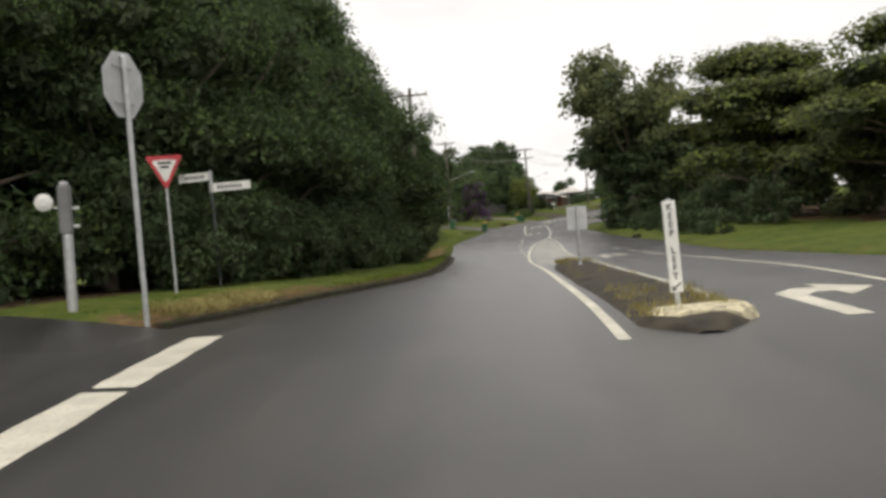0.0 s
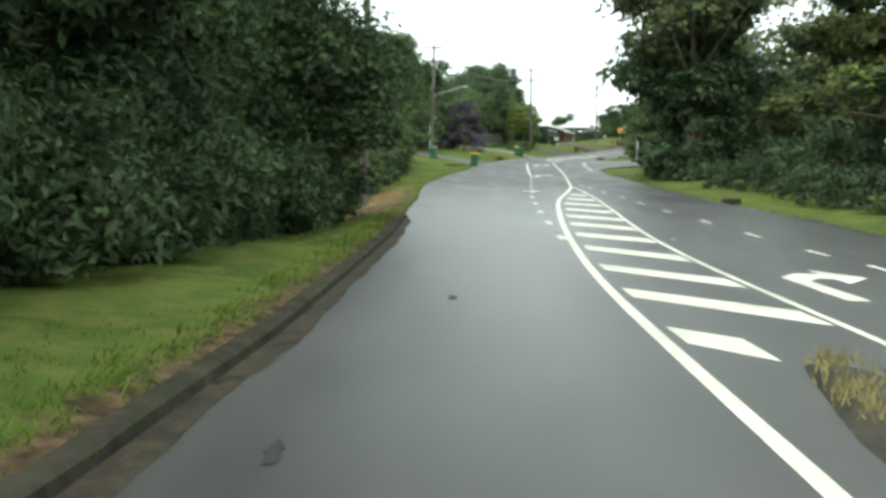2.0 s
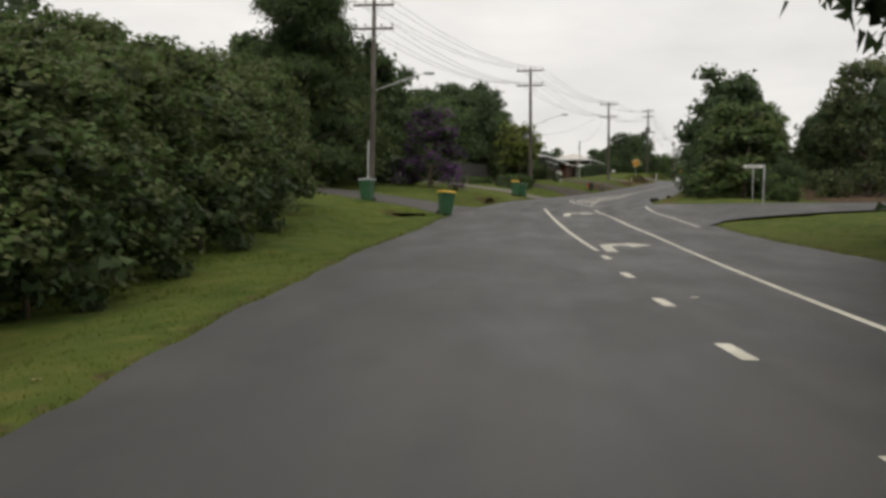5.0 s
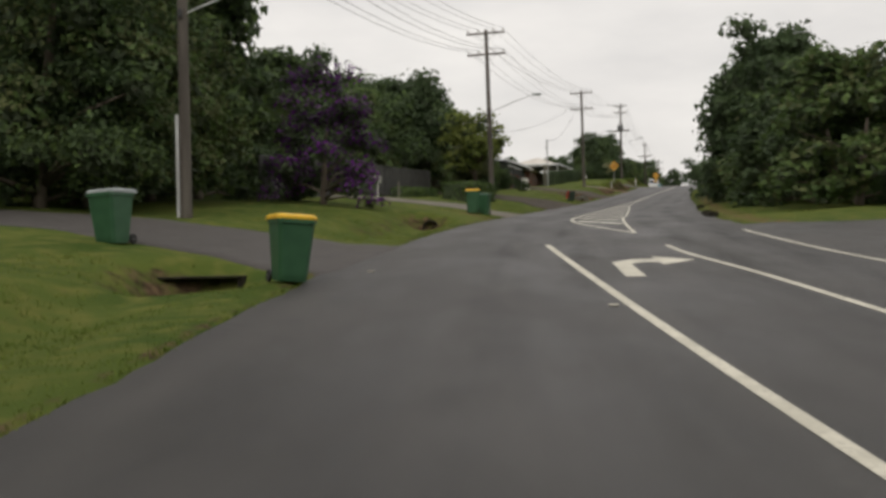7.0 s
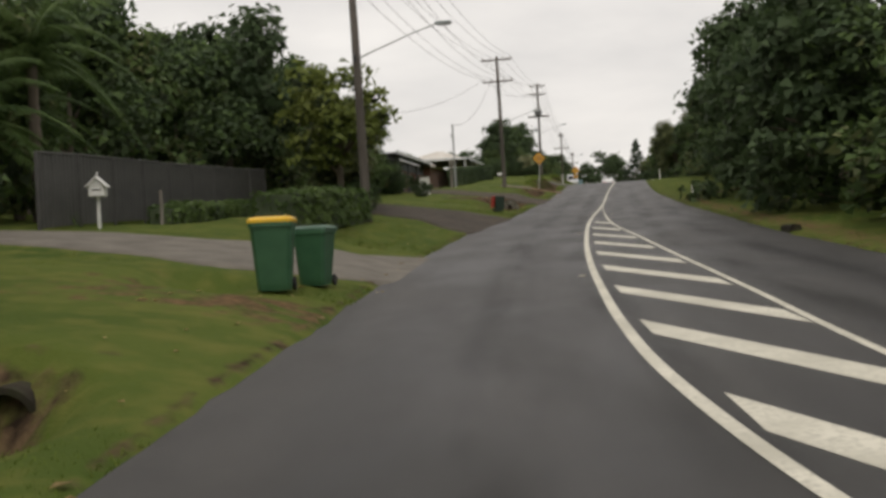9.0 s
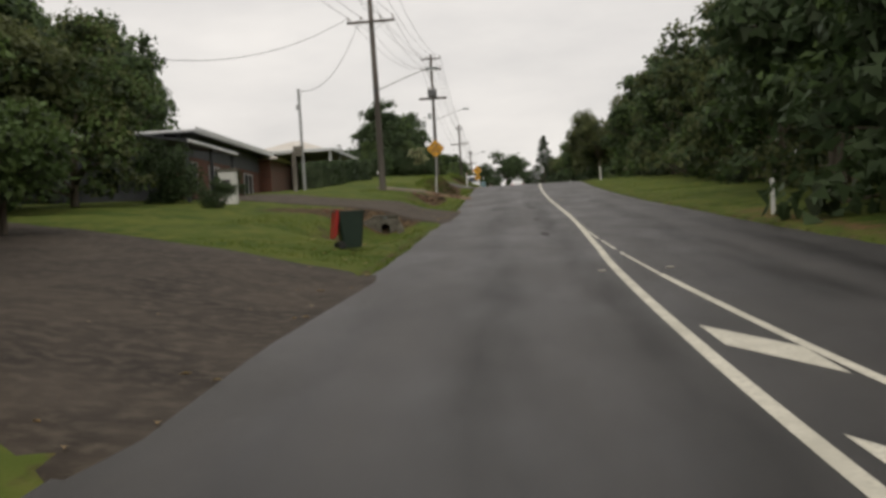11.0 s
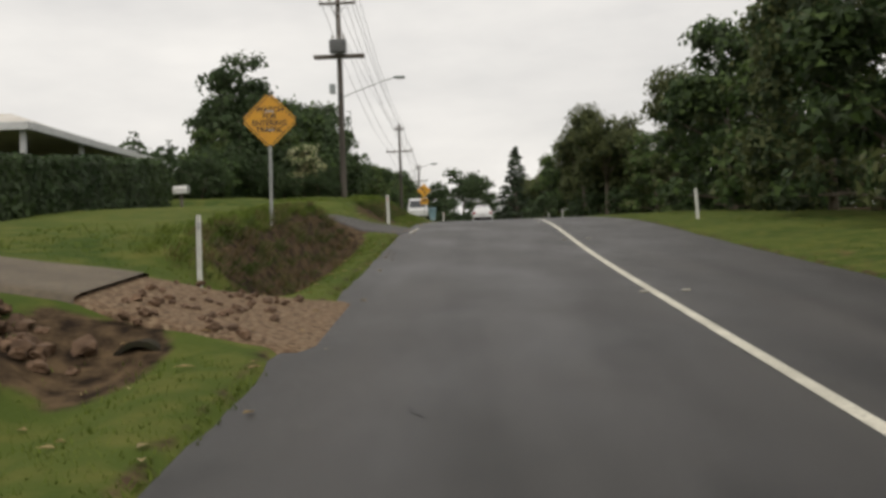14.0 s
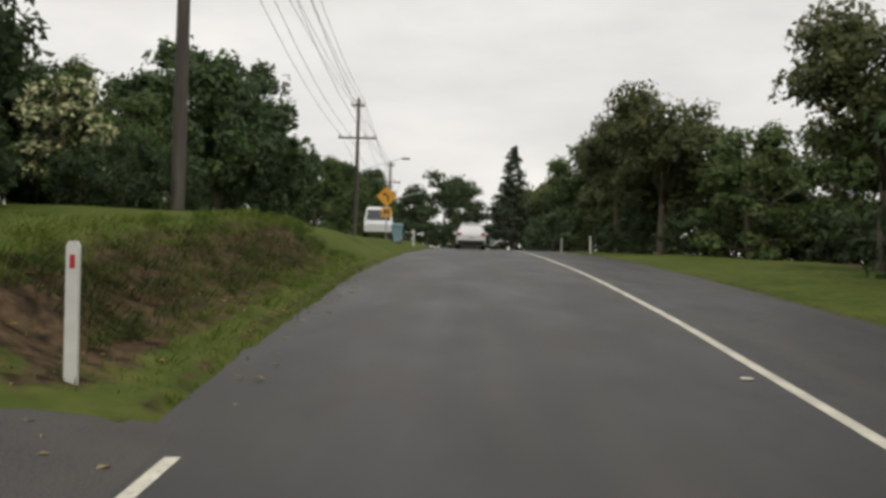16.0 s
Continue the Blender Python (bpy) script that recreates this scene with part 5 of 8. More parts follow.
def side_street(rows, label):
    """Asphalt that opens off the road, through rows of (d, station from, station to)."""
    verts, faces, uv = [], [], []
    ds = spaced((rows[0][0], rows[-1][0], 1.0 if rows[-1][0] > rows[0][0] else -1.0))
    xs = [r[0] for r in rows]
    order = np.argsort(xs)
    for d in ds:
        a = float(np.interp(d, np.array(xs)[order], np.array([r[1] for r in rows])[order]))
        b = float(np.interp(d, np.array(xs)[order], np.array([r[2] for r in rows])[order]))
        for k in range(9):
            s = a + (b - a) * k / 8
            p, t = route(s)
            t2 = Vector((t[0], t[1])).normalized()
            inside = EDGE_L(s) <= d <= EDGE_R(s)
            h = -fall(d) - 0.015 if inside else max(ground_h(s, d)[0] + 0.09, -fall(d))
            verts.append((p[0] + t2[1] * d, p[1] - t2[0] * d, p[2] + h))
            uv.append((d, s))
    for i in range(len(ds) - 1):
        for k in range(8):
            q = i * 9 + k
            f_ = (q, q + 9, q + 10, q + 1)
            faces.append(f_ if ds[1] < ds[0] else tuple(reversed(f_)))
    me = mesh_of("side_street", verts, faces, M_ASPHALT)
    lay = me.uv_layers.new(name="plan")
    for lp in me.loops:
        lay.data[lp.index].uv = uv[lp.vertex_index]
    return tagged(new("side_street", me), label, "road", kind="structure")


side_street([(6.0, 109, 131.5), (8.5, 113, 128.5), (14, 116, 126), (40, 118, 127)], "grey asphalt side street joining the road")
side_street([(-3.0, -6, 16.2), (-4.4, -5, 16.0), (-6, -4, 15.65), (-9, -3, 16.55), (-40, 0, 26)], "grey asphalt side street at the give-way line")


def kerb(points, width=0.32, height=0.13, label="dark dirt-stained concrete kerb"):
    """A kerb with a rounded top along (station, d) points; d is its road side."""
    ps = np.array(points, float)
    seg = np.r_[0, np.cumsum(np.hypot(*np.diff(ps, axis=0).T))]
    n = int(seg[-1] / 0.6)
    verts, faces = [], []
    prof = ((0.0, -0.05), (0.02, height - 0.03), (0.06, height), (width - 0.05, height), (width, height - 0.03), (width + 0.02, -0.08))
    for i in range(n + 1):
        u = seg[-1] * i / n
        s, d = np.interp(u, seg, ps[:, 0]), np.interp(u, seg, ps[:, 1])
        a = np.interp(max(0, u - 0.3), seg, ps[:, 0]), np.interp(max(0, u - 0.3), seg, ps[:, 1])
        b = np.interp(min(seg[-1], u + 0.3), seg, ps[:, 0]), np.interp(min(seg[-1], u + 0.3), seg, ps[:, 1])
        t = Vector((b[0] - a[0], b[1] - a[1])).normalized()
        for x, z in prof:
            q = spot(s + t.y * x, d - t.x * x)
            z = z * min(1.0, 0.25 + (seg[-1] - u) / 3.0) if z > 0 else z
            verts.append((q.x, q.y, road_z(s, d) + z + 0.012 * noise.noise(Vector((s, x, z)) * 1.3)))
    w = len(prof)
    for i in range(n):
        for k in range(w - 1):
            q = i * w + k
            faces.append((q, q + 1, q + w + 1, q + w))
    return tagged(new("kerb", mesh_of("kerb", verts, faces, M_KERB)), label, "kerb", kind="structure")


kerb([(17.4, -12.0), (16.6, -9.0), (16.0, -7.0), (15.7, -6.0), (16.2, -5.2), (17.5, -4.58), (20.4, -3.93), (24, -3.22), (28.3, -2.32), (31.8, -1.82), (37, -1.62), (50, -1.57), (56.3, -1.7)], width=0.24, height=0.11)


def island():
    """The raised soil island between the two carriageways."""
    t_ = thing("traffic_island", Matrix.Identity(4), "low traffic island of bare soil with dry grass tufts", "traffic island")
    left, right = table([(10.6, 2.0), (11.4, 1.5), (19, 1.55), (28.7, 1.95), (33.5, 2.3), (35.9, 2.8)]), table([(10.6, 2.3), (11.4, 2.8), (21, 3.05), (29, 3.45), (33.5, 3.6), (35.9, 3.0)])
    verts, faces = [], []
    ss = spaced((10.6, 35.9, 0.3))
    for s in ss:
        a, b = left(s), right(s)
        for k in range(9):
            u = k / 8
            d = a + (b - a) * u
            q = spot(s, d)
            dome = min(1, 6 * u, 6 * (1 - u), (s - 10.4) / 0.6, (36.1 - s) / 0.6)
            verts.append((q.x, q.y, road_z(s, d) - 0.02 + dome * (0.13 + 0.05 * noise.noise(Vector((s, d, 0)) * 1.9))))
    for i in range(len(ss) - 1):
        for k in range(8):
            q = i * 9 + k
            faces.append((q, q + 1, q + 10, q + 9))
    ob = new("soil", mesh_of("soil", verts, faces, M_SOIL, smooth=True))
    ob.parent = t_
    rng = np.random.default_rng(3)
    tv, tf = [], []
    for i in range(130):
        s = 11.6 + 4.2 * rng.random() ** 1.3 if i % 2 else (32.8 + 2.9 * rng.random() if i % 3 else 12.0 + 23.4 * rng.random())
        a, b = left(s), right(s)
        d = a + (b - a) * (0.12 + 0.76 * (rng.random() if rng.random() < 0.5 else rng.choice([0.05, 0.95])))
        q = spot(s, d)
        for j in range(9):
            an, ln, le = rng.random() * 6.28, 0.04 + 0.12 * rng.random(), 0.14 * rng.random()
            x, y, z = q.x + 0.08 * rng.normal(), q.y + 0.08 * rng.normal(), road_z(s, d) + 0.1
            k = len(tv)
            tv += [(x - 0.008, y, z), (x + 0.008, y, z), (x + math.cos(an) * le, y + math.sin(an) * le, z + ln)]
            tf.append((k, k + 1, k + 2))
    ob = new("dry_grass", mesh_of("dry_grass", tv, tf, M_DRYGRASS))
    ob.parent = t_
    tagged(ob, "straw-coloured dry grass", kind="stuff")
    # the painted concrete nose
    bm = bmesh.new()
    q = spot(11.9, 2.3)
    for i in range(7):
        w = 1.2 * (0.55 + 0.9 * math.sin(math.pi * (i + 0.6) / 7.4)) / 1.3
        bm_ring = []
        for x, z in ((-w / 2, -0.06), (-w / 2 + 0.04, 0.09), (-w / 2 + 0.15, 0.15), (w / 2 - 0.15, 0.16), (w / 2 - 0.04, 0.10), (w / 2, -0.06)):
            bm_ring.append(bm.verts.new((x + 0.07 * noise.noise(Vector((i, x, z)) * 3), (i - 3) * 0.19, z * (0.75 if i in (0, 6) else 1) + 0.05 * noise.noise(Vector((x, i, 1)) * 2.2))))
        if i:
            for k in range(5):
                bm.faces.new((prev[k], prev[k + 1], bm_ring[k + 1], bm_ring[k]))
        else:
            bm.faces.new(list(reversed(bm_ring)))
        prev = bm_ring
    bm.faces.new(prev)
    bmesh.ops.recalc_face_normals(bm, faces=list(bm.faces))
    nose = part("island_nose", bm, M_CREAMPAINT, t_, "chipped cream-painted concrete nose")
    nose.matrix_world = pose(q.x, q.y, road_z(11.9, 2.3), 0, 0, heading(11.9))


M_DRYGRASS = leaf_mat("dry_grass", (0.20, 0.17, 0.06), (0.32, 0.28, 0.11))
M_BLADE = leaf_mat("grass_blades", (0.092, 0.138, 0.025), (0.155, 0.192, 0.043), rough=0.9, spec=0.08)
island()


# ---------------------------------------------------------------- signs and posts
def words(text, size, parent, m, material, name="lettering", bold=0.0):
    cu = bpy.data.curves.new(name, "FONT")
    cu.body, cu.size, cu.align_x, cu.align_y, cu.extrude, cu.offset = text, size, "CENTER", "CENTER", 0.001, bold
    tmp = bpy.data.objects.new(name, cu)
    scene.collection.objects.link(tmp)
    me = bpy.data.meshes.new_from_object(tmp.evaluated_get(bpy.context.evaluated_depsgraph_get()))
    bpy.data.objects.remove(tmp)
    me.materials.clear()
    me.materials.append(material)
    ob = new(name, me)
    ob.parent = parent
    ob.matrix_local = m
    return ob


def round_post(parent, h, r=0.03, material=None, name="post", x=0.0, y=0.0):
    bm = bmesh.new()
    lathe(bm, [(r, -0.3), (r, h - 0.01), (r * 0.8, h)], 12, pose(x, y, 0))
    return part(name, bm, material or M_GALV, parent, smooth=False)


def bracket(parent, z, y=0.0, w=0.16):
    bm = bmesh.new()
    box(bm, -w / 2, y - 0.012, z - 0.02, w / 2, y + 0.012, z + 0.02, 0.004)
    return part("bracket", bm, M_GALV, parent)


def stop_sign():
    t_ = thing("stop_sign", stand_rel(15.9, -5.45, 0.2, 74, (0, -2.0)), "back of an octagonal stop sign on a galvanised pole", "road sign")
    round_post(t_, 4.05, 0.045)
    bm = bmesh.new()
    plate(bm, [(0.51 * math.cos(math.pi / 8 + k * math.pi / 4) / math.cos(math.pi / 8), 3.60 + 0.51 * math.sin(math.pi / 8 + k * math.pi / 4) / math.cos(math.pi / 8)) for k in range(8)], 0.045, 0.049)
    part("sign_plate", bm, M_SIGNBACK, t_)
    for z in (3.32, 3.88):
        bracket(t_, z, 0.03, 0.5)


def give_way_sign():
    t_ = thing("give_way_sign", stand(21.6, -6.6, 22, 0.0, (0, -1.5)), "red and white triangular give-way sign on a steel post", "road sign")
    round_post(t_, 2.75, 0.032)
    for name, k, m_, y in (("sign_plate", 1.0, M_RED, -0.040), ("sign_face", 0.66, M_WHITE, -0.044)):
        bm = bmesh.new()
        c = (0.0, 2.66 - 0.01 * (k < 1))
        plate(bm, [(c[0] + x * k, c[1] + z * k) for x, z in ((-0.37, 0.22), (-0.35, 0.26), (0.35, 0.26), (0.37, 0.22), (0.03, -0.42), (-0.03, -0.42))], y, y + 0.003)
        part(name, bm, m_, t_)
    bm = bmesh.new()
    for k in range(2):
        box(bm, -0.14 + 0.05 * k, -0.0475, 2.74 - 0.085 * k, 0.14 - 0.05 * k, -0.0465, 2.79 - 0.085 * k)
    part("lettering_bars", bm, M_BLACK, t_)
    bracket(t_, 2.45, -0.03)
    bracket(t_, 2.82, -0.03)


def street_names():
    t_ = thing("street_name_sign", stand(24.3, -6.3, 0, -0.14, (0, -1.5)), "two white street name blades on a green post", "street sign")
    round_post(t_, 2.95, 0.03, M_DARKWALL)
    for z, x0, x1, turn in ((2.80, -0.78, 0.02, -4), (2.52, -0.05, 0.92, 5)):
        bm = bmesh.new()
        box(bm, x0, -0.008, z - 0.1, x1, 0.008, z + 0.1, 0.003)
        bl = part("name_blade", bm, M_WHITE, t_)
        bl.matrix_local = pose(0, 0, 0, 0, 0, turn)
        bm = bmesh.new()
        n, w = 7, (x1 - x0) * 0.62 / 7
        for k in range(n):
            box(bm, (x0 + x1) / 2 - n * w / 2 + k * w, -0.0105, z - 0.045, (x0 + x1) / 2 - n * w / 2 + k * w + w * 0.7, -0.009, z + 0.045)
        part("lettering_bars", bm, M_TRANS, bl)
    bm = bmesh.new()
    tube(bm, [(0, 0, 2.4), (0, 0, 2.92)], 0.04, 10)
    part("clamp", bm, M_GALV, t_)


def service_post():
    t_ = thing("service_post", stand(16.9, -7.0, 12) @ Matrix.Scale(1.06, 4), "grey metal service post with a small white lamp", "post")
    bm = bmesh.new()
    lathe(bm, [(0.085, -0.3), (0.085, 1.18), (0.075, 1.2)], 14)
    part("post", bm, M_GALV, t_)
    bm = bmesh.new()
    box(bm, -0.11, -0.09, 1.2, 0.09, 0.09, 1.98, 0.03)
    part("housing", bm, M_TRANS, t_)
    bm = bmesh.new()
    box(bm, -0.075, -0.06, 1.98, 0.055, 0.06, 2.03, 0.015)
    part("cap", bm, M_GALV, t_)
    bm = bmesh.new()
    lathe(bm, [(0.05, 0), (0.14, 0.03), (0.14, 0.08), (0.06, 0.11)], 14, pose(-0.32, 0.03, 1.72, 90))
    part("lamp", bm, M_WHITE, t_, "small round white lamp")
    bm = bmesh.new()
    tube(bm, [(-0.1, 0, 1.62), (-0.22, 0, 1.64), (-0.3, -0.02, 1.7)], 0.015, 6)
    part("lamp_arm", bm, M_GALV, t_)
    for z in (1.32, 1.6):
        bm = bmesh.new()
        box(bm, 0.08, -0.03, z - 0.02, 0.2, 0.03, z + 0.03, 0.01)
        part("bracket", bm, M_GALV, t_)


def keep_left_marker():
    t_ = thing("keep_left_marker", stand(12.1, 2.09, 3, 0.17, (0, -1.5)) @ Matrix.Scale(1.03, 4), "white upright board with stacked black letters on the traffic island", "road sign")
    bm = bmesh.new()
    box(bm, -0.03, -0.015, -0.35, 0.03, 0.015, 0.25, 0.004)
    part("post", bm, M_GALV, t_)
    bm = bmesh.new()
    box(bm, -0.075, -0.02, 0.12, 0.075, 0.02, 1.16, 0.008)
    bd = part("board", bm, M_WHITE, t_)
    bm = bmesh.new()
    box(bm, -0.03, -0.014, 1.16, 0.03, 0.014, 1.185, 0.005)
    part("cap", bm, M_GALV, t_)
    for k, ch in enumerate("KEEP LEFT"):
        if ch != " ":
            words(ch, 0.105, bd, pose(0, -0.0215, 1.085 - 0.098 * k, 90), M_BLACK, "letter", 0.002)
    bm = bmesh.new()
    plate(bm, [(0.045, 0.235), (0.055, 0.225), (-0.02, 0.165), (0.012, 0.155), (-0.055, 0.14), (-0.05, 0.21), (-0.032, 0.18)], -0.0215, -0.0205)
    part("arrow", bm, M_BLACK, bd)


def island_sign_back():
    t_ = thing("keep_left_sign", stand(29.15, 2.74, 180 + 2, 0.1), "back of a rectangular grey road sign on a steel post", "road sign")
    round_post(t_, 1.68, 0.036)
    bm = bmesh.new()
    plate(bm, [(-0.265, 0.99), (-0.28, 1.005), (-0.28, 1.645), (-0.265, 1.66), (0.265, 1.66), (0.28, 1.645), (0.28, 1.005), (0.265, 0.99)], -0.036, -0.033)
    part("sign_plate", bm, M_SIGNBACK, t_)
    for z in (1.18, 1.52):
        bracket(t_, z, -0.03, 0.3)
    bm = bmesh.new()
    lathe(bm, [(0.07, -0.02), (0.07, 0.02), (0.035, 0.05)], 12)
    part("base_flange", bm, M_GALV, t_)


def diamond_sign():
    t_ = thing("warning_sign", stand(226.8, -4.1, 6, 0.05, (0, 0.8)) @ Matrix.Scale(1.13, 4), "yellow diamond warning sign reading WATCH FOR ENTERING TRAFFIC", "road sign")
    round_post(t_, 2.3, 0.032)
    for name, k, m_, y in (("sign_plate", 0.53, M_YELLOW, -0.040),):
        bm = bmesh.new()
        c = 0.06
        plate(bm, [(k - c, c), (c, k - c), (-c, k - c), (-k + c, c), (-k + c, -c), (-c, -k + c), (c, -k + c), (k - c, -c)], y, y + 0.003)
        sp = part(name, bm, m_, t_)
        sp.matrix_local = pose(0, 0, 1.88)
    bm = bmesh.new()
    o, i_ = 0.485, 0.465
    for a in range(4):
        p = [(o, 0), (0, o), (-o, 0), (0, -o)]
        q = [(i_, 0), (0, i_), (-i_, 0), (0, -i_)]
        vs = [bm.verts.new((x, -0.0415, z)) for x, z in (p[a], p[(a + 1) % 4], q[(a + 1) % 4], q[a])]
        bm.faces.new(vs)
    part("border", bm, M_BLACK, sp)
    for k, tx in enumerate(("WATCH", "FOR", "ENTERING", "TRAFFIC")):
        words(tx, 0.135, sp, pose(0, -0.042, 0.20 - 0.125 * k, 90), M_BLACK, "lettering", 0.003)
    bracket(t_, 1.7, -0.03)
    bracket(t_, 2.05, -0.03)


def curve_sign():
    t_ = thing("curve_sign", stand(294.1, -5.0, 8), "yellow diamond curve sign with a black arrow above a speed plate", "road sign")
    round_post(t_, 3.0, 0.035)
    bm = bmesh.new()
    plate(bm, [(0.6, 0), (0, 0.6), (-0.6, 0), (0, -0.6)], -0.045, -0.042)
    sp = part("sign_plate", bm, M_YELLOW, t_)
    sp.matrix_local = pose(0, 0, 2.5)
    bm = bmesh.new()
    plate(bm, [(0.04, -0.3), (0.12, -0.3), (0.12, -0.02), (0.02, 0.12), (-0.1, 0.18), (-0.06, 0.28), (-0.28, 0.14), (-0.12, 0.02), (-0.12, 0.1), (-0.02, 0.05), (0.04, -0.06)], -0.047, -0.046)
    part("arrow", bm, M_BLACK, sp)
    bm = bmesh.new()
    box(bm, -0.3, -0.045, 1.3, 0.3, -0.042, 1.85, 0.0)
    pl = part("speed_plate", bm, M_YELLOW, t_)
    bm = bmesh.new()
    box(bm, -0.16, -0.048, 1.5, -0.03, -0.047, 1.74)
    box(bm, 0.03, -0.048, 1.5, 0.16, -0.047, 1.74)
    part("number_bars", bm, M_BLACK, pl)


stop_sign(), give_way_sign(), street_names(), service_post(), keep_left_marker(), island_sign_back(), diamond_sign(), curve_sign()


def guide_post(s, d, lean=(0, 0), red=True, h=1.0, up=0.0, w=0.05):
    t_ = thing("guide_post", stand(s, d, 0, up, lean), "white roadside guide post with a small reflector", "guide post", "guide posts")
    bm = bmesh.new()
    plate(bm, [(-w, -0.3), (w, -0.3), (w, h - 0.04), (w * 0.6, h), (-w * 0.6, h), (-w, h - 0.04)], -0.018, 0.018)
    part("post", bm, M_WHITE, t_)
    bm = bmesh.new()
    plate(bm, [(-0.02, h - 0.20), (0.02, h - 0.20), (0.02, h - 0.10), (-0.02, h - 0.10)], -0.021, -0.0185)
    part("reflector", bm, M_RED if red else M_SIGNBACK, t_, "red reflector" if red else "silver reflector")
    return t_


guide_post(218.9, -3.55, (0, 0.5), False, h=1.02, w=0.03)
guide_post(242.0, -2.95, (0, -0.6), h=1.02)
guide_post(238.2, 7.2, (0, -3.0), False)
guide_post(187.2, 6.85, (0, 0.5), False, h=0.9)
guide_post(294.4, 6.9, (0, -2), False)
guide_post(309.5, 6.5, (0, 0), False)
guide_post(296.3, -3.5, (0, 0))


# ---------------------------------------------------------------- poles and wires
def utility_pole(s, d, h, arms, lamp=None, conduit=False, transformer=None, lean=(0, 0), label="tall weathered timber power pole with crossarms", boxes=False, r=0.17):
    t_ = thing("utility_pole", stand(s, d, 0, 0, lean), label, "power pole", "power poles")
    bm = bmesh.new()
    tube(bm, [(0, 0, -0.5), (0, 0, 0.05), (0.01, 0, h * 0.5), (0, 0, h)], [r * 1.06, r, r * 0.84, r * 0.66], 14)
    part("pole", bm, M_POLE, t_, smooth=True)
    ends = []
    for z, w in arms:
        bm = bmesh.new()
        box(bm, -w / 2, -r - 0.05, z - 0.06, w / 2, -r + 0.05, z + 0.06, 0.012)
        arm = part("crossarm", bm, M_ARM, t_)
        for sx in (-1, 1):
            bm = bmesh.new()
            tube(bm, [(sx * w * 0.28, -r, z - 0.05), (0, -r * 0.9, z - 0.55)], 0.018, 6)
            part("brace", bm, M_GALV, t_)
        for fx in (-0.46, -0.2, 0.2, 0.46):
            bm = bmesh.new()
            lathe(bm, [(0.012, 0), (0.012, 0.06), (0.05, 0.07), (0.055, 0.12), (0.035, 0.16), (0.045, 0.19), (0.02, 0.22)], 8, pose(fx * w, -r, z + 0.06))
            part("insulator", bm, M_PORCELAIN, arm)
            ends.append((z + 0.27, fx * w))
    if lamp:
        z, reach = lamp
        bm = bmesh.new()
        tube(bm, [(0.1, 0, z), (0.5, 0, z + 0.16), (reach * 0.7, 0, z + 0.2 + reach * 0.17), (reach, 0, z + 0.22 + reach * 0.25)], [0.035, 0.03, 0.028, 0.025], 8)
        part("lamp_arm", bm, M_GALV, t_)
        bm = bmesh.new()
        box(bm, reach - 0.05, -0.1, z + 0.17 + reach * 0.25, reach + 0.55, 0.1, z + 0.29 + reach * 0.25, 0.04)
        hd = part("lamp_head", bm, M_LIDGREY, t_)
        bm = bmesh.new()
        box(bm, reach + 0.08, -0.075, z + 0.14 + reach * 0.25, reach + 0.5, 0.075, z + 0.175 + reach * 0.25, 0.01)
        part("lens", bm, M_GUTTER, hd)
        bm = bmesh.new()
        box(bm, -0.05, -0.22, z - 0.12, 0.06, -0.13, z + 0.1, 0.01)
        part("fuse_box", bm, M_BLACK, t_)
    if conduit:
        bm = bmesh.new()
        tube(bm, [(-0.2, -0.02, -0.1), (-0.2, -0.02, 2.75)], 0.055, 10)
        part("conduit", bm, M_GUTTER, t_, "white cable conduit")
    if transformer:
        z = transformer
        bm = bmesh.new()
        box(bm, -1.3, -r - 0.06, z - 0.08, 1.3, -r + 0.06, z + 0.08, 0.012)
        part("platform_arm", bm, M_ARM, t_)
        bm = bmesh.new()
        box(bm, -1.3, r - 0.06, z - 0.08, 1.3, r + 0.06, z + 0.08, 0.012)
        part("platform_arm", bm, M_ARM, t_)
        bm = bmesh.new()
        box(bm, -0.42, -0.62, z + 0.1, 0.42, -0.16, z + 0.78, 0.04)
        tk = part("transformer_tank", bm, M_TRANS, t_, "grey steel transformer tank")
        for k in range(6):
            bm = bmesh.new()
            box(bm, -0.38 + k * 0.14, -0.7, z + 0.16, -0.34 + k * 0.14, -0.625, z + 0.66, 0.008)
            part("cooling_fin", bm, M_TRANS, tk)
        for k in range(3):
            bm = bmesh.new()
            lathe(bm, [(0.03, 0), (0.06, 0.04), (0.04, 0.08), (0.06, 0.12), (0.04, 0.16), (0.05, 0.2), (0.015, 0.3)], 8, pose(-0.28 + 0.28 * k, -0.4, z + 0.78))
            part("bushing", bm, M_PORCELAIN, tk)
    if boxes:
        bm = bmesh.new()
        box(bm, -0.55, -0.12, boxes, -0.25, 0.1, boxes + 0.5, 0.03)
        part("meter_box", bm, M_LIDGREY, t_, "small grey equipment box")
    bpy.context.view_layer.update()
    m = t_.matrix_world.copy()
    return [m @ Vector((x, -r, z)) for z, x in ends]


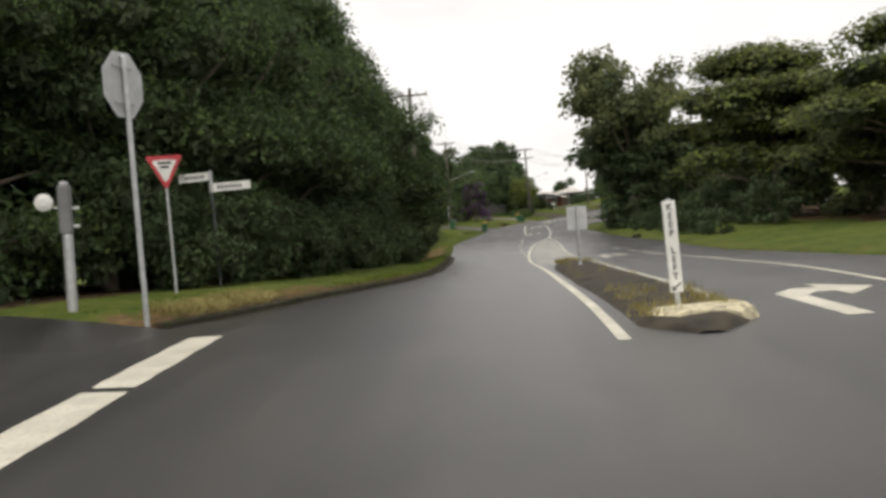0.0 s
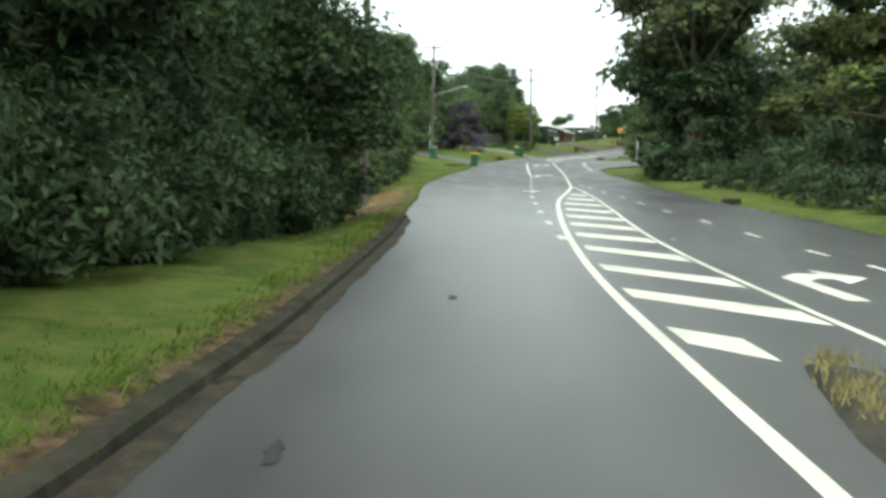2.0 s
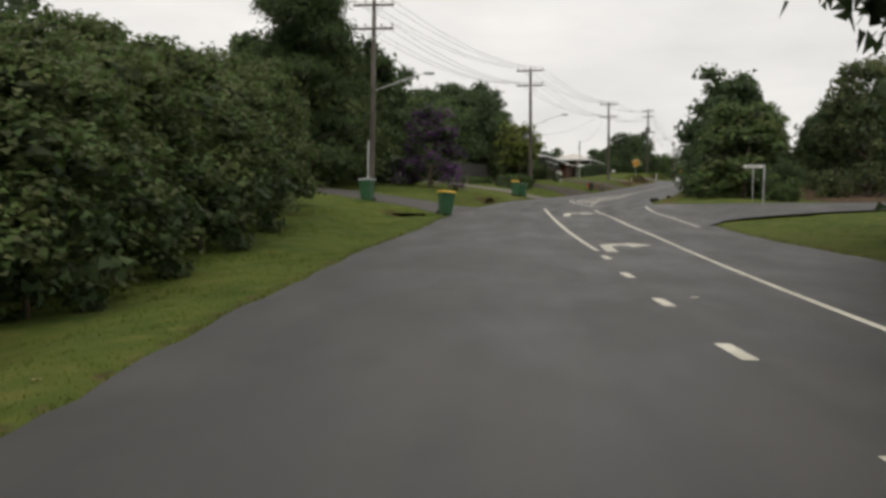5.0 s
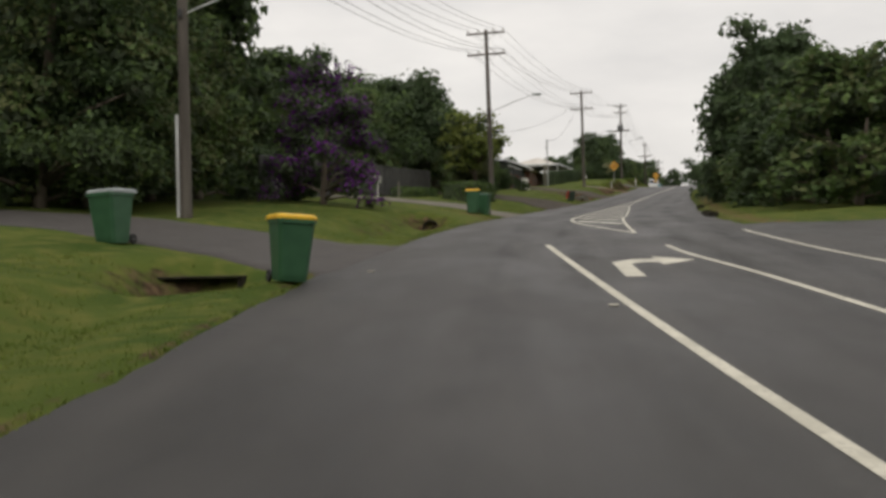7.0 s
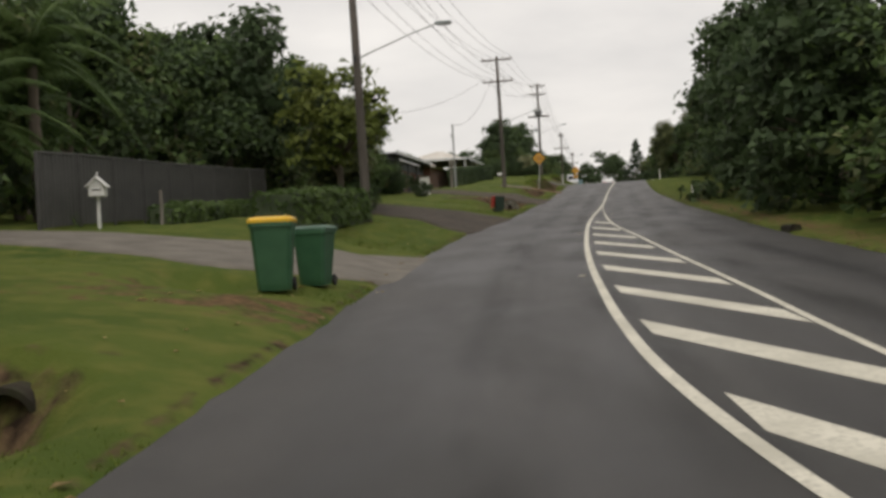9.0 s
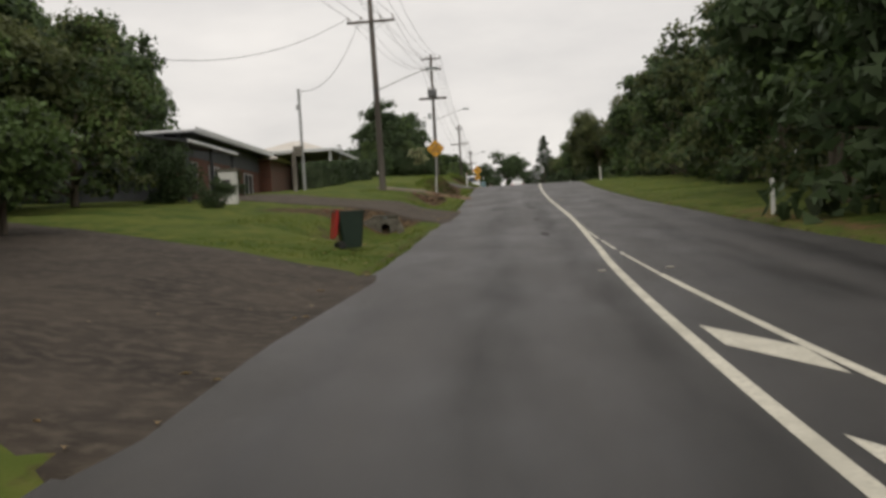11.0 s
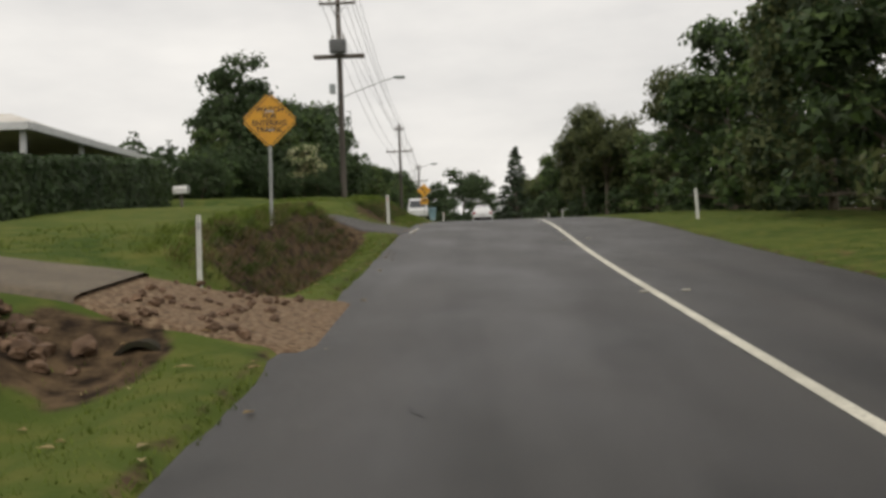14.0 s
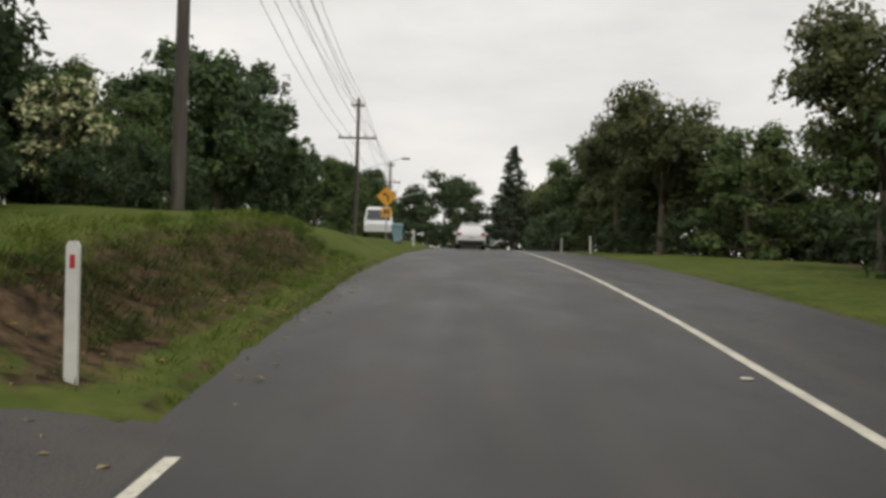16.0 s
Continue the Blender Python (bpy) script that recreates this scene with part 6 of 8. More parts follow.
P_1 = utility_pole(67.0, -4.3, 11.2, [(10.7, 2.3)], r=0.165, label="tall weathered timber power pole on the litter-strewn verge")
P_2 = utility_pole(127.8, -9.05, 10.5, [(10.2, 2.3), (8.9, 2.3)], lamp=(5.5, 2.9), conduit=True, label="tall timber power pole with a street lamp and white conduit")
P_3 = utility_pole(166.0, -5.9, 11.0, [(10.75, 2.5), (9.4, 2.5)], lamp=(5.7, 2.9), lean=(0, -1.0), label="tall timber power pole with two crossarms and a street lamp")
P_4 = utility_pole(212.2, -5.75, 10.4, [(10.1, 2.4), (8.4, 2.4)], lamp=(5.0, 2.6), lean=(0, -0.8), label="tall timber power pole with two crossarms and a street lamp")
P_5 = utility_pole(257.9, -6.7, 11.4, [(11.0, 1.9), (10.0, 1.9)], lamp=(5.2, 2.8), transformer=7.3, boxes=5.4, label="tall timber power pole carrying a transformer and a street lamp")
P_6 = utility_pole(301.0, -7.6, 9.0, [(8.5, 0.9), (6.4, 2.5)], lamp=(4.2, 2.9), r=0.15, label="distant timber power pole with crossarms and a street lamp")
P_7 = utility_pole(345.0, -8.4, 8.6, [(8.2, 0.8), (6.4, 2.3)], lamp=(4.4, 2.9), r=0.15, label="distant timber power pole with crossarms and a street lamp")
P_8 = utility_pole(392.0, -8.4, 8.6, [(8.2, 0.8), (6.4, 2.3)], r=0.15, label="distant timber power pole with crossarms")


def wire(a, b, sag, r=0.013, label="thin overhead power line"):
    bm = bmesh.new()
    n = 14
    tube(bm, [a.lerp(b, k / n) - Vector((0, 0, sag * 4 * (k / n) * (1 - k / n))) for k in range(n + 1)], r, 4, cap=False)
    return tagged(part("power_line", bm, M_WIRE), label, "power line", "overhead lines")


for A_, B_ in ((P_2, P_3), (P_3, P_4), (P_4, P_5), (P_5, P_6), (P_6, P_7), (P_7, P_8)):
    for k in range(8):
        wire(A_[k], B_[k], 0.75 + 0.05 * k)
for k in range(4):
    wire(P_1[k], P_2[k], 1.0)


def private_pole(s, d, h):
    t_ = thing("service_pole", stand(s, d, 0, 0, (0, -0.5)), "slim grey steel service pole", "power pole")
    bm = bmesh.new()
    tube(bm, [(0, 0, -0.4), (0, 0, h)], 0.075, 12)
    part("pole", bm, M_GALV, t_)
    bm = bmesh.new()
    lathe(bm, [(0.085, 0), (0.085, 0.06), (0.03, 0.1)], 12, pose(0, 0, h))
    part("cap", bm, M_GALV, t_)
    bm = bmesh.new()
    box(bm, -0.17, -0.06, h - 0.95, -0.06, 0.06, h - 0.7, 0.02)
    part("bracket", bm, M_GALV, t_)
    bm = bmesh.new()
    box(bm, -0.42, -0.2, h - 3.25, 0.02, -0.07, h - 2.75, 0.02)
    part("meter_box", bm, M_CONCRETE, t_, "pale weathered meter box")
    bm = bmesh.new()
    tube(bm, [(0.05, -0.05, h - 0.2), (0.12, -0.1, h - 0.3), (0.14, -0.1, h - 0.15)], 0.02, 6)
    part("hook", bm, M_GALV, t_)
    bpy.context.view_layer.update()
    return t_.matrix_world @ Vector((0, 0, h))


pv = private_pole(211.8, -9.6, 5.0)
wire(P_4[5], pv, 1.1, label="slack service cable to a house")
wire(P_4[4], spot(196, -16, 6.2), 1.6, label="slack service cable to a house")
# ---------------------------------------------------------------- bins, boxes and fences
def wheelie_bin(s, d, turn, lid, body, label, k=1.0, open_lid=False, up=0.0, lean=(0, 0)):
    """Wheels at the back (+y), lid hinge at the back."""
    t_ = thing("wheelie_bin", stand(s, d, turn, up, lean) @ Matrix.Scale(k, 4), label, "wheelie bin", "wheelie bins")
    bm = bmesh.new()
    rings = []
    for z, w, y0, y1 in ((0.03, 0.43, -0.25, 0.20), (0.12, 0.45, -0.27, 0.23), (0.80, 0.55, -0.33, 0.33), (0.90, 0.565, -0.34, 0.345), (0.905, 0.60, -0.36, 0.36), (0.965, 0.60, -0.36, 0.36),
                         (0.965, 0.54, -0.33, 0.32), (0.4, 0.46, -0.27, 0.25)):
        c = 0.05
        rings.append([bm.verts.new(p) for p in ((-w / 2 + c, y0, z), (w / 2 - c, y0, z), (w / 2, y0 + c, z), (w / 2, y1 - c, z), (w / 2 - c, y1, z), (-w / 2 + c, y1, z), (-w / 2, y1 - c, z), (-w / 2, y0 + c, z))])
    for a, b in zip(rings, rings[1:]):
        for i in range(8):
            bm.faces.new((a[i], a[(i + 1) % 8], b[(i + 1) % 8], b[i]))
    bm.faces.new(list(reversed(rings[0])))
    bm.faces.new(rings[-1])
    part("body", bm, body, t_)
    bm = bmesh.new()
    lr = []
    for z, w, y0, y1 in ((0.0, 0.62, -0.70, 0.03), (0.045, 0.62, -0.70, 0.03), (0.075, 0.56, -0.64, 0.0), (0.085, 0.40, -0.5, -0.1)):
        lr.append([bm.verts.new((x, y, z - 0.03 * ((y + 0.35) / 0.37) ** 2 * 0.4)) for x, y in ((-w / 2, y0 + 0.04), (-w / 2 + 0.06, y0), (w / 2 - 0.06, y0), (w / 2, y0 + 0.04), (w / 2, y1), (-w / 2, y1))])
    for a, b in zip(lr, lr[1:]):
        for i in range(6):
            bm.faces.new((a[i], a[(i + 1) % 6], b[(i + 1) % 6], b[i]))
    bm.faces.new(list(reversed(lr[0])))
    bm.faces.new(lr[-1])
    ld = part("lid", bm, lid, t_)
    ld.matrix_local = pose(0, 0.36, 0.97, -262 if open_lid else 0)
    bm = bmesh.new()
    tube(bm, [(-0.24, 0.34, 0.93), (-0.24, 0.42, 0.95), (0.24, 0.42, 0.95), (0.24, 0.34, 0.93)], 0.016, 8)
    part("handle", bm, body, t_)
    bm = bmesh.new()
    tube(bm, [(-0.27, 0.27, 0.1), (0.27, 0.27, 0.1)], 0.014, 8)
    part("axle", bm, M_GALV, t_)
    for sx in (-1, 1):
        bm = bmesh.new()
        lathe(bm, [(0.03, -0.025), (0.09, -0.025), (0.1, -0.012), (0.1, 0.012), (0.09, 0.025), (0.03, 0.025)], 16, pose(sx * 0.245, 0.27, 0.1, 0, 90))
        part("wheel", bm, M_RUBBER, t_)
    return t_


wheelie_bin(116.0, -3.22, 28, M_LIDYELLOW, M_GREENBIN, "green wheelie bin with a yellow lid at the road's edge", lean=(0, 4))
wheelie_bin(119.2, -7.3, -15, M_LIDGREY, M_GREENBIN, "green wheelie bin with a pale grey lid on the lawn", lean=(0, -3))
wheelie_bin(145.0, -3.25, 8, M_LIDYELLOW, M_GREENBIN, "green wheelie bin with a yellow lid beside a driveway", 1.02)
wheelie_bin(146.35, -2.95, -6, M_LIDGREEN, M_GREENBIN, "smaller green wheelie bin with a faded green lid", 0.9)
wheelie_bin(182.0, -3.0, 110, M_LIDRED, M_DARKBIN, "dark green wheelie bin with its red lid hanging open", 0.80, True)


def mailbox(s, d):
    t_ = thing("mailbox", stand(s, d, 12, 0.12) @ Matrix.Scale(0.85, 4), "white wooden mailbox shaped like a little house", "mailbox")
    bm = bmesh.new()
    box(bm, -0.045, -0.045, -0.4, 0.045, 0.045, 0.72, 0.01)
    part("post", bm, M_WHITE, t_)
    bm = bmesh.new()
    box(bm, -0.22, -0.2, 0.72, 0.22, 0.2, 1.0, 0.01)
    part("box", bm, M_WHITE, t_)
    bm = bmesh.new()
    plate(bm, [(-0.3, 0.98), (0, 1.28), (0.3, 0.98), (0.26, 0.98), (0, 1.23), (-0.26, 0.98)], -0.27, 0.27)
    part("roof", bm, M_WHITE, t_)
    bm = bmesh.new()
    plate(bm, [(-0.24, 1.0), (0, 1.22), (0.24, 1.0)], -0.2, 0.2)
    part("gable", bm, M_WHITE, t_)
    bm = bmesh.new()
    box(bm, -0.02, -0.02, 1.24, 0.02, 0.02, 1.42, 0.008)
    part("finial", bm, M_WHITE, t_)
    bm = bmesh.new()
    box(bm, -0.13, -0.207, 0.88, 0.13, -0.2, 0.92)
    part("slot", bm, M_BLACK, t_)


mailbox(154.2, -9.95)


def round_mailbox(s, d):
    t_ = thing("mailbox", stand(s, d, 80), "small white metal mailbox on a post", "mailbox")
    bm = bmesh.new()
    box(bm, -0.04, -0.04, -0.2, 0.04, 0.04, 0.62, 0.008)
    part("post", bm, M_TIMBER, t_)
    bm = bmesh.new()
    plate(bm, [(-0.13, 0.62), (0.13, 0.62), (0.13, 0.78), (0.08, 0.86), (-0.08, 0.86), (-0.13, 0.78)], -0.24, 0.24)
    part("box", bm, M_WHITE, t_)
    bm = bmesh.new()
    plate(bm, [(-0.12, 0.63), (0.12, 0.63), (0.12, 0.78), (0.07, 0.85), (-0.07, 0.85), (-0.12, 0.78)], -0.25, -0.242)
    part("flap", bm, M_GALV, t_)


round_mailbox(238.0, -9.2)


def stake(s, d, h, label, lean=(0, 0), r=0.05, group=""):
    bm = bmesh.new()
    tube(bm, [(0, 0, -0.3), (0.01, 0, h * 0.5), (0, 0.01, h)], [r, r * 0.95, r * 0.85], 7)
    t_ = thing("timber_post", stand(s, d, 20, 0, lean), label, "post", group)
    part("post", bm, M_TIMBER, t_)
    return t_


stake(157.0, -9.55, 0.9, "weathered timber stake beside a garden fence")
for s, d, h, ln in ((59.4, -4.35, 0.6, 3), (62.0, -4.5, 0.75, -2), (67.0, -5.3, 0.8, 2), (70.2, -5.6, 0.85, -1), (74, -5.9, 0.85, 1)):
    stake(s, d, h, "old grey timber fence post beside the paddock", (ln, ln), 0.06, "paddock fence posts")
for a, b in (((59.4, -4.35, 0.45), (62.0, -4.5, 0.6)), ((62.0, -4.5, 0.6), (67, -5.3, 0.6)), ((67, -5.3, 0.6), (70.2, -5.6, 0.65)), ((70.2, -5.6, 0.65), (74, -5.9, 0.65))):
    wire(spot(a[0], a[1], a[2]), spot(b[0], b[1], b[2]), 0.05, 0.004, "thin rusty wire of the paddock fence")
stake(100.4, 11.6, 0.95, "short grey post on the grass beside the trees", (0, 0), 0.05)
stake(208.8, -9.45, 1.9, "stout dark timber gate post by a driveway", (0, 0), 0.11)


def panel_fence(a, b, h, label, material=None, step=2.4, bottom=0.03):
    """A corrugated steel fence between two points of (station, d): posts, rails and sheets."""
    t_ = thing("fence", Matrix.Identity(4), label, "fence")
    n = max(1, round(math.dist(a, b) / step))
    mat_ = material or M_FENCE
    pts = [spot(a[0] + (b[0] - a[0]) * k / n, a[1] + (b[1] - a[1]) * k / n) for k in range(n + 1)]
    for p in pts:
        bm = bmesh.new()
        box(bm, -0.035, -0.035, -0.3, 0.035, 0.035, h + 0.02, 0.006)
        part("post", bm, mat_, t_).matrix_world = Matrix.Translation(p)
    for p, q in zip(pts, pts[1:]):
        v = q - p
        L_ = math.hypot(v.x, v.y)
        bm = bmesh.new()
        m_ = 40
        cols = []
        for k in range(m_ + 1):
            x = 0.035 + (L_ - 0.07) * k / m_
            y = (0.0, 0.022, 0.022, 0.0)[k % 4]
            z = v.z * x / L_
            cols.append((bm.verts.new((x, y, z + bottom)), bm.verts.new((x, y, z + h)), bm.verts.new((x, y + 0.006, z + h)), bm.verts.new((x, y + 0.006, z + bottom))))
        for c, e in zip(cols, cols[1:]):
            bm.faces.new((c[0], e[0], e[1], c[1]))
            bm.faces.new((c[1], e[1], e[2], c[2]))
            bm.faces.new((c[2], e[2], e[3], c[3]))
        m = Matrix.Translation(p) @ Matrix.Rotation(math.atan2(v.y, v.x), 4, "Z")
        part("panel", bm, mat_, t_).matrix_world = m
        bm = bmesh.new()
        tube(bm, [(0, 0.01, h), (L_, 0.01, h + v.z)], 0.03, 6)
        part("rail", bm, mat_, t_).matrix_world = m
    return t_


panel_fence((152.6, -10.6), (173, -12.0), 1.75, "dark grey corrugated steel garden fence")
panel_fence((139.5, -10.9), (150.0, -11.3), 1.75, "dark grey corrugated steel garden fence near the purple shrub")


def white_fence(a, b, label):
    """A white boarded fence whose top sweeps up to a capped end post."""
    t_ = thing("white_fence", Matrix.Identity(4), label, "fence")
    p, q = spot(*a), spot(*b)
    v = q - p
    L_ = math.hypot(v.x, v.y)
    m = Matrix.Translation(p) @ Matrix.Rotation(math.atan2(v.y, v.x), 4, "Z")
    n = int(L_ / 0.15)
    for k in range(n):
        x0, x1 = 0.09 + k * (L_ - 0.09) / n, 0.09 + (k + 0.94) * (L_ - 0.09) / n
        z = v.z * x0 / L_
        tops = [z + 1.2 + 0.42 * max(0.0, 1 - x / 1.7) ** 1.6 for x in (x0, x1)]
        bm = bmesh.new()
        plate(bm, [(x0, z + 0.04), (x1, z + 0.04), (x1, tops[1]), (x0, tops[0])], -0.012, 0.012)
        part("board", bm, M_WHITE, t_).matrix_world = m
    for z0 in (0.25, 1.0):
        bm = bmesh.new()
        tube(bm, [(0.05, 0.04, z0), (L_, 0.04, z0 + v.z)], 0.03, 6)
        part("rail", bm, M_WHITE, t_).matrix_world = m
    bm = bmesh.new()
    box(bm, -0.09, -0.09, -0.2, 0.09, 0.09, 1.68, 0.01)
    post = part("end_post", bm, M_WHITE, t_)
    post.matrix_world = m
    bm = bmesh.new()
    vs = [bm.verts.new(c) for c in ((-0.11, -0.11, 1.68), (0.11, -0.11, 1.68), (0.11, 0.11, 1.68), (-0.11, 0.11, 1.68), (0, 0, 1.8))]
    for f_ in ((0, 1, 4), (1, 2, 4), (2, 3, 4), (3, 0, 4), (3, 2, 1, 0)):
        bm.faces.new([vs[k] for k in f_])
    cap = part("cap", bm, M_WHITE, post)
    cap.matrix_world = m


white_fence((123.6, -12.5), (116.6, -11.2), "white boarded fence with a capped end post beside the driveway")


def picket_gate(s, d):
    t_ = thing("picket_gate", stand(s, d, 8), "small white picket gate beneath the purple shrub", "gate")
    for k in range(6):
        bm = bmesh.new()
        x = -0.4 + 0.16 * k
        plate(bm, [(x - 0.035, 0.05), (x + 0.035, 0.05), (x + 0.035, 0.92), (x, 1.0), (x - 0.035, 0.92)], -0.01, 0.01)
        part("picket", bm, M_WHITE, t_)
    for z in (0.25, 0.75):
        bm = bmesh.new()
        box(bm, -0.46, 0.011, z - 0.03, 0.46, 0.035, z + 0.03)
        part("rail", bm, M_WHITE, t_)


picket_gate(141.5, -10.5)


def hedge(a, b, width, h, label, leaf, seed, size=0.09, per=420):
    """A clipped hedge between two points of (station, d)."""
    rng = np.random.default_rng(seed)
    p, q = spot(*a), spot(*b)
    v = q - p
    L_ = math.hypot(v.x, v.y)
    n = int(L_ * per * (width + 2 * h) / 3)
    face = rng.random(n) * (width + 2 * h)
    x = rng.random(n) * L_
    yy = np.where(face < width, face - width / 2, np.where(face < width + h, -width / 2, width / 2))
    zz = np.where(face < width, h, np.where(face < width + h, face - width, face - width - h))
    ends = rng.random(n) < 0.9 * (width * h) / (L_ * (width + 2 * h))
    x = np.where(ends, np.where(rng.random(n) < 0.5, 0.0, L_) + rng.normal(scale=0.05, size=n), x)
    yy, zz = np.where(ends, (rng.random(n) - 0.5) * width, yy), np.where(ends, rng.random(n) * h, zz)
    wob = 0.07 * np.sin(x * 2.1) * np.cos(zz * 3 + x)
    pos = np.stack([x, yy * (1 + wob / width) + rng.normal(scale=0.045, size=n), zz + wob * (zz / h) + rng.normal(scale=0.045, size=n) + v.z * x / L_], 1)
    nr = np.stack([rng.normal(scale=0.5, size=n), np.sign(yy) * (np.abs(yy) > width / 2 - 0.01) + rng.normal(scale=0.4, size=n), (zz > h - 0.05) + 0.3 + rng.normal(scale=0.4, size=n)], 1)
    nr /= np.linalg.norm(nr, axis=1)[:, None]
    u = np.cross(nr, rng.normal(size=(n, 3)))
    u /= np.linalg.norm(u, axis=1)[:, None]
    w = np.cross(nr, u)
    sz = size * (0.6 + 0.8 * rng.random(n))[:, None]
    quad = np.stack([pos - u * sz, pos - w * sz * 0.55, pos + u * sz, pos + w * sz * 0.55], 1).reshape(-1, 3)
    t_ = thing("hedge", Matrix.Translation(p) @ Matrix.Rotation(math.atan2(v.y, v.x), 4, "Z"), label, "hedge")
    ob = new("foliage", mesh_of("foliage", list(map(tuple, quad)), [tuple(r) for r in np.arange(4 * n).reshape(-1, 4).tolist()], leaf))
    ob.parent = t_
    # filler block behind the leaves, coloured dark for the hedge's inner shade
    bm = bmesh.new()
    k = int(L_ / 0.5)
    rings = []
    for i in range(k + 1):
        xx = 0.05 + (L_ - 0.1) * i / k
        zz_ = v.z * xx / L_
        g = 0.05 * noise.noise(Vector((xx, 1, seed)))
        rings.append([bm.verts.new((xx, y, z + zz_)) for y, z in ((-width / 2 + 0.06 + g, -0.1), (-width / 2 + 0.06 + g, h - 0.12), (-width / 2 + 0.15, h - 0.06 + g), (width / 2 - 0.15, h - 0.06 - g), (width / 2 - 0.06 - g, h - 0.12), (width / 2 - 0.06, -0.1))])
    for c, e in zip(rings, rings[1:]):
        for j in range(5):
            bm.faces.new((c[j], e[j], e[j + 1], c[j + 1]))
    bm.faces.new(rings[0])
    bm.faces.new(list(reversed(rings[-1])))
    part("shade_block", bm, M_CORE, t_)
    return t_


hedge((157.0, -6.4), (166.0, -6.4), 1.3, 1.0, "low clipped bright green hedge beside the driveway", M_LEAF_MID, 5)
hedge((222.5, -11.3), (240, -10.9), 1.5, 1.55, "tall clipped dark green hedge in front of a house", M_LEAF_DARK, 6)
hedge((157.5, -9.8), (170, -11.0), 0.7, 0.45, "strappy green border plants along the fence", M_LEAF_MID, 9)
for s, d, k in ((193.4, -8.9, 0.42), (205, -11.6, 0.5), (244, -10.2, 0.7), (246, -10.6, 0.8), (172, -7.6, 0.6), (169.5, -7.6, 0.5)):
    plant("bush_dark", s, d, k, 100 * s)


def palm(s, d, h, label, size=1.4, turn=30):
    """A palm: a ringed trunk and arching fronds of narrow leaflets."""
    t_ = thing("palm_tree", stand(s, d, turn) @ Matrix.Scale(size, 4), label, "palm", "garden palms")
    bm = bmesh.new()
    tube(bm, [(0.02 * (k % 2), 0, -0.3 + (h + 0.3) * k / 16) for k in range(17)], [0.15 - 0.003 * k + 0.012 * (k % 2) for k in range(17)], 9)
    part("trunk", bm, M_BARK, t_)
    rng = np.random.default_rng(4)
    for i in range(24):
        an, up, L_ = i * 2.399, 1.25 - 0.055 * i + 0.1 * rng.random(), 1.7 + 0.035 * i + 0.3 * rng.random()
        tv, tf = [], []
        n = 40
        for k in range(n):
            u = k / (n - 1)
            r, z = L_ * u ** (1.0 + 0.55 * max(0.0, up)), h + up * 3.5 * u - 2.6 * u * u
            x, y = r * math.cos(an), r * math.sin(an)
            w = 0.05 + 0.36 * math.sin(math.pi * min(1, 0.12 + 0.83 * u))
            for sgn in (-1, 1):
                b = len(tv)
                ex, ey = x - math.sin(an) * sgn * w + math.cos(an) * 0.22, y + math.cos(an) * sgn * w + math.sin(an) * 0.22
                tv += [(x - math.cos(an) * 0.03, y - math.sin(an) * 0.03, z), (x + math.cos(an) * 0.03, y + math.sin(an) * 0.03, z), (ex, ey, z - 0.16 - 0.3 * w * rng.random())]
                tf.append((b, b + 1, b + 2))
        ob = new("frond", mesh_of("frond", tv, tf, M_LEAF_MID))
        ob.parent = t_


palm(157.4, -13.2, 3.7, "tall garden palm with arching olive green fronds behind the fence", 1.2)
palm(154.6, -13.3, 2.0, "low bushy garden palm with drooping green fronds behind the fence", 1.1, 75)
palm(158.8, -14.6, 2.4, "low bushy garden palm with drooping green fronds behind the fence", 1.1, 140)

# ---------------------------------------------------------------- culverts
def rock(parent_m, r, seed, group="rocks by the culvert"):
    rng = random.Random(seed)
    bm = bmesh.new()
    bmesh.ops.create_icosphere(bm, subdivisions=2, radius=r)
    for v in bm.verts:
        v.co *= 1 + 0.75 * noise.noise(v.co * (1.6 / r) + Vector((seed * 7.3, 0, 0)))
        v.co.z *= 0.62
    ob = part("rock", bm, M_ROCK)
    ob.matrix_world = parent_m @ pose(0, 0, 0, rng.uniform(-25, 25), rng.uniform(-25, 25), rng.uniform(0, 360))
    return tagged(ob, "rough brown rock beside the culvert", "rock", group)


def pipe_end(s, d, r, parent, z, length=1.6):
    """A concrete pipe lying along the road, open towards the start."""
    bm = bmesh.new()
    n = 20
    ring = lambda rr, y: [bm.verts.new((rr * math.cos(2 * math.pi * k / n), y, rr * math.sin(2 * math.pi * k / n))) for k in range(n)]
    a, b, c, e = ring(r * 1.22, length), ring(r * 1.22, 0), ring(r, 0), ring(r, length)
    for p, q in ((a, b), (b, c), (c, e)):
        for k in range(n):
            bm.faces.new((p[k], p[(k + 1) % n], q[(k + 1) % n], q[k]))
    bm.faces.new(e)
    bmesh.ops.recalc_face_normals(bm, faces=list(bm.faces))
    ob = part("pipe", bm, M_CONCRETE if r > 0.24 and length > 1.7 else M_KERB, parent)
    ob.matrix_local = pose(0, 0, z)
    return ob


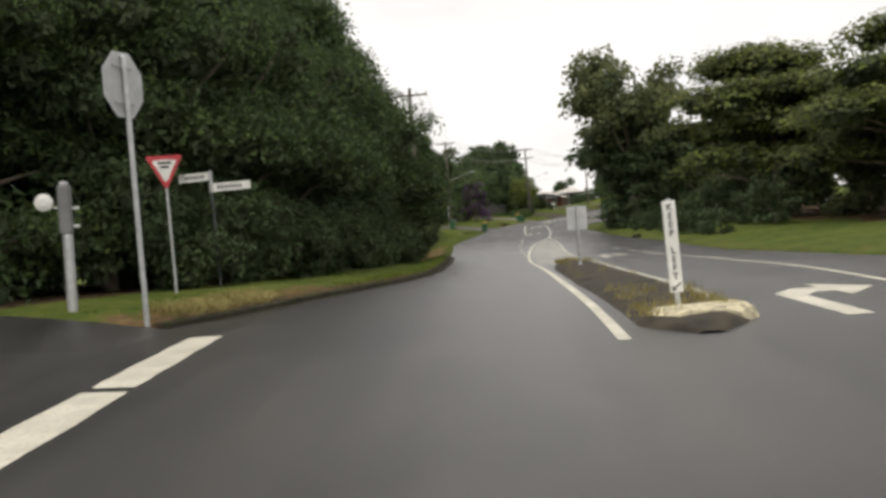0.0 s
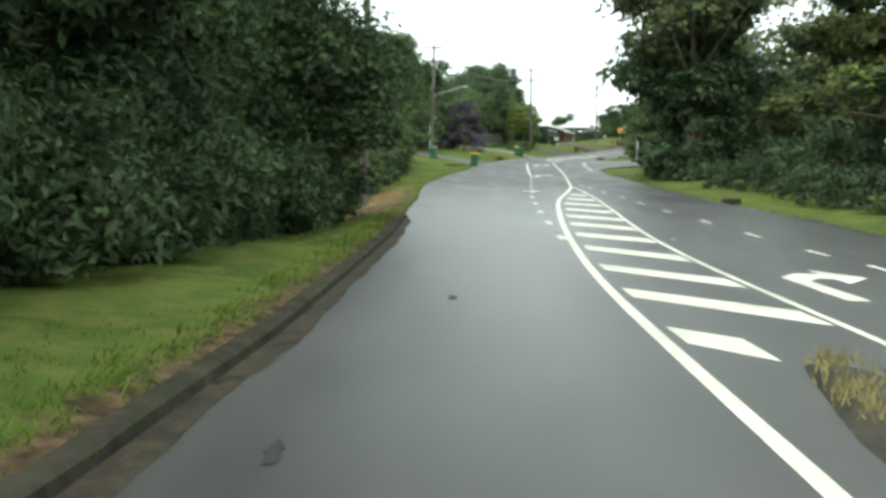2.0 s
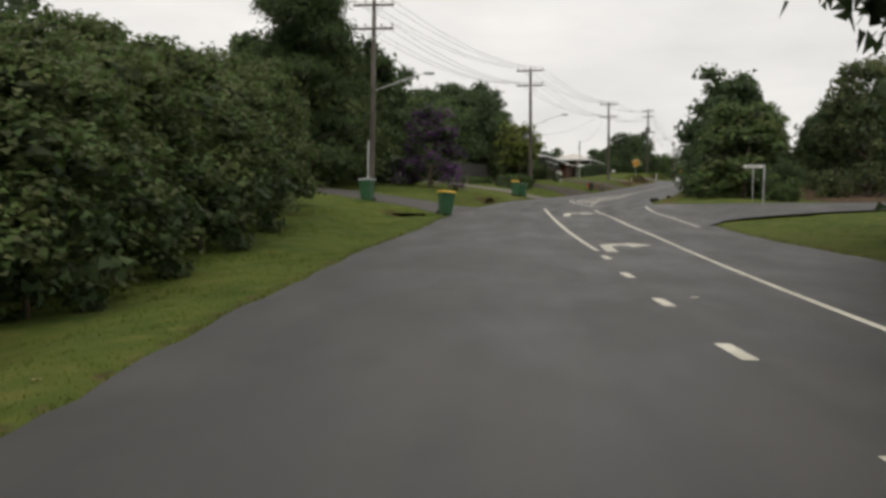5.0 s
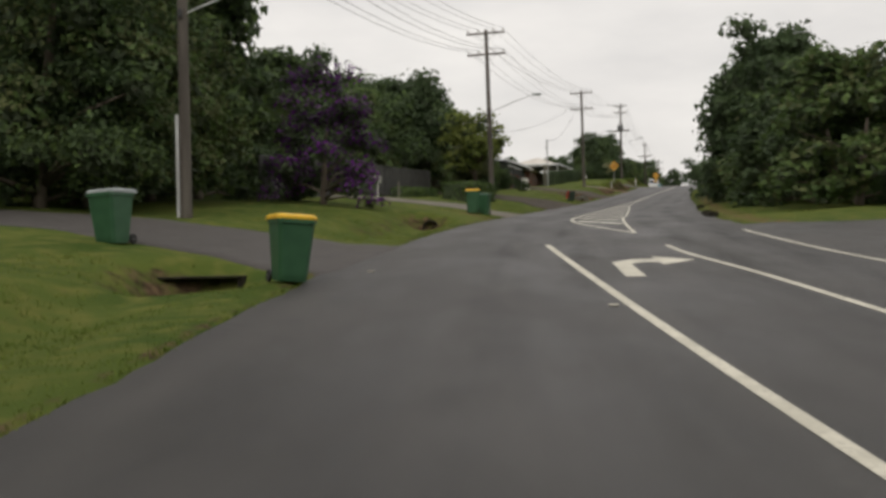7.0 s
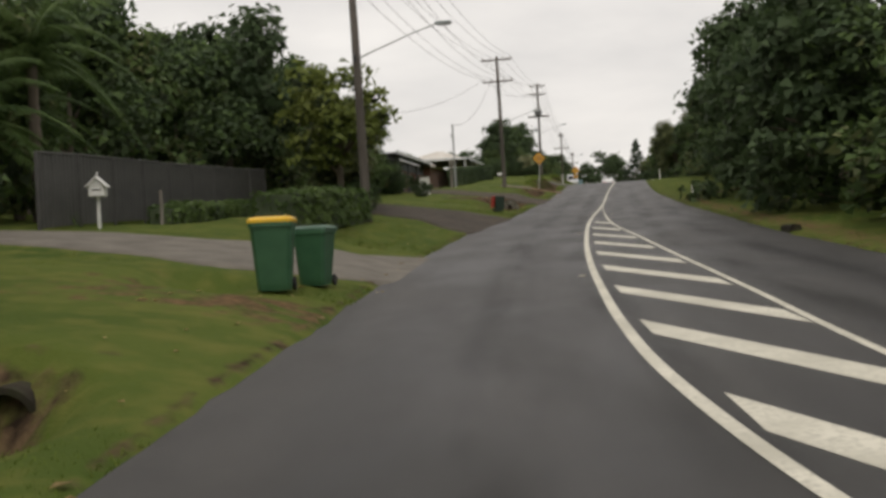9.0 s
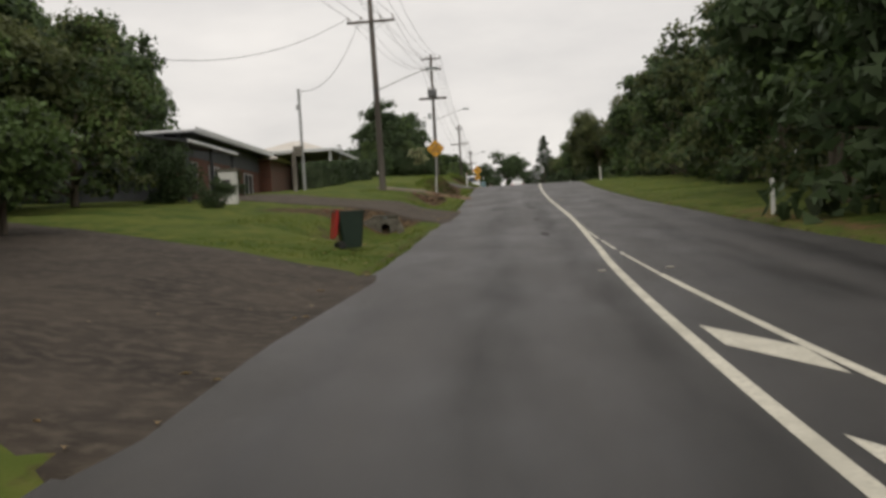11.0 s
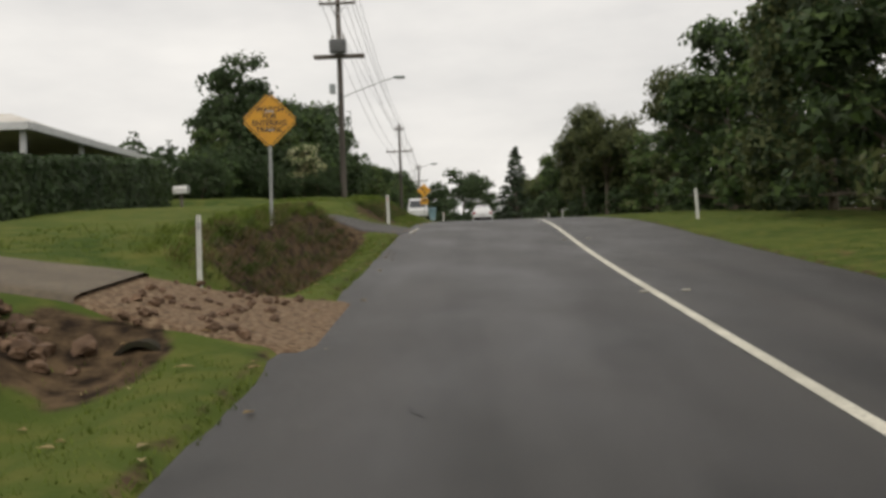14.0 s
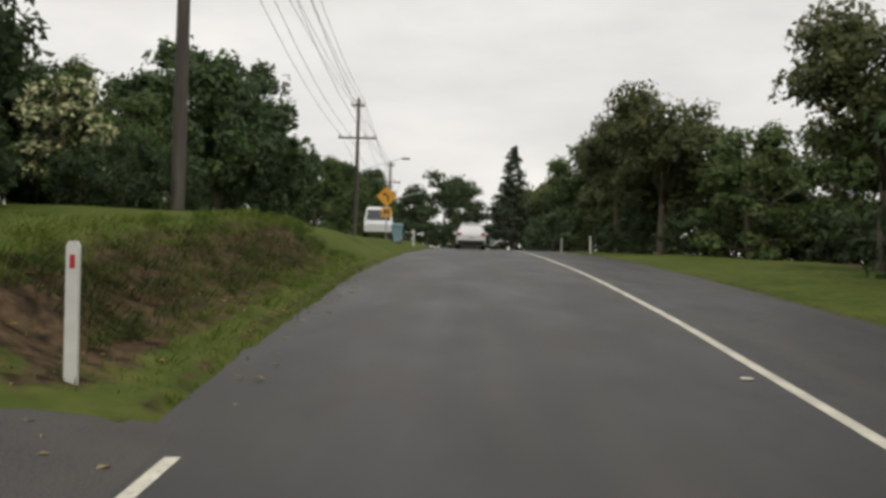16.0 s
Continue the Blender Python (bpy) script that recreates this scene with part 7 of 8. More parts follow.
def culvert(s, d, r, label, wall=True, rel=0.0, turn=0.0, size=1.0):
    t_ = thing("culvert", stand_rel(s, d, rel, turn) @ Matrix.Scale(size, 4), label, "culvert")
    pipe_end(s, d, r, t_, r * 1.0)
    if wall:
        arch = [(0.33 * math.cos(math.pi * k / 12), r + 0.33 * math.sin(math.pi * k / 12)) for k in range(13)]
        bm = bmesh.new()
        plate(bm, [(-1.5, -0.4), (-1.5, 0.26), (-0.5, 0.66), (0.52, 0.66), (0.62, 0.12), (0.62, -0.4), (0.33, -0.4)] + arch + [(-0.33, -0.4)], 0.03, 0.2)
        hw = part("headwall", bm, M_CONCRETE, t_)
        bm = bmesh.new()
        plate(bm, [(0.37, -0.4)] + [(x * 1.12, r + (z - r) * 1.12) for x, z in arch] + [(-0.37, -0.4), (-r * 0.96, -0.4)]
              + [(-r * 0.96 * math.cos(math.pi * k / 12), r + r * 0.96 * math.sin(math.pi * k / 12)) for k in range(13)] + [(r * 0.96, -0.4)], -0.03, 0.06)
        part("arch_ring", bm, M_CONCRETE, hw, "raised concrete ring round the pipe")
        bm = bmesh.new()
        box(bm, -0.1, 0.015, 0.56, 0.1, 0.04, 0.65)
        part("number_plate", bm, M_LIDGREY, hw, "small plate with a number as plain bars")
        bm = bmesh.new()
        box(bm, -0.06, 0.008, 0.58, -0.02, 0.02, 0.63)
        box(bm, 0.01, 0.008, 0.58, 0.05, 0.02, 0.63)
        part("number_bars", bm, M_BLACK, hw)
        bm = bmesh.new()
        plate(bm, [(0.50, -0.4), (0.78, -0.4), (0.78, 0.05), (0.56, 0.5)], -0.30, 0.05)
        part("wing_wall", bm, M_CONCRETE, t_)
        bm = bmesh.new()
        box(bm, -0.50, -0.01, 0.64, 0.54, 0.26, 0.71, 0.02)
        part("coping", bm, M_CONCRETE, t_)
    return t_


culvert(193.55, -3.58, 0.19, "weathered concrete culvert headwall with a round pipe", rel=-0.24, size=0.78)


def box_culvert(s, d, rel, w, h, label):
    """A low concrete box opening under a drive, dark inside."""
    t_ = thing("culvert", stand_rel(s, d, rel), label, "culvert")
    for name, a in (("lid", (-w / 2 - 0.1, 0.0, h, w / 2 + 0.1, 1.6, h + 0.04)), ("floor_slab", (-w / 2 - 0.1, -0.1, -0.1, w / 2 + 0.1, 1.6, 0.0)),
                    ("side_wall", (-w / 2 - 0.1, 0.02, 0.0, -w / 2, 1.6, h)), ("side_wall", (w / 2, 0.02, 0.0, w / 2 + 0.1, 1.6, h)), ("rear_wall", (-w / 2, 1.5, 0.0, w / 2, 1.6, h))):
        bm = bmesh.new()
        box(bm, *a, 0.012)
        part(name, bm, M_KERB, t_)


box_culvert(117.3, -5.05, -0.66, 1.3, 0.60, "low dark drain opening under the grassed driveway edge")
culvert(138.6, -3.95, 0.25, "dark drain mouth at the end of the grassy ditch", False, -0.42)
culvert(145.75, -4.45, 0.23, "dark drain mouth beside the concrete driveway", False, -0.32)
culvert(214.75, -3.05, 0.24, "dark drain hole under the rubble apron of a driveway", False, -0.36)
culvert(236.0, -3.2, 0.22, "dark drain hole under an asphalt driveway", False, -0.46)
for k in range(15):
    q = random.Random(k)
    m = stand(193.5 + q.uniform(-0.6, 0.7), -4.95 + q.uniform(-0.55, 0.45), 0, q.uniform(-0.05, 0.12))
    rock(m, q.uniform(0.10, 0.24), k)
for k in range(22):
    q = random.Random(60 + k)
    rock(stand(214.75 + q.uniform(-0.6, 0.3), -3.95 + q.uniform(-0.6, 0.45), 0, q.uniform(-0.02, 0.05)), q.uniform(0.05, 0.15), 60 + k, "rocks by the drain hole")
for k in range(60):
    q = random.Random(160 + k)
    s_ = q.uniform(215.2, 218.6)
    rock(stand(s_, q.uniform(-3.7, -2.1), 0, 0.05), q.uniform(0.025, 0.07), 160 + k, "rubble on the driveway apron")


# ---------------------------------------------------------------- houses
def brick_wall_mat(along="X"):
    m = bpy.data.materials.new("brickwork")
    m.use_nodes = True
    n, l = m.node_tree.nodes, m.node_tree.links
    b = n["Principled BSDF"]
    tc, sx, mp, br, bp = (n.new("ShaderNode" + k) for k in ("TexCoord", "SeparateXYZ", "CombineXYZ", "TexBrick", "Bump"))
    br.inputs["Color1"].default_value, br.inputs["Color2"].default_value = (0.185, 0.062, 0.038, 1), (0.115, 0.042, 0.028, 1)
    br.inputs["Mortar"].default_value = (0.13, 0.10, 0.08, 1)
    br.inputs["Scale"].default_value = 1.0
    br.inputs["Brick Width"].default_value, br.inputs["Row Height"].default_value, br.inputs["Mortar Size"].default_value = 0.24, 0.086, 0.01
    l.new(tc.outputs["Object"], sx.inputs[0])
    l.new(sx.outputs[along], mp.inputs["X"])
    l.new(sx.outputs["Z"], mp.inputs["Y"])
    l.new(mp.outputs["Vector"], br.inputs["Vector"])
    l.new(br.outputs["Color"], b.inputs["Base Color"])
    l.new(br.outputs["Fac"], bp.inputs["Height"])
    bp.invert = True
    bp.inputs["Strength"].default_value, bp.inputs["Distance"].default_value = 0.5, 0.01
    l.new(bp.outputs["Normal"], b.inputs["Normal"])
    b.inputs["Roughness"].default_value = 0.9
    return m


M_BRICKWORK = brick_wall_mat()
M_BRICKWORK_SIDE = brick_wall_mat("Y")


def window(parent, x, z, w, h, y, name="window"):
    bm = bmesh.new()
    for a in ((-w / 2 - 0.06, -0.06, w / 2 + 0.06, 0.0), (-w / 2 - 0.06, h, w / 2 + 0.06, h + 0.06), (-w / 2 - 0.06, 0, -w / 2, h), (w / 2, 0, w / 2 + 0.06, h), (-0.025, 0, 0.025, h)):
        box(bm, x + a[0], y - 0.05, z + a[1], x + a[2], y + 0.03, z + a[3])
    fr = part(name, bm, M_GUTTER, parent, "white aluminium window frame")
    for k in (-1, 1):
        bm = bmesh.new()
        x0 = x + (0.025 if k > 0 else -w / 2)
        box(bm, x0, y - 0.012, z, x0 + w / 2 - 0.025, y - 0.004, z + h)
        part("pane", bm, M_GLASS, fr)


def corrugated(bm, x0, y0, x1, y1, z, step=0.4, rise=0.03):
    """A ribbed flat roof sheet."""
    n = int((y1 - y0) / step)
    rows = []
    for k in range(2 * n + 1):
        y = y0 + (y1 - y0) * k / (2 * n)
        h = rise if k % 2 else 0.0
        rows.append([bm.verts.new((x, y, zz)) for x, zz in ((x0, z + h), (x1, z + h), (x1, z + h - 0.04), (x0, z + h - 0.04))])
    for a, b in zip(rows, rows[1:]):
        for i in range(4):
            bm.faces.new((a[i], b[i], b[(i + 1) % 4], a[(i + 1) % 4]))
    bm.faces.new(rows[0])
    bm.faces.new(list(reversed(rows[-1])))
    bmesh.ops.recalc_face_normals(bm, faces=list(bm.faces))


def brick_house():
    """A patio roof in front of a brick house; y runs along the road, x to its road side."""
    q = spot(204.5, -12.8)
    t_ = thing("brick_house", pose(q.x, q.y, 8.55, 0, 0, heading(204.5) - 0.3), "low red brick house with a dark patio roof and white gutters", "house")
    bm = bmesh.new()
    corrugated(bm, -9.5, 0.0, 0.0, 14.0, 2.84)
    part("patio_roof", bm, M_ROOFDARK, t_, "flat dark steel patio roof")
    for a, b in (((0.03, -0.05, 2.84), (0.03, 14.0, 2.84)), ((0.03, -0.05, 2.84), (-9.5, -0.05, 2.84))):
        bm = bmesh.new()
        tube(bm, [a, b], 0.085, 6)
        part("gutter", bm, M_GUTTER, t_, "white gutter")
    bm = bmesh.new()
    box(bm, 0.05, 0.0, 2.74, 0.09, 14.6, 3.0)
    part("fascia", bm, M_GUTTER, t_, "broad white fascia board")
    bm = bmesh.new()
    box(bm, -9.4, 0.1, -0.8, -1.4, 0.2, 2.78)
    part("end_wall", bm, M_DARKWALL, t_, "dark sheet wall")
    bm = bmesh.new()
    box(bm, -0.9, 0.2, -0.8, -0.68, 14.0, 1.85)
    part("road_wall", bm, M_BRICKWORK_SIDE, t_, "red brick wall")
    # upper part of the wall, darker than the brick below it
    bm = bmesh.new()
    box(bm, -0.9, 0.2, 1.85, -0.66, 14.0, 2.8)
    part("upper_wall", bm, M_DARKWALL, t_, "dark upper wall under the eaves")
    for y, w, z0, z1 in ((1.6, 1.2, 0.5, 1.6), (5.0, 1.6, 0.4, 1.6), (8.2, 0.95, -0.5, 1.6), (11.4, 1.6, 0.4, 1.6)):
        bm = bmesh.new()
        for a in ((y - w / 2 - 0.06, z0 - 0.06, y + w / 2 + 0.06, z0), (y - w / 2 - 0.06, z1, y + w / 2 + 0.06, z1 + 0.06), (y - w / 2 - 0.06, z0, y - w / 2, z1), (y + w / 2, z0, y + w / 2 + 0.06, z1),
                  (y - 0.025, z0, y + 0.025, z1)):
            box(bm, -0.69, a[0], a[1], -0.62, a[2], a[3])
        fr = part("window" if w != 0.95 else "door", bm, M_SIGNBACK, t_, "aluminium frame")
        for q in ((y - w / 2, y - 0.025), (y + 0.025, y + w / 2)):
            bm = bmesh.new()
            box(bm, -0.675, q[0], z0, -0.665, q[1], z1)
            part("pane", bm, M_GLASS, fr)
    bm = bmesh.new()
    vs = [bm.verts.new(p) for p in ((1.4, -5.5, 1.85), (1.4, 1.4, 1.85), (-2.4, 1.4, 2.55), (-2.4, -5.5, 2.55), (1.4, -5.5, 1.79), (1.4, 1.4, 1.79), (-2.4, 1.4, 2.49), (-2.4, -5.5, 2.49))]
    for f_ in ((0, 1, 2, 3), (7, 6, 5, 4), (0, 4, 5, 1), (1, 5, 6, 2), (2, 6, 7, 3), (3, 7, 4, 0)):
        bm.faces.new([vs[k] for k in f_])
    bmesh.ops.recalc_face_normals(bm, faces=list(bm.faces))
    part("porch_roof", bm, M_ROOFDARK, t_, "low dark porch roof")
    bm = bmesh.new()
    tube(bm, [(1.43, -5.5, 1.83), (1.43, 1.4, 1.83)], 0.07, 6)
    part("gutter", bm, M_GUTTER, t_, "white gutter")
    for y in (-5.2, -2.0, 1.2):
        bm = bmesh.new()
        box(bm, 1.2, y - 0.06, -0.9, 1.32, y + 0.06, 1.8, 0.01)
        part("porch_post", bm, M_DARKWALL, t_)
    bm = bmesh.new()
    box(bm, -13.0, 14.0, -0.8, 0.0, 14.24, 2.8)
    part("front_wall", bm, M_BRICKWORK, t_, "red brick wall")
    bm = bmesh.new()
    box(bm, -0.24, 14.24, -0.8, 0.0, 23.0, 2.6)
    part("side_wall", bm, M_BRICKWORK, t_)
    bm = bmesh.new()
    box(bm, -13.0, 14.24, -0.8, -12.76, 23.0, 2.6)
    part("side_wall", bm, M_BRICKWORK, t_)
    bm = bmesh.new()
    box(bm, -12.76, 22.76, -0.8, -0.24, 23.0, 2.6)
    part("rear_wall", bm, M_BRICKWORK, t_)
    bm = bmesh.new()
    vs = [bm.verts.new(p) for p in ((-13.6, 13.6, 2.6), (0.6, 13.6, 2.6), (0.6, 23.6, 2.6), (-13.6, 23.6, 2.6), (-9.0, 18.6, 4.3), (-4.0, 18.6, 4.3))]
    for f_ in ((0, 1, 5, 4), (1, 2, 5), (2, 3, 4, 5), (3, 0, 4), (3, 2, 1, 0)):
        bm.faces.new([vs[k] for k in f_])
    part("roof", bm, M_ROOFPALE, t_, "pale hipped steel roof")
    window(t_, -1.9, 0.85, 1.3, 1.2, 14.0)
    window(t_, -7.0, 0.85, 1.6, 1.2, 14.0)
    bm = bmesh.new()
    box(bm, -4.9, 13.96, -0.3, -4.0, 14.0, 2.05, 0.01)
    part("door", bm, M_DARKWALL, t_, "dark front door")
    bm = bmesh.new()
    lathe(bm, [(0.11, 0), (0.11, 0.55), (0.17, 0.57), (0.17, 0.7), (0.05, 0.75)], 12, pose(-6.6, 3.0, 2.85))
    part("flue", bm, M_GALV, t_, "galvanised chimney flue")


def carport_house():
    t_ = thing("pale_roof_house", stand(232.5, -13.0, 0, -0.1), "house with a pale hipped roof and an open carport", "house")
    bm = bmesh.new()
    box(bm, -12.5, 4.0, -0.6, -3.5, 12.6, 2.4)
    part("wall", bm, M_DARKWALL, t_)
    bm = bmesh.new()
    vs = [bm.verts.new(p) for p in ((-7.0, 3.4, 2.5), (0.9, 3.4, 2.5), (0.9, 12.4, 2.5), (-7.0, 12.4, 2.5), (-3.2, 7.4, 3.85), (-2.5, 7.4, 3.85), (-2.5, 8.2, 3.85), (-3.2, 8.2, 3.85))]
    for q in ((0, 1, 5, 4), (1, 2, 6, 5), (2, 3, 7, 6), (3, 0, 4, 7), (4, 5, 6, 7), (3, 2, 1, 0)):
        bm.faces.new([vs[k] for k in q])
    part("roof", bm, M_ROOFPALE, t_, "pale cream hipped metal roof")
    bm = bmesh.new()
    corrugated(bm, -13.2, 0.2, 1.2, 12.8, 2.46)
    part("carport_roof", bm, M_ROOFPALE, t_, "pale flat carport roof")
    bm = bmesh.new()
    box(bm, -13.3, 0.05, 2.3, 1.3, 0.2, 2.52, 0.01)
    part("fascia", bm, M_GUTTER, t_)
    bm = bmesh.new()
    box(bm, 1.2, 0.2, 2.3, 1.35, 12.8, 2.52, 0.01)
    part("fascia", bm, M_GUTTER, t_)
    for x, y in ((1.0, 0.4), (1.0, 4.5), (1.0, 8.6), (1.0, 12.5), (-7.8, 0.4), (-3.5, 0.4)):
        bm = bmesh.new()
        box(bm, x - 0.07, y - 0.07, -0.6, x + 0.07, y + 0.07, 2.42, 0.01)
        part("carport_post", bm, M_GUTTER, t_, "white square carport post")
    window(t_, -6.0, 0.9, 1.8, 1.1, 4.0)


def letter_pillar(s, d):
    """A white rendered pillar with a dark letter slot beside the drive."""
    t_ = thing("letterbox_pillar", stand(s, d, 5), "white rendered letterbox pillar with a dark slot", "mailbox")
    bm = bmesh.new()
    box(bm, -0.3, -0.25, -0.2, 0.3, 0.25, 1.15, 0.02)
    part("pillar", bm, M_WHITE, t_)
    bm = bmesh.new()
    box(bm, -0.35, -0.3, 1.15, 0.35, 0.3, 1.23, 0.015)
    part("cap", bm, M_CONCRETE, t_)
    bm = bmesh.new()
    box(bm, -0.16, -0.262, 0.5, 0.12, -0.251, 0.85)
    part("slot", bm, M_BLACK, t_)


brick_house(), carport_house(), letter_pillar(196.4, -9.3)


# ---------------------------------------------------------------- parked vehicles
def loft(bm, rows):
    """A body through rows of (y, sill z, belt z, roof z, half width, half roof width)."""
    rings = []
    for y, z0, z1, z2, w, r in rows:
        pts = [(-w * 0.93, z0), (-w, z0 + 0.12), (-w, (z0 + z1) / 2), (-w * 0.98, z1), (-r - 0.02, z2 - 0.10), (-r + 0.10, z2), (r - 0.10, z2), (r + 0.02, z2 - 0.10), (w * 0.98, z1), (w, (z0 + z1) / 2), (w, z0 + 0.12), (w * 0.93, z0)]
        rings.append([bm.verts.new((x, y, z)) for x, z in pts])
    n = len(rings[0])
    for a, b in zip(rings, rings[1:]):
        for k in range(n):
            bm.faces.new((a[k], a[(k + 1) % n], b[(k + 1) % n], b[k]))
    bm.faces.new(rings[0])
    bm.faces.new(list(reversed(rings[-1])))
    bmesh.ops.recalc_face_normals(bm, faces=list(bm.faces))
    return bm


def wheel(parent, x, y, r=0.34):
    bm = bmesh.new()
    lathe(bm, [(r * 0.62, -0.11), (r * 0.95, -0.11), (r, -0.08), (r, 0.08), (r * 0.95, 0.11), (r * 0.62, 0.11)], 22, pose(x, y, r, 0, 90))
    w = part("wheel", bm, M_RUBBER, parent, "black tyre")
    bm = bmesh.new()
    lathe(bm, [(0.05, -0.1), (r * 0.6, -0.09), (r * 0.6, 0.09), (0.05, 0.1)], 12, pose(x, y, r, 0, 90))
    part("rim", bm, M_SIGNBACK, w)


def suv(s, d):
    t_ = thing("car", stand(s, d, 1.0), "white mid-size sport utility car on the road", "car")
    bm = bmesh.new()
    loft(bm, [(-2.25, 0.55, 0.80, 0.86, 0.80, 0.70), (-2.2, 0.36, 0.95, 1.02, 0.88, 0.74), (-2.05, 0.30, 1.02, 1.36, 0.91, 0.68), (-1.75, 0.26, 1.03, 1.60, 0.92, 0.62), (-1.2, 0.24, 1.02, 1.66, 0.92, 0.62),
              (0.0, 0.24, 1.0, 1.65, 0.92, 0.63), (0.55, 0.24, 0.99, 1.52, 0.92, 0.64), (1.15, 0.25, 0.98, 1.06, 0.91, 0.74), (1.9, 0.28, 0.90, 0.96, 0.88, 0.72), (2.2, 0.40, 0.72, 0.78, 0.80, 0.66)])
    part("body", bm, M_CARWHITE, t_, smooth=False)
    bm = bmesh.new()
    vs = [bm.verts.new(p) for p in ((-0.66, -2.115, 1.06), (0.66, -2.115, 1.06), (0.58, -1.835, 1.50), (-0.58, -1.835, 1.50))]
    bm.faces.new(vs)
    r = bmesh.ops.extrude_face_region(bm, geom=list(bm.faces))
    bmesh.ops.translate(bm, vec=(0, -0.03, 0.02), verts=[g for g in r["geom"] if isinstance(g, bmesh.types.BMVert)])
    bmesh.ops.recalc_face_normals(bm, faces=list(bm.faces))
    part("rear_window", bm, M_GLASS, t_, "dark rear window")
    for sx in (-1, 1):
        bm = bmesh.new()
        box(bm, -0.13, -0.05, -0.09, 0.13, 0.05, 0.09, 0.02, pose(sx * 0.73, -2.20, 0.93))
        part("tail_lamp", bm, M_TAIL, t_)
        bm = bmesh.new()
        vs = [bm.verts.new((sx * x, y, z)) for x, y, z in ((0.905, -1.7, 1.06), (0.905, 0.75, 1.05), (0.68, 0.4, 1.52), (0.67, -1.5, 1.54))]
        bm.faces.new(vs if sx > 0 else list(reversed(vs)))
        r = bmesh.ops.extrude_face_region(bm, geom=list(bm.faces))
        bmesh.ops.translate(bm, vec=(sx * 0.02, 0, 0), verts=[g for g in r["geom"] if isinstance(g, bmesh.types.BMVert)])
        bmesh.ops.recalc_face_normals(bm, faces=list(bm.faces))
        part("side_window", bm, M_GLASS, t_)
        bm = bmesh.new()
        box(bm, sx * 0.93, 0.72, 0.98, sx * 1.1, 0.86, 1.12, 0.03) if sx > 0 else box(bm, -1.1, 0.72, 0.98, -0.93, 0.86, 1.12, 0.03)
        part("mirror", bm, M_CARWHITE, t_)
        bm = bmesh.new()
        tube(bm, [(sx * 0.55, -1.5, 1.66), (sx * 0.55, -1.45, 1.71), (sx * 0.56, -0.1, 1.71), (sx * 0.56, 0.0, 1.66)], 0.018, 6)
        part("roof_rail", bm, M_SIGNBACK, t_)
    bm = bmesh.new()
    box(bm, -0.82, -2.29, 0.32, 0.82, -2.12, 0.56, 0.04)
    part("bumper", bm, M_RUBBER, t_, "dark lower rear bumper")
    bm = bmesh.new()
    box(bm, -0.19, -2.265, 0.70, 0.19, -2.25, 0.81)
    pl = part("number_plate", bm, M_WHITE, t_)
    bm = bmesh.new()
    for k in range(6):
        box(bm, -0.15 + 0.052 * k, -2.27, 0.725, -0.12 + 0.052 * k, -2.266, 0.785)
    part("plate_bars", bm, M_BLACK, pl)
    bm = bmesh.new()
    box(bm, -0.6, -1.86, 1.60, 0.6, -1.66, 1.65, 0.015)
    part("spoiler", bm, M_CARWHITE, t_)
    for x in (-0.8, 0.8):
        for y in (-1.35, 1.35):
            wheel(t_, x, y)


def van(s, d):
    t_ = thing("van", stand(s, d, 184), "white van parked on the verge", "van")
    bm = bmesh.new()
    loft(bm, [(-2.4, 0.4, 1.1, 1.9, 0.92, 0.80), (-2.3, 0.3, 1.15, 2.05, 0.95, 0.80), (0.9, 0.3, 1.15, 2.05, 0.95, 0.80), (1.5, 0.3, 1.12, 1.85, 0.95, 0.78), (2.1, 0.32, 1.0, 1.15, 0.93, 0.8), (2.45, 0.4, 0.8, 0.88, 0.88, 0.75)])
    part("body", bm, M_CARWHITE, t_)
    bm = bmesh.new()
    vs = [bm.verts.new(p) for p in ((-0.75, 2.12, 1.17), (0.75, 2.12, 1.17), (0.68, 1.56, 1.80), (-0.68, 1.56, 1.80))]
    bm.faces.new(list(reversed(vs)))
    r = bmesh.ops.extrude_face_region(bm, geom=list(bm.faces))
    bmesh.ops.translate(bm, vec=(0, 0.03, 0.03), verts=[g for g in r["geom"] if isinstance(g, bmesh.types.BMVert)])
    bmesh.ops.recalc_face_normals(bm, faces=list(bm.faces))
    part("windscreen", bm, M_GLASS, t_)
    for x in (-0.85, 0.85):
        for y in (-1.5, 1.5):
            wheel(t_, x, y)


suv(300.5, -0.1)
van(302.5, -6.2)
wheelie_bin(293.6, -4.3, 190, M_BLUE, M_BLUE, "pale blue plastic bin below the curve sign", 1.05)


def name_sign(s, d, turn, h=2.3, label="white street name blade on a steel post"):
    t_ = thing("street_name_sign", stand(s, d, turn), label, "street sign")
    round_post(t_, h, 0.03)
    bm = bmesh.new()
    box(bm, -0.55, -0.008, h - 0.16, 0.55, 0.008, h + 0.03, 0.003)
    bl = part("name_blade", bm, M_WHITE, t_)
    bm = bmesh.new()
    for k in range(8):
        box(bm, -0.4 + 0.1 * k, -0.0105, h - 0.11, -0.33 + 0.1 * k, -0.009, h - 0.02)
    part("lettering_bars", bm, M_TRANS, bl)


name_sign(134.6, 12.15, 8, 2.05)
t_ = thing("road_sign", stand(119.0, 10.6, 75), "grey road sign seen edge-on beside the side street", "road sign")
round_post(t_, 2.1, 0.03)
bm_ = bmesh.new()
plate(bm_, [(-0.3, 1.4), (0.3, 1.4), (0.3, 2.05), (-0.3, 2.05)], -0.036, -0.033)
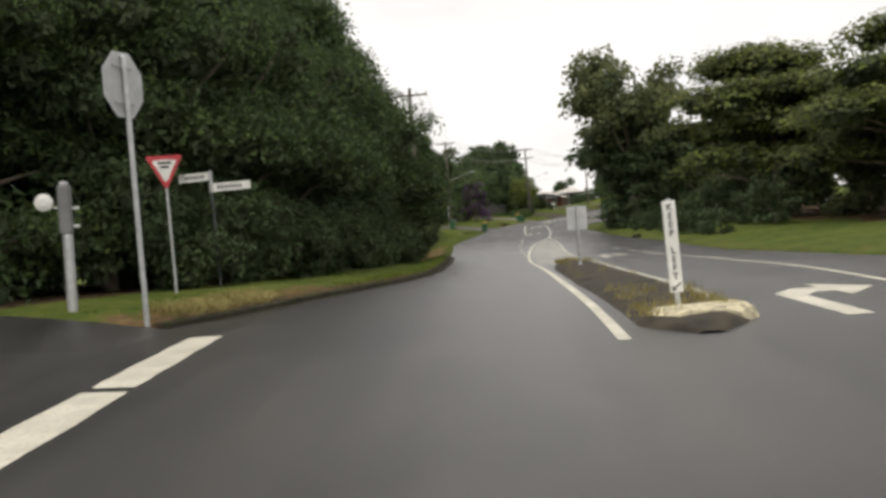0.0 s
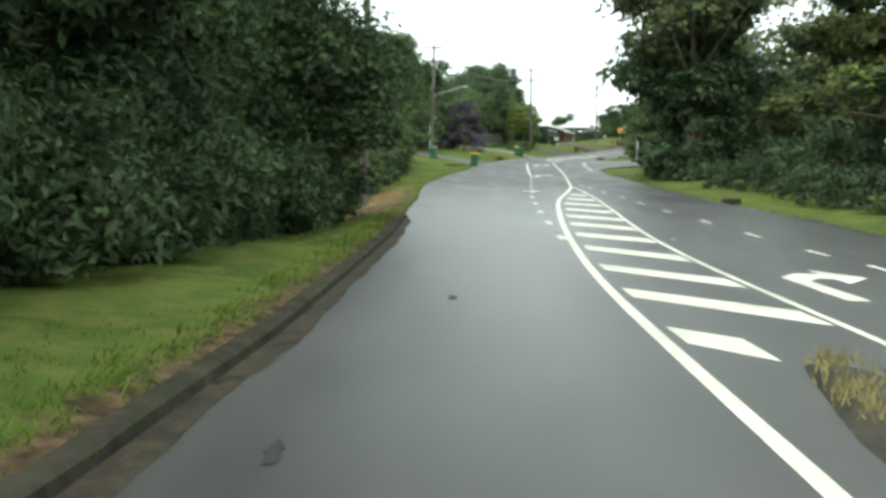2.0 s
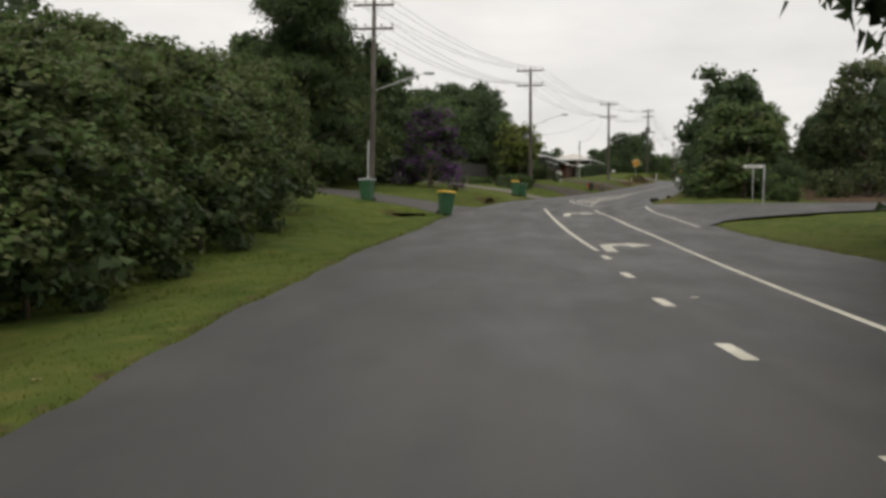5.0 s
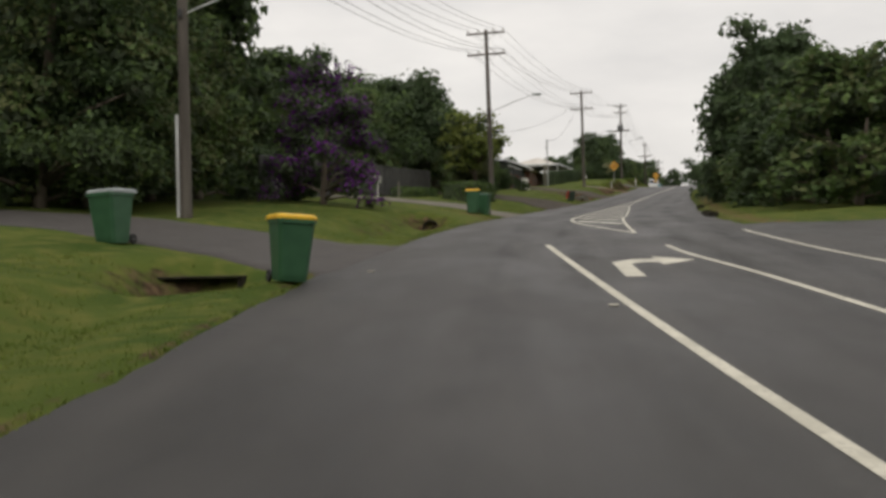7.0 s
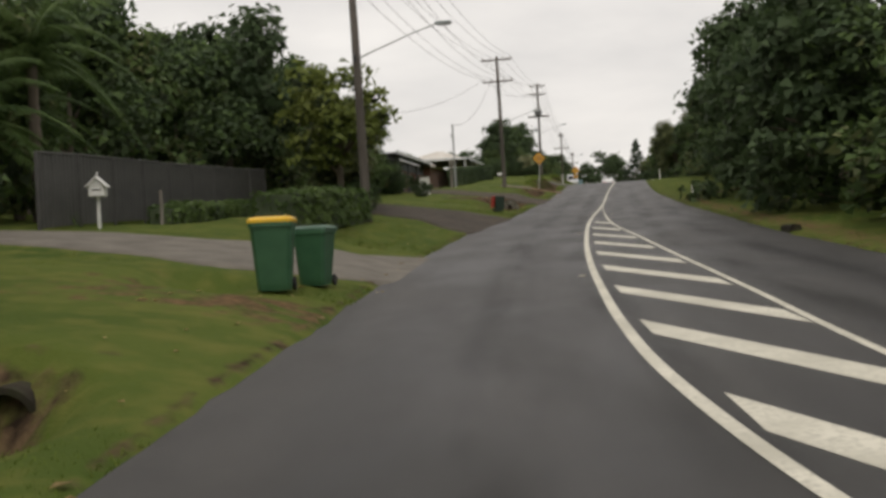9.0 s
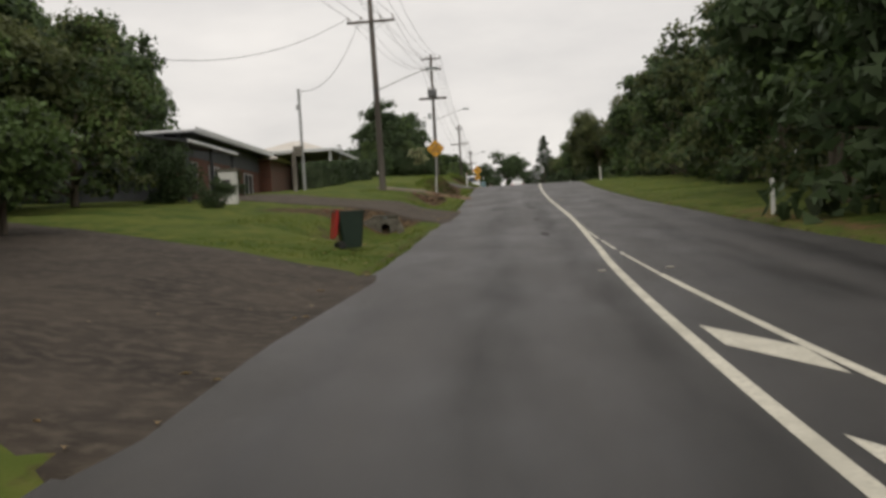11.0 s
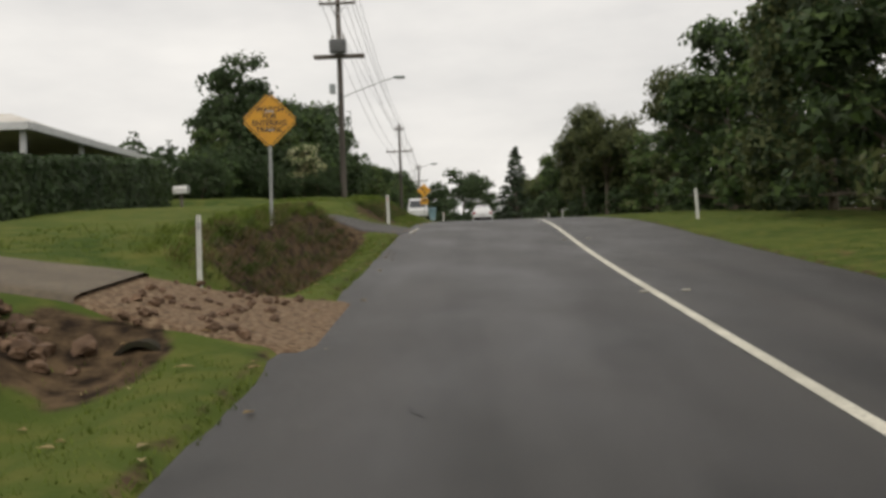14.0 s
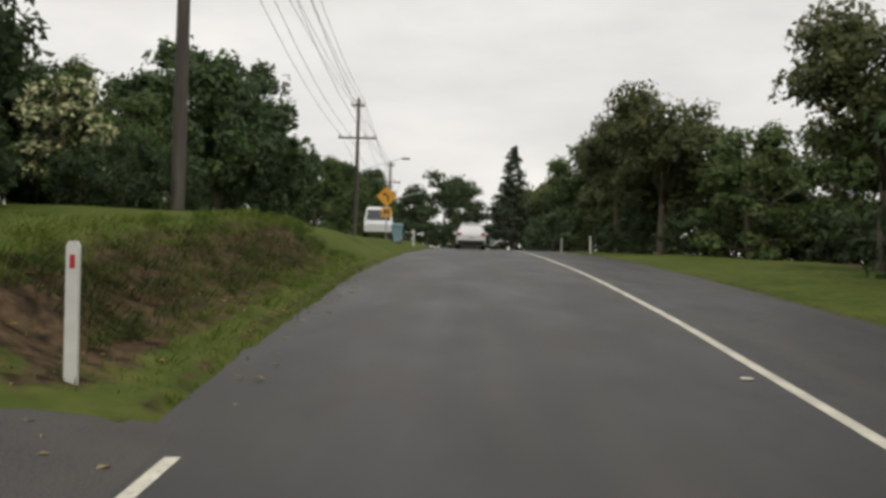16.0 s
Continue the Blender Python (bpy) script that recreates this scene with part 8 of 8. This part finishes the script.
part("sign_plate", bm_, M_SIGNBACK, t_)


# ---------------------------------------------------------------- grass and fallen leaves
def grass_blades(name, n, s0, s1, side, reach, seed, label, h=0.028):
    """Many single blades of grass beside the road."""
    rng = np.random.default_rng(seed)
    tv, tf = [], []
    for i in range(n):
        s = s0 + (s1 - s0) * rng.random()
        o = 0.1 + reach * rng.random() ** 1.6
        d = EDGE_L(s) - o if side < 0 else EDGE_R(s) + o
        soil, litter = soil_at(s, d)
        if (side < 0 and on_drive(s, o) > 0.2) or max(soil, litter) * 1.1 > rng.random() + 0.25:
            continue
        q = spot(s, d)
        for j in range(3):
            an, hh, le = rng.random() * 6.28, h * (0.4 + rng.random()), 0.08 * rng.random()
            x, y, z = q.x + 0.05 * rng.normal(), q.y + 0.05 * rng.normal(), q.z - 0.03
            c, e = math.cos(an) * 0.009, math.sin(an) * 0.009
            k = len(tv)
            tv += [(x - c, y - e, z), (x + c, y + e, z), (x + e / 0.009 * le, y - c / 0.009 * le, z + 0.03 + hh)]
            tf.append((k, k + 1, k + 2))
    ob = new(name, mesh_of(name, tv, tf, M_BLADE))
    return tagged(ob, label, "grass", kind="stuff")


grass_blades("grass", 60000, 16, 262, -1, 5.0, 1, "short green grass blades on the verge")
grass_blades("grass", 12000, 50, 262, 1, 4.0, 2, "short green grass blades on the far verge")


def fallen_leaves(n, s0, s1, o0, o1, seed, label):
    rng = np.random.default_rng(seed)
    tv, tf = [], []
    for i in range(n):
        s, o = s0 + (s1 - s0) * rng.random(), o0 + (o1 - o0) * rng.random()
        q = spot(s, EDGE_L(s) - o)
        a, r = rng.random() * 6.28, 0.03 + 0.07 * rng.random() ** 2
        k = len(tv)
        tv += [(q.x + math.cos(a) * r, q.y + math.sin(a) * r, q.z + 0.02), (q.x - math.sin(a) * r * 0.5, q.y + math.cos(a) * r * 0.5, q.z + 0.035),
               (q.x - math.cos(a) * r, q.y - math.sin(a) * r, q.z + 0.02), (q.x + math.sin(a) * r * 0.5, q.y - math.cos(a) * r * 0.5, q.z + 0.035)]
        tf.append((k, k + 1, k + 2, k + 3))
    ob = new("fallen_leaves", mesh_of("fallen_leaves", tv, tf, M_DEADLEAF))
    return tagged(ob, label, "fallen leaves", kind="stuff")


M_DEADLEAF = leaf_mat("dead_leaves", (0.24, 0.15, 0.06), (0.42, 0.34, 0.18))
fallen_leaves(420, 194, 262, -0.4, 2.0, 4, "scattered pale dead leaves at the road's edge")
fallen_leaves(900, 57, 80, 0.6, 2.6, 5, "brown leaf litter round the power pole")
fallen_leaves(160, 130, 200, -0.2, 2.0, 6, "scattered pale dead leaves on the verge")


M_ROOTS = leaf_mat("dry_roots", (0.085, 0.062, 0.034), (0.21, 0.165, 0.085), rough=0.9, spec=0.05)


def bank_tufts(n, s0, s1, o0, o1, seed, label, material, long=0.22):
    """Drooping blades that hang over the cut bank."""
    rng = np.random.default_rng(seed)
    tv, tf = [], []
    for i in range(n):
        s, o = s0 + (s1 - s0) * rng.random(), o0 + (o1 - o0) * rng.random()
        if on_drive(s, o) > 0.2:
            continue
        q, q2 = spot(s, EDGE_L(s) - o), spot(s, EDGE_L(s) - o + 0.1)
        out = (q2 - q)
        out.z = 0
        out.normalize()
        for j in range(9):
            ln, le, sp = long * (0.4 + rng.random()), 0.14 * rng.random(), 0.12 * rng.normal()
            x, y = q.x + 0.07 * rng.normal(), q.y + 0.07 * rng.normal()
            b = len(tv)
            tx, ty = x + out.x * le + out.y * sp, y + out.y * le - out.x * sp
            w = 0.005
            tv += [(x - w, y, q.z - 0.02), (x + w, y + w, q.z - 0.02), (tx + w, ty + w, q.z + ln * 0.55), (tx - w, ty, q.z + ln * 0.55),
                   (tx + out.x * ln * 0.5, ty + out.y * ln * 0.5, q.z + ln * 0.25)]
            tf += [(b, b + 1, b + 2, b + 3), (b + 3, b + 2, b + 4)]
    ob = new("grass", mesh_of("grass", tv, tf, material))
    return tagged(ob, label, "grass", kind="stuff")


bank_tufts(150, 220, 236, 1.3, 2.6, 31, "dry brown grass and roots hanging on the cut bank", M_ROOTS, 0.26)
bank_tufts(340, 220, 236, 2.2, 3.2, 32, "green grass overhanging the cut bank", M_BLADE, 0.18)
bank_tufts(200, 243, 264, 1.85, 2.5, 33, "green grass overhanging the steep bank", M_BLADE, 0.2)
bank_tufts(120, 243, 258, 1.0, 1.9, 35, "dry roots and brown grass hanging on the steep bank", M_ROOTS, 0.2)
bank_tufts(160, 243, 264, 0.4, 1.0, 36, "long green grass at the foot of the bank", M_BLADE, 0.14)
M_WEEDS = leaf_mat("dark_weeds", (0.040, 0.062, 0.018), (0.095, 0.125, 0.034), rough=0.8, spec=0.08)
bank_tufts(520, 243, 262, 0.9, 2.1, 38, "dark green weeds hanging on the steep bank", M_WEEDS, 0.17)
bank_tufts(230, 220, 235, 1.5, 2.5, 39, "dark green weeds hanging on the cut bank", M_WEEDS, 0.17)
bank_tufts(260, 25, 57, 0.3, 0.75, 37, "grass hanging over the dirty kerb", M_BLADE, 0.14)
bank_tufts(100, 16.8, 20.5, 0.15, 0.9, 34, "dry straw-coloured grass along the kerb", M_DRYGRASS, 0.26)


def kerb_block(s, d, turn, length, seed):
    """A loose, chipped length of concrete kerb on the verge."""
    bm = bmesh.new()
    n = 6
    rings = []
    for i in range(n + 1):
        y = length * (i / n - 0.5)
        g = 0.03 * noise.noise(Vector((i * 1.7, seed, 0)))
        rings.append([bm.verts.new((x + g, y, z + (0.03 * noise.noise(Vector((x * 9, i, seed))) if z > 0 else 0))) for x, z in ((-0.16, -0.05), (-0.15, 0.12), (-0.09, 0.17), (0.12, 0.16), (0.16, -0.05))])
    for a, b in zip(rings, rings[1:]):
        for k in range(5):
            bm.faces.new((a[k], a[(k + 1) % 5], b[(k + 1) % 5], b[k]))
    bm.faces.new(list(reversed(rings[0])))
    bm.faces.new(rings[-1])
    bmesh.ops.recalc_face_normals(bm, faces=list(bm.faces))
    ob = part("kerb_block", bm, M_KERB)
    ob.matrix_world = stand(s, d, turn)
    return tagged(ob, "chipped weathered concrete kerb block on the verge", "kerb block", "loose kerb blocks")


for k, (s, d, turn, ln) in enumerate(((144.6, 6.6, 4, 1.1), (142.6, 6.5, -6, 1.2), (140.5, 6.45, 8, 1.1), (158.8, 7.0, 6, 0.8), (67.5, 9.75, 3, 1.6))):
    kerb_block(s, d, turn, ln, 7 + k)
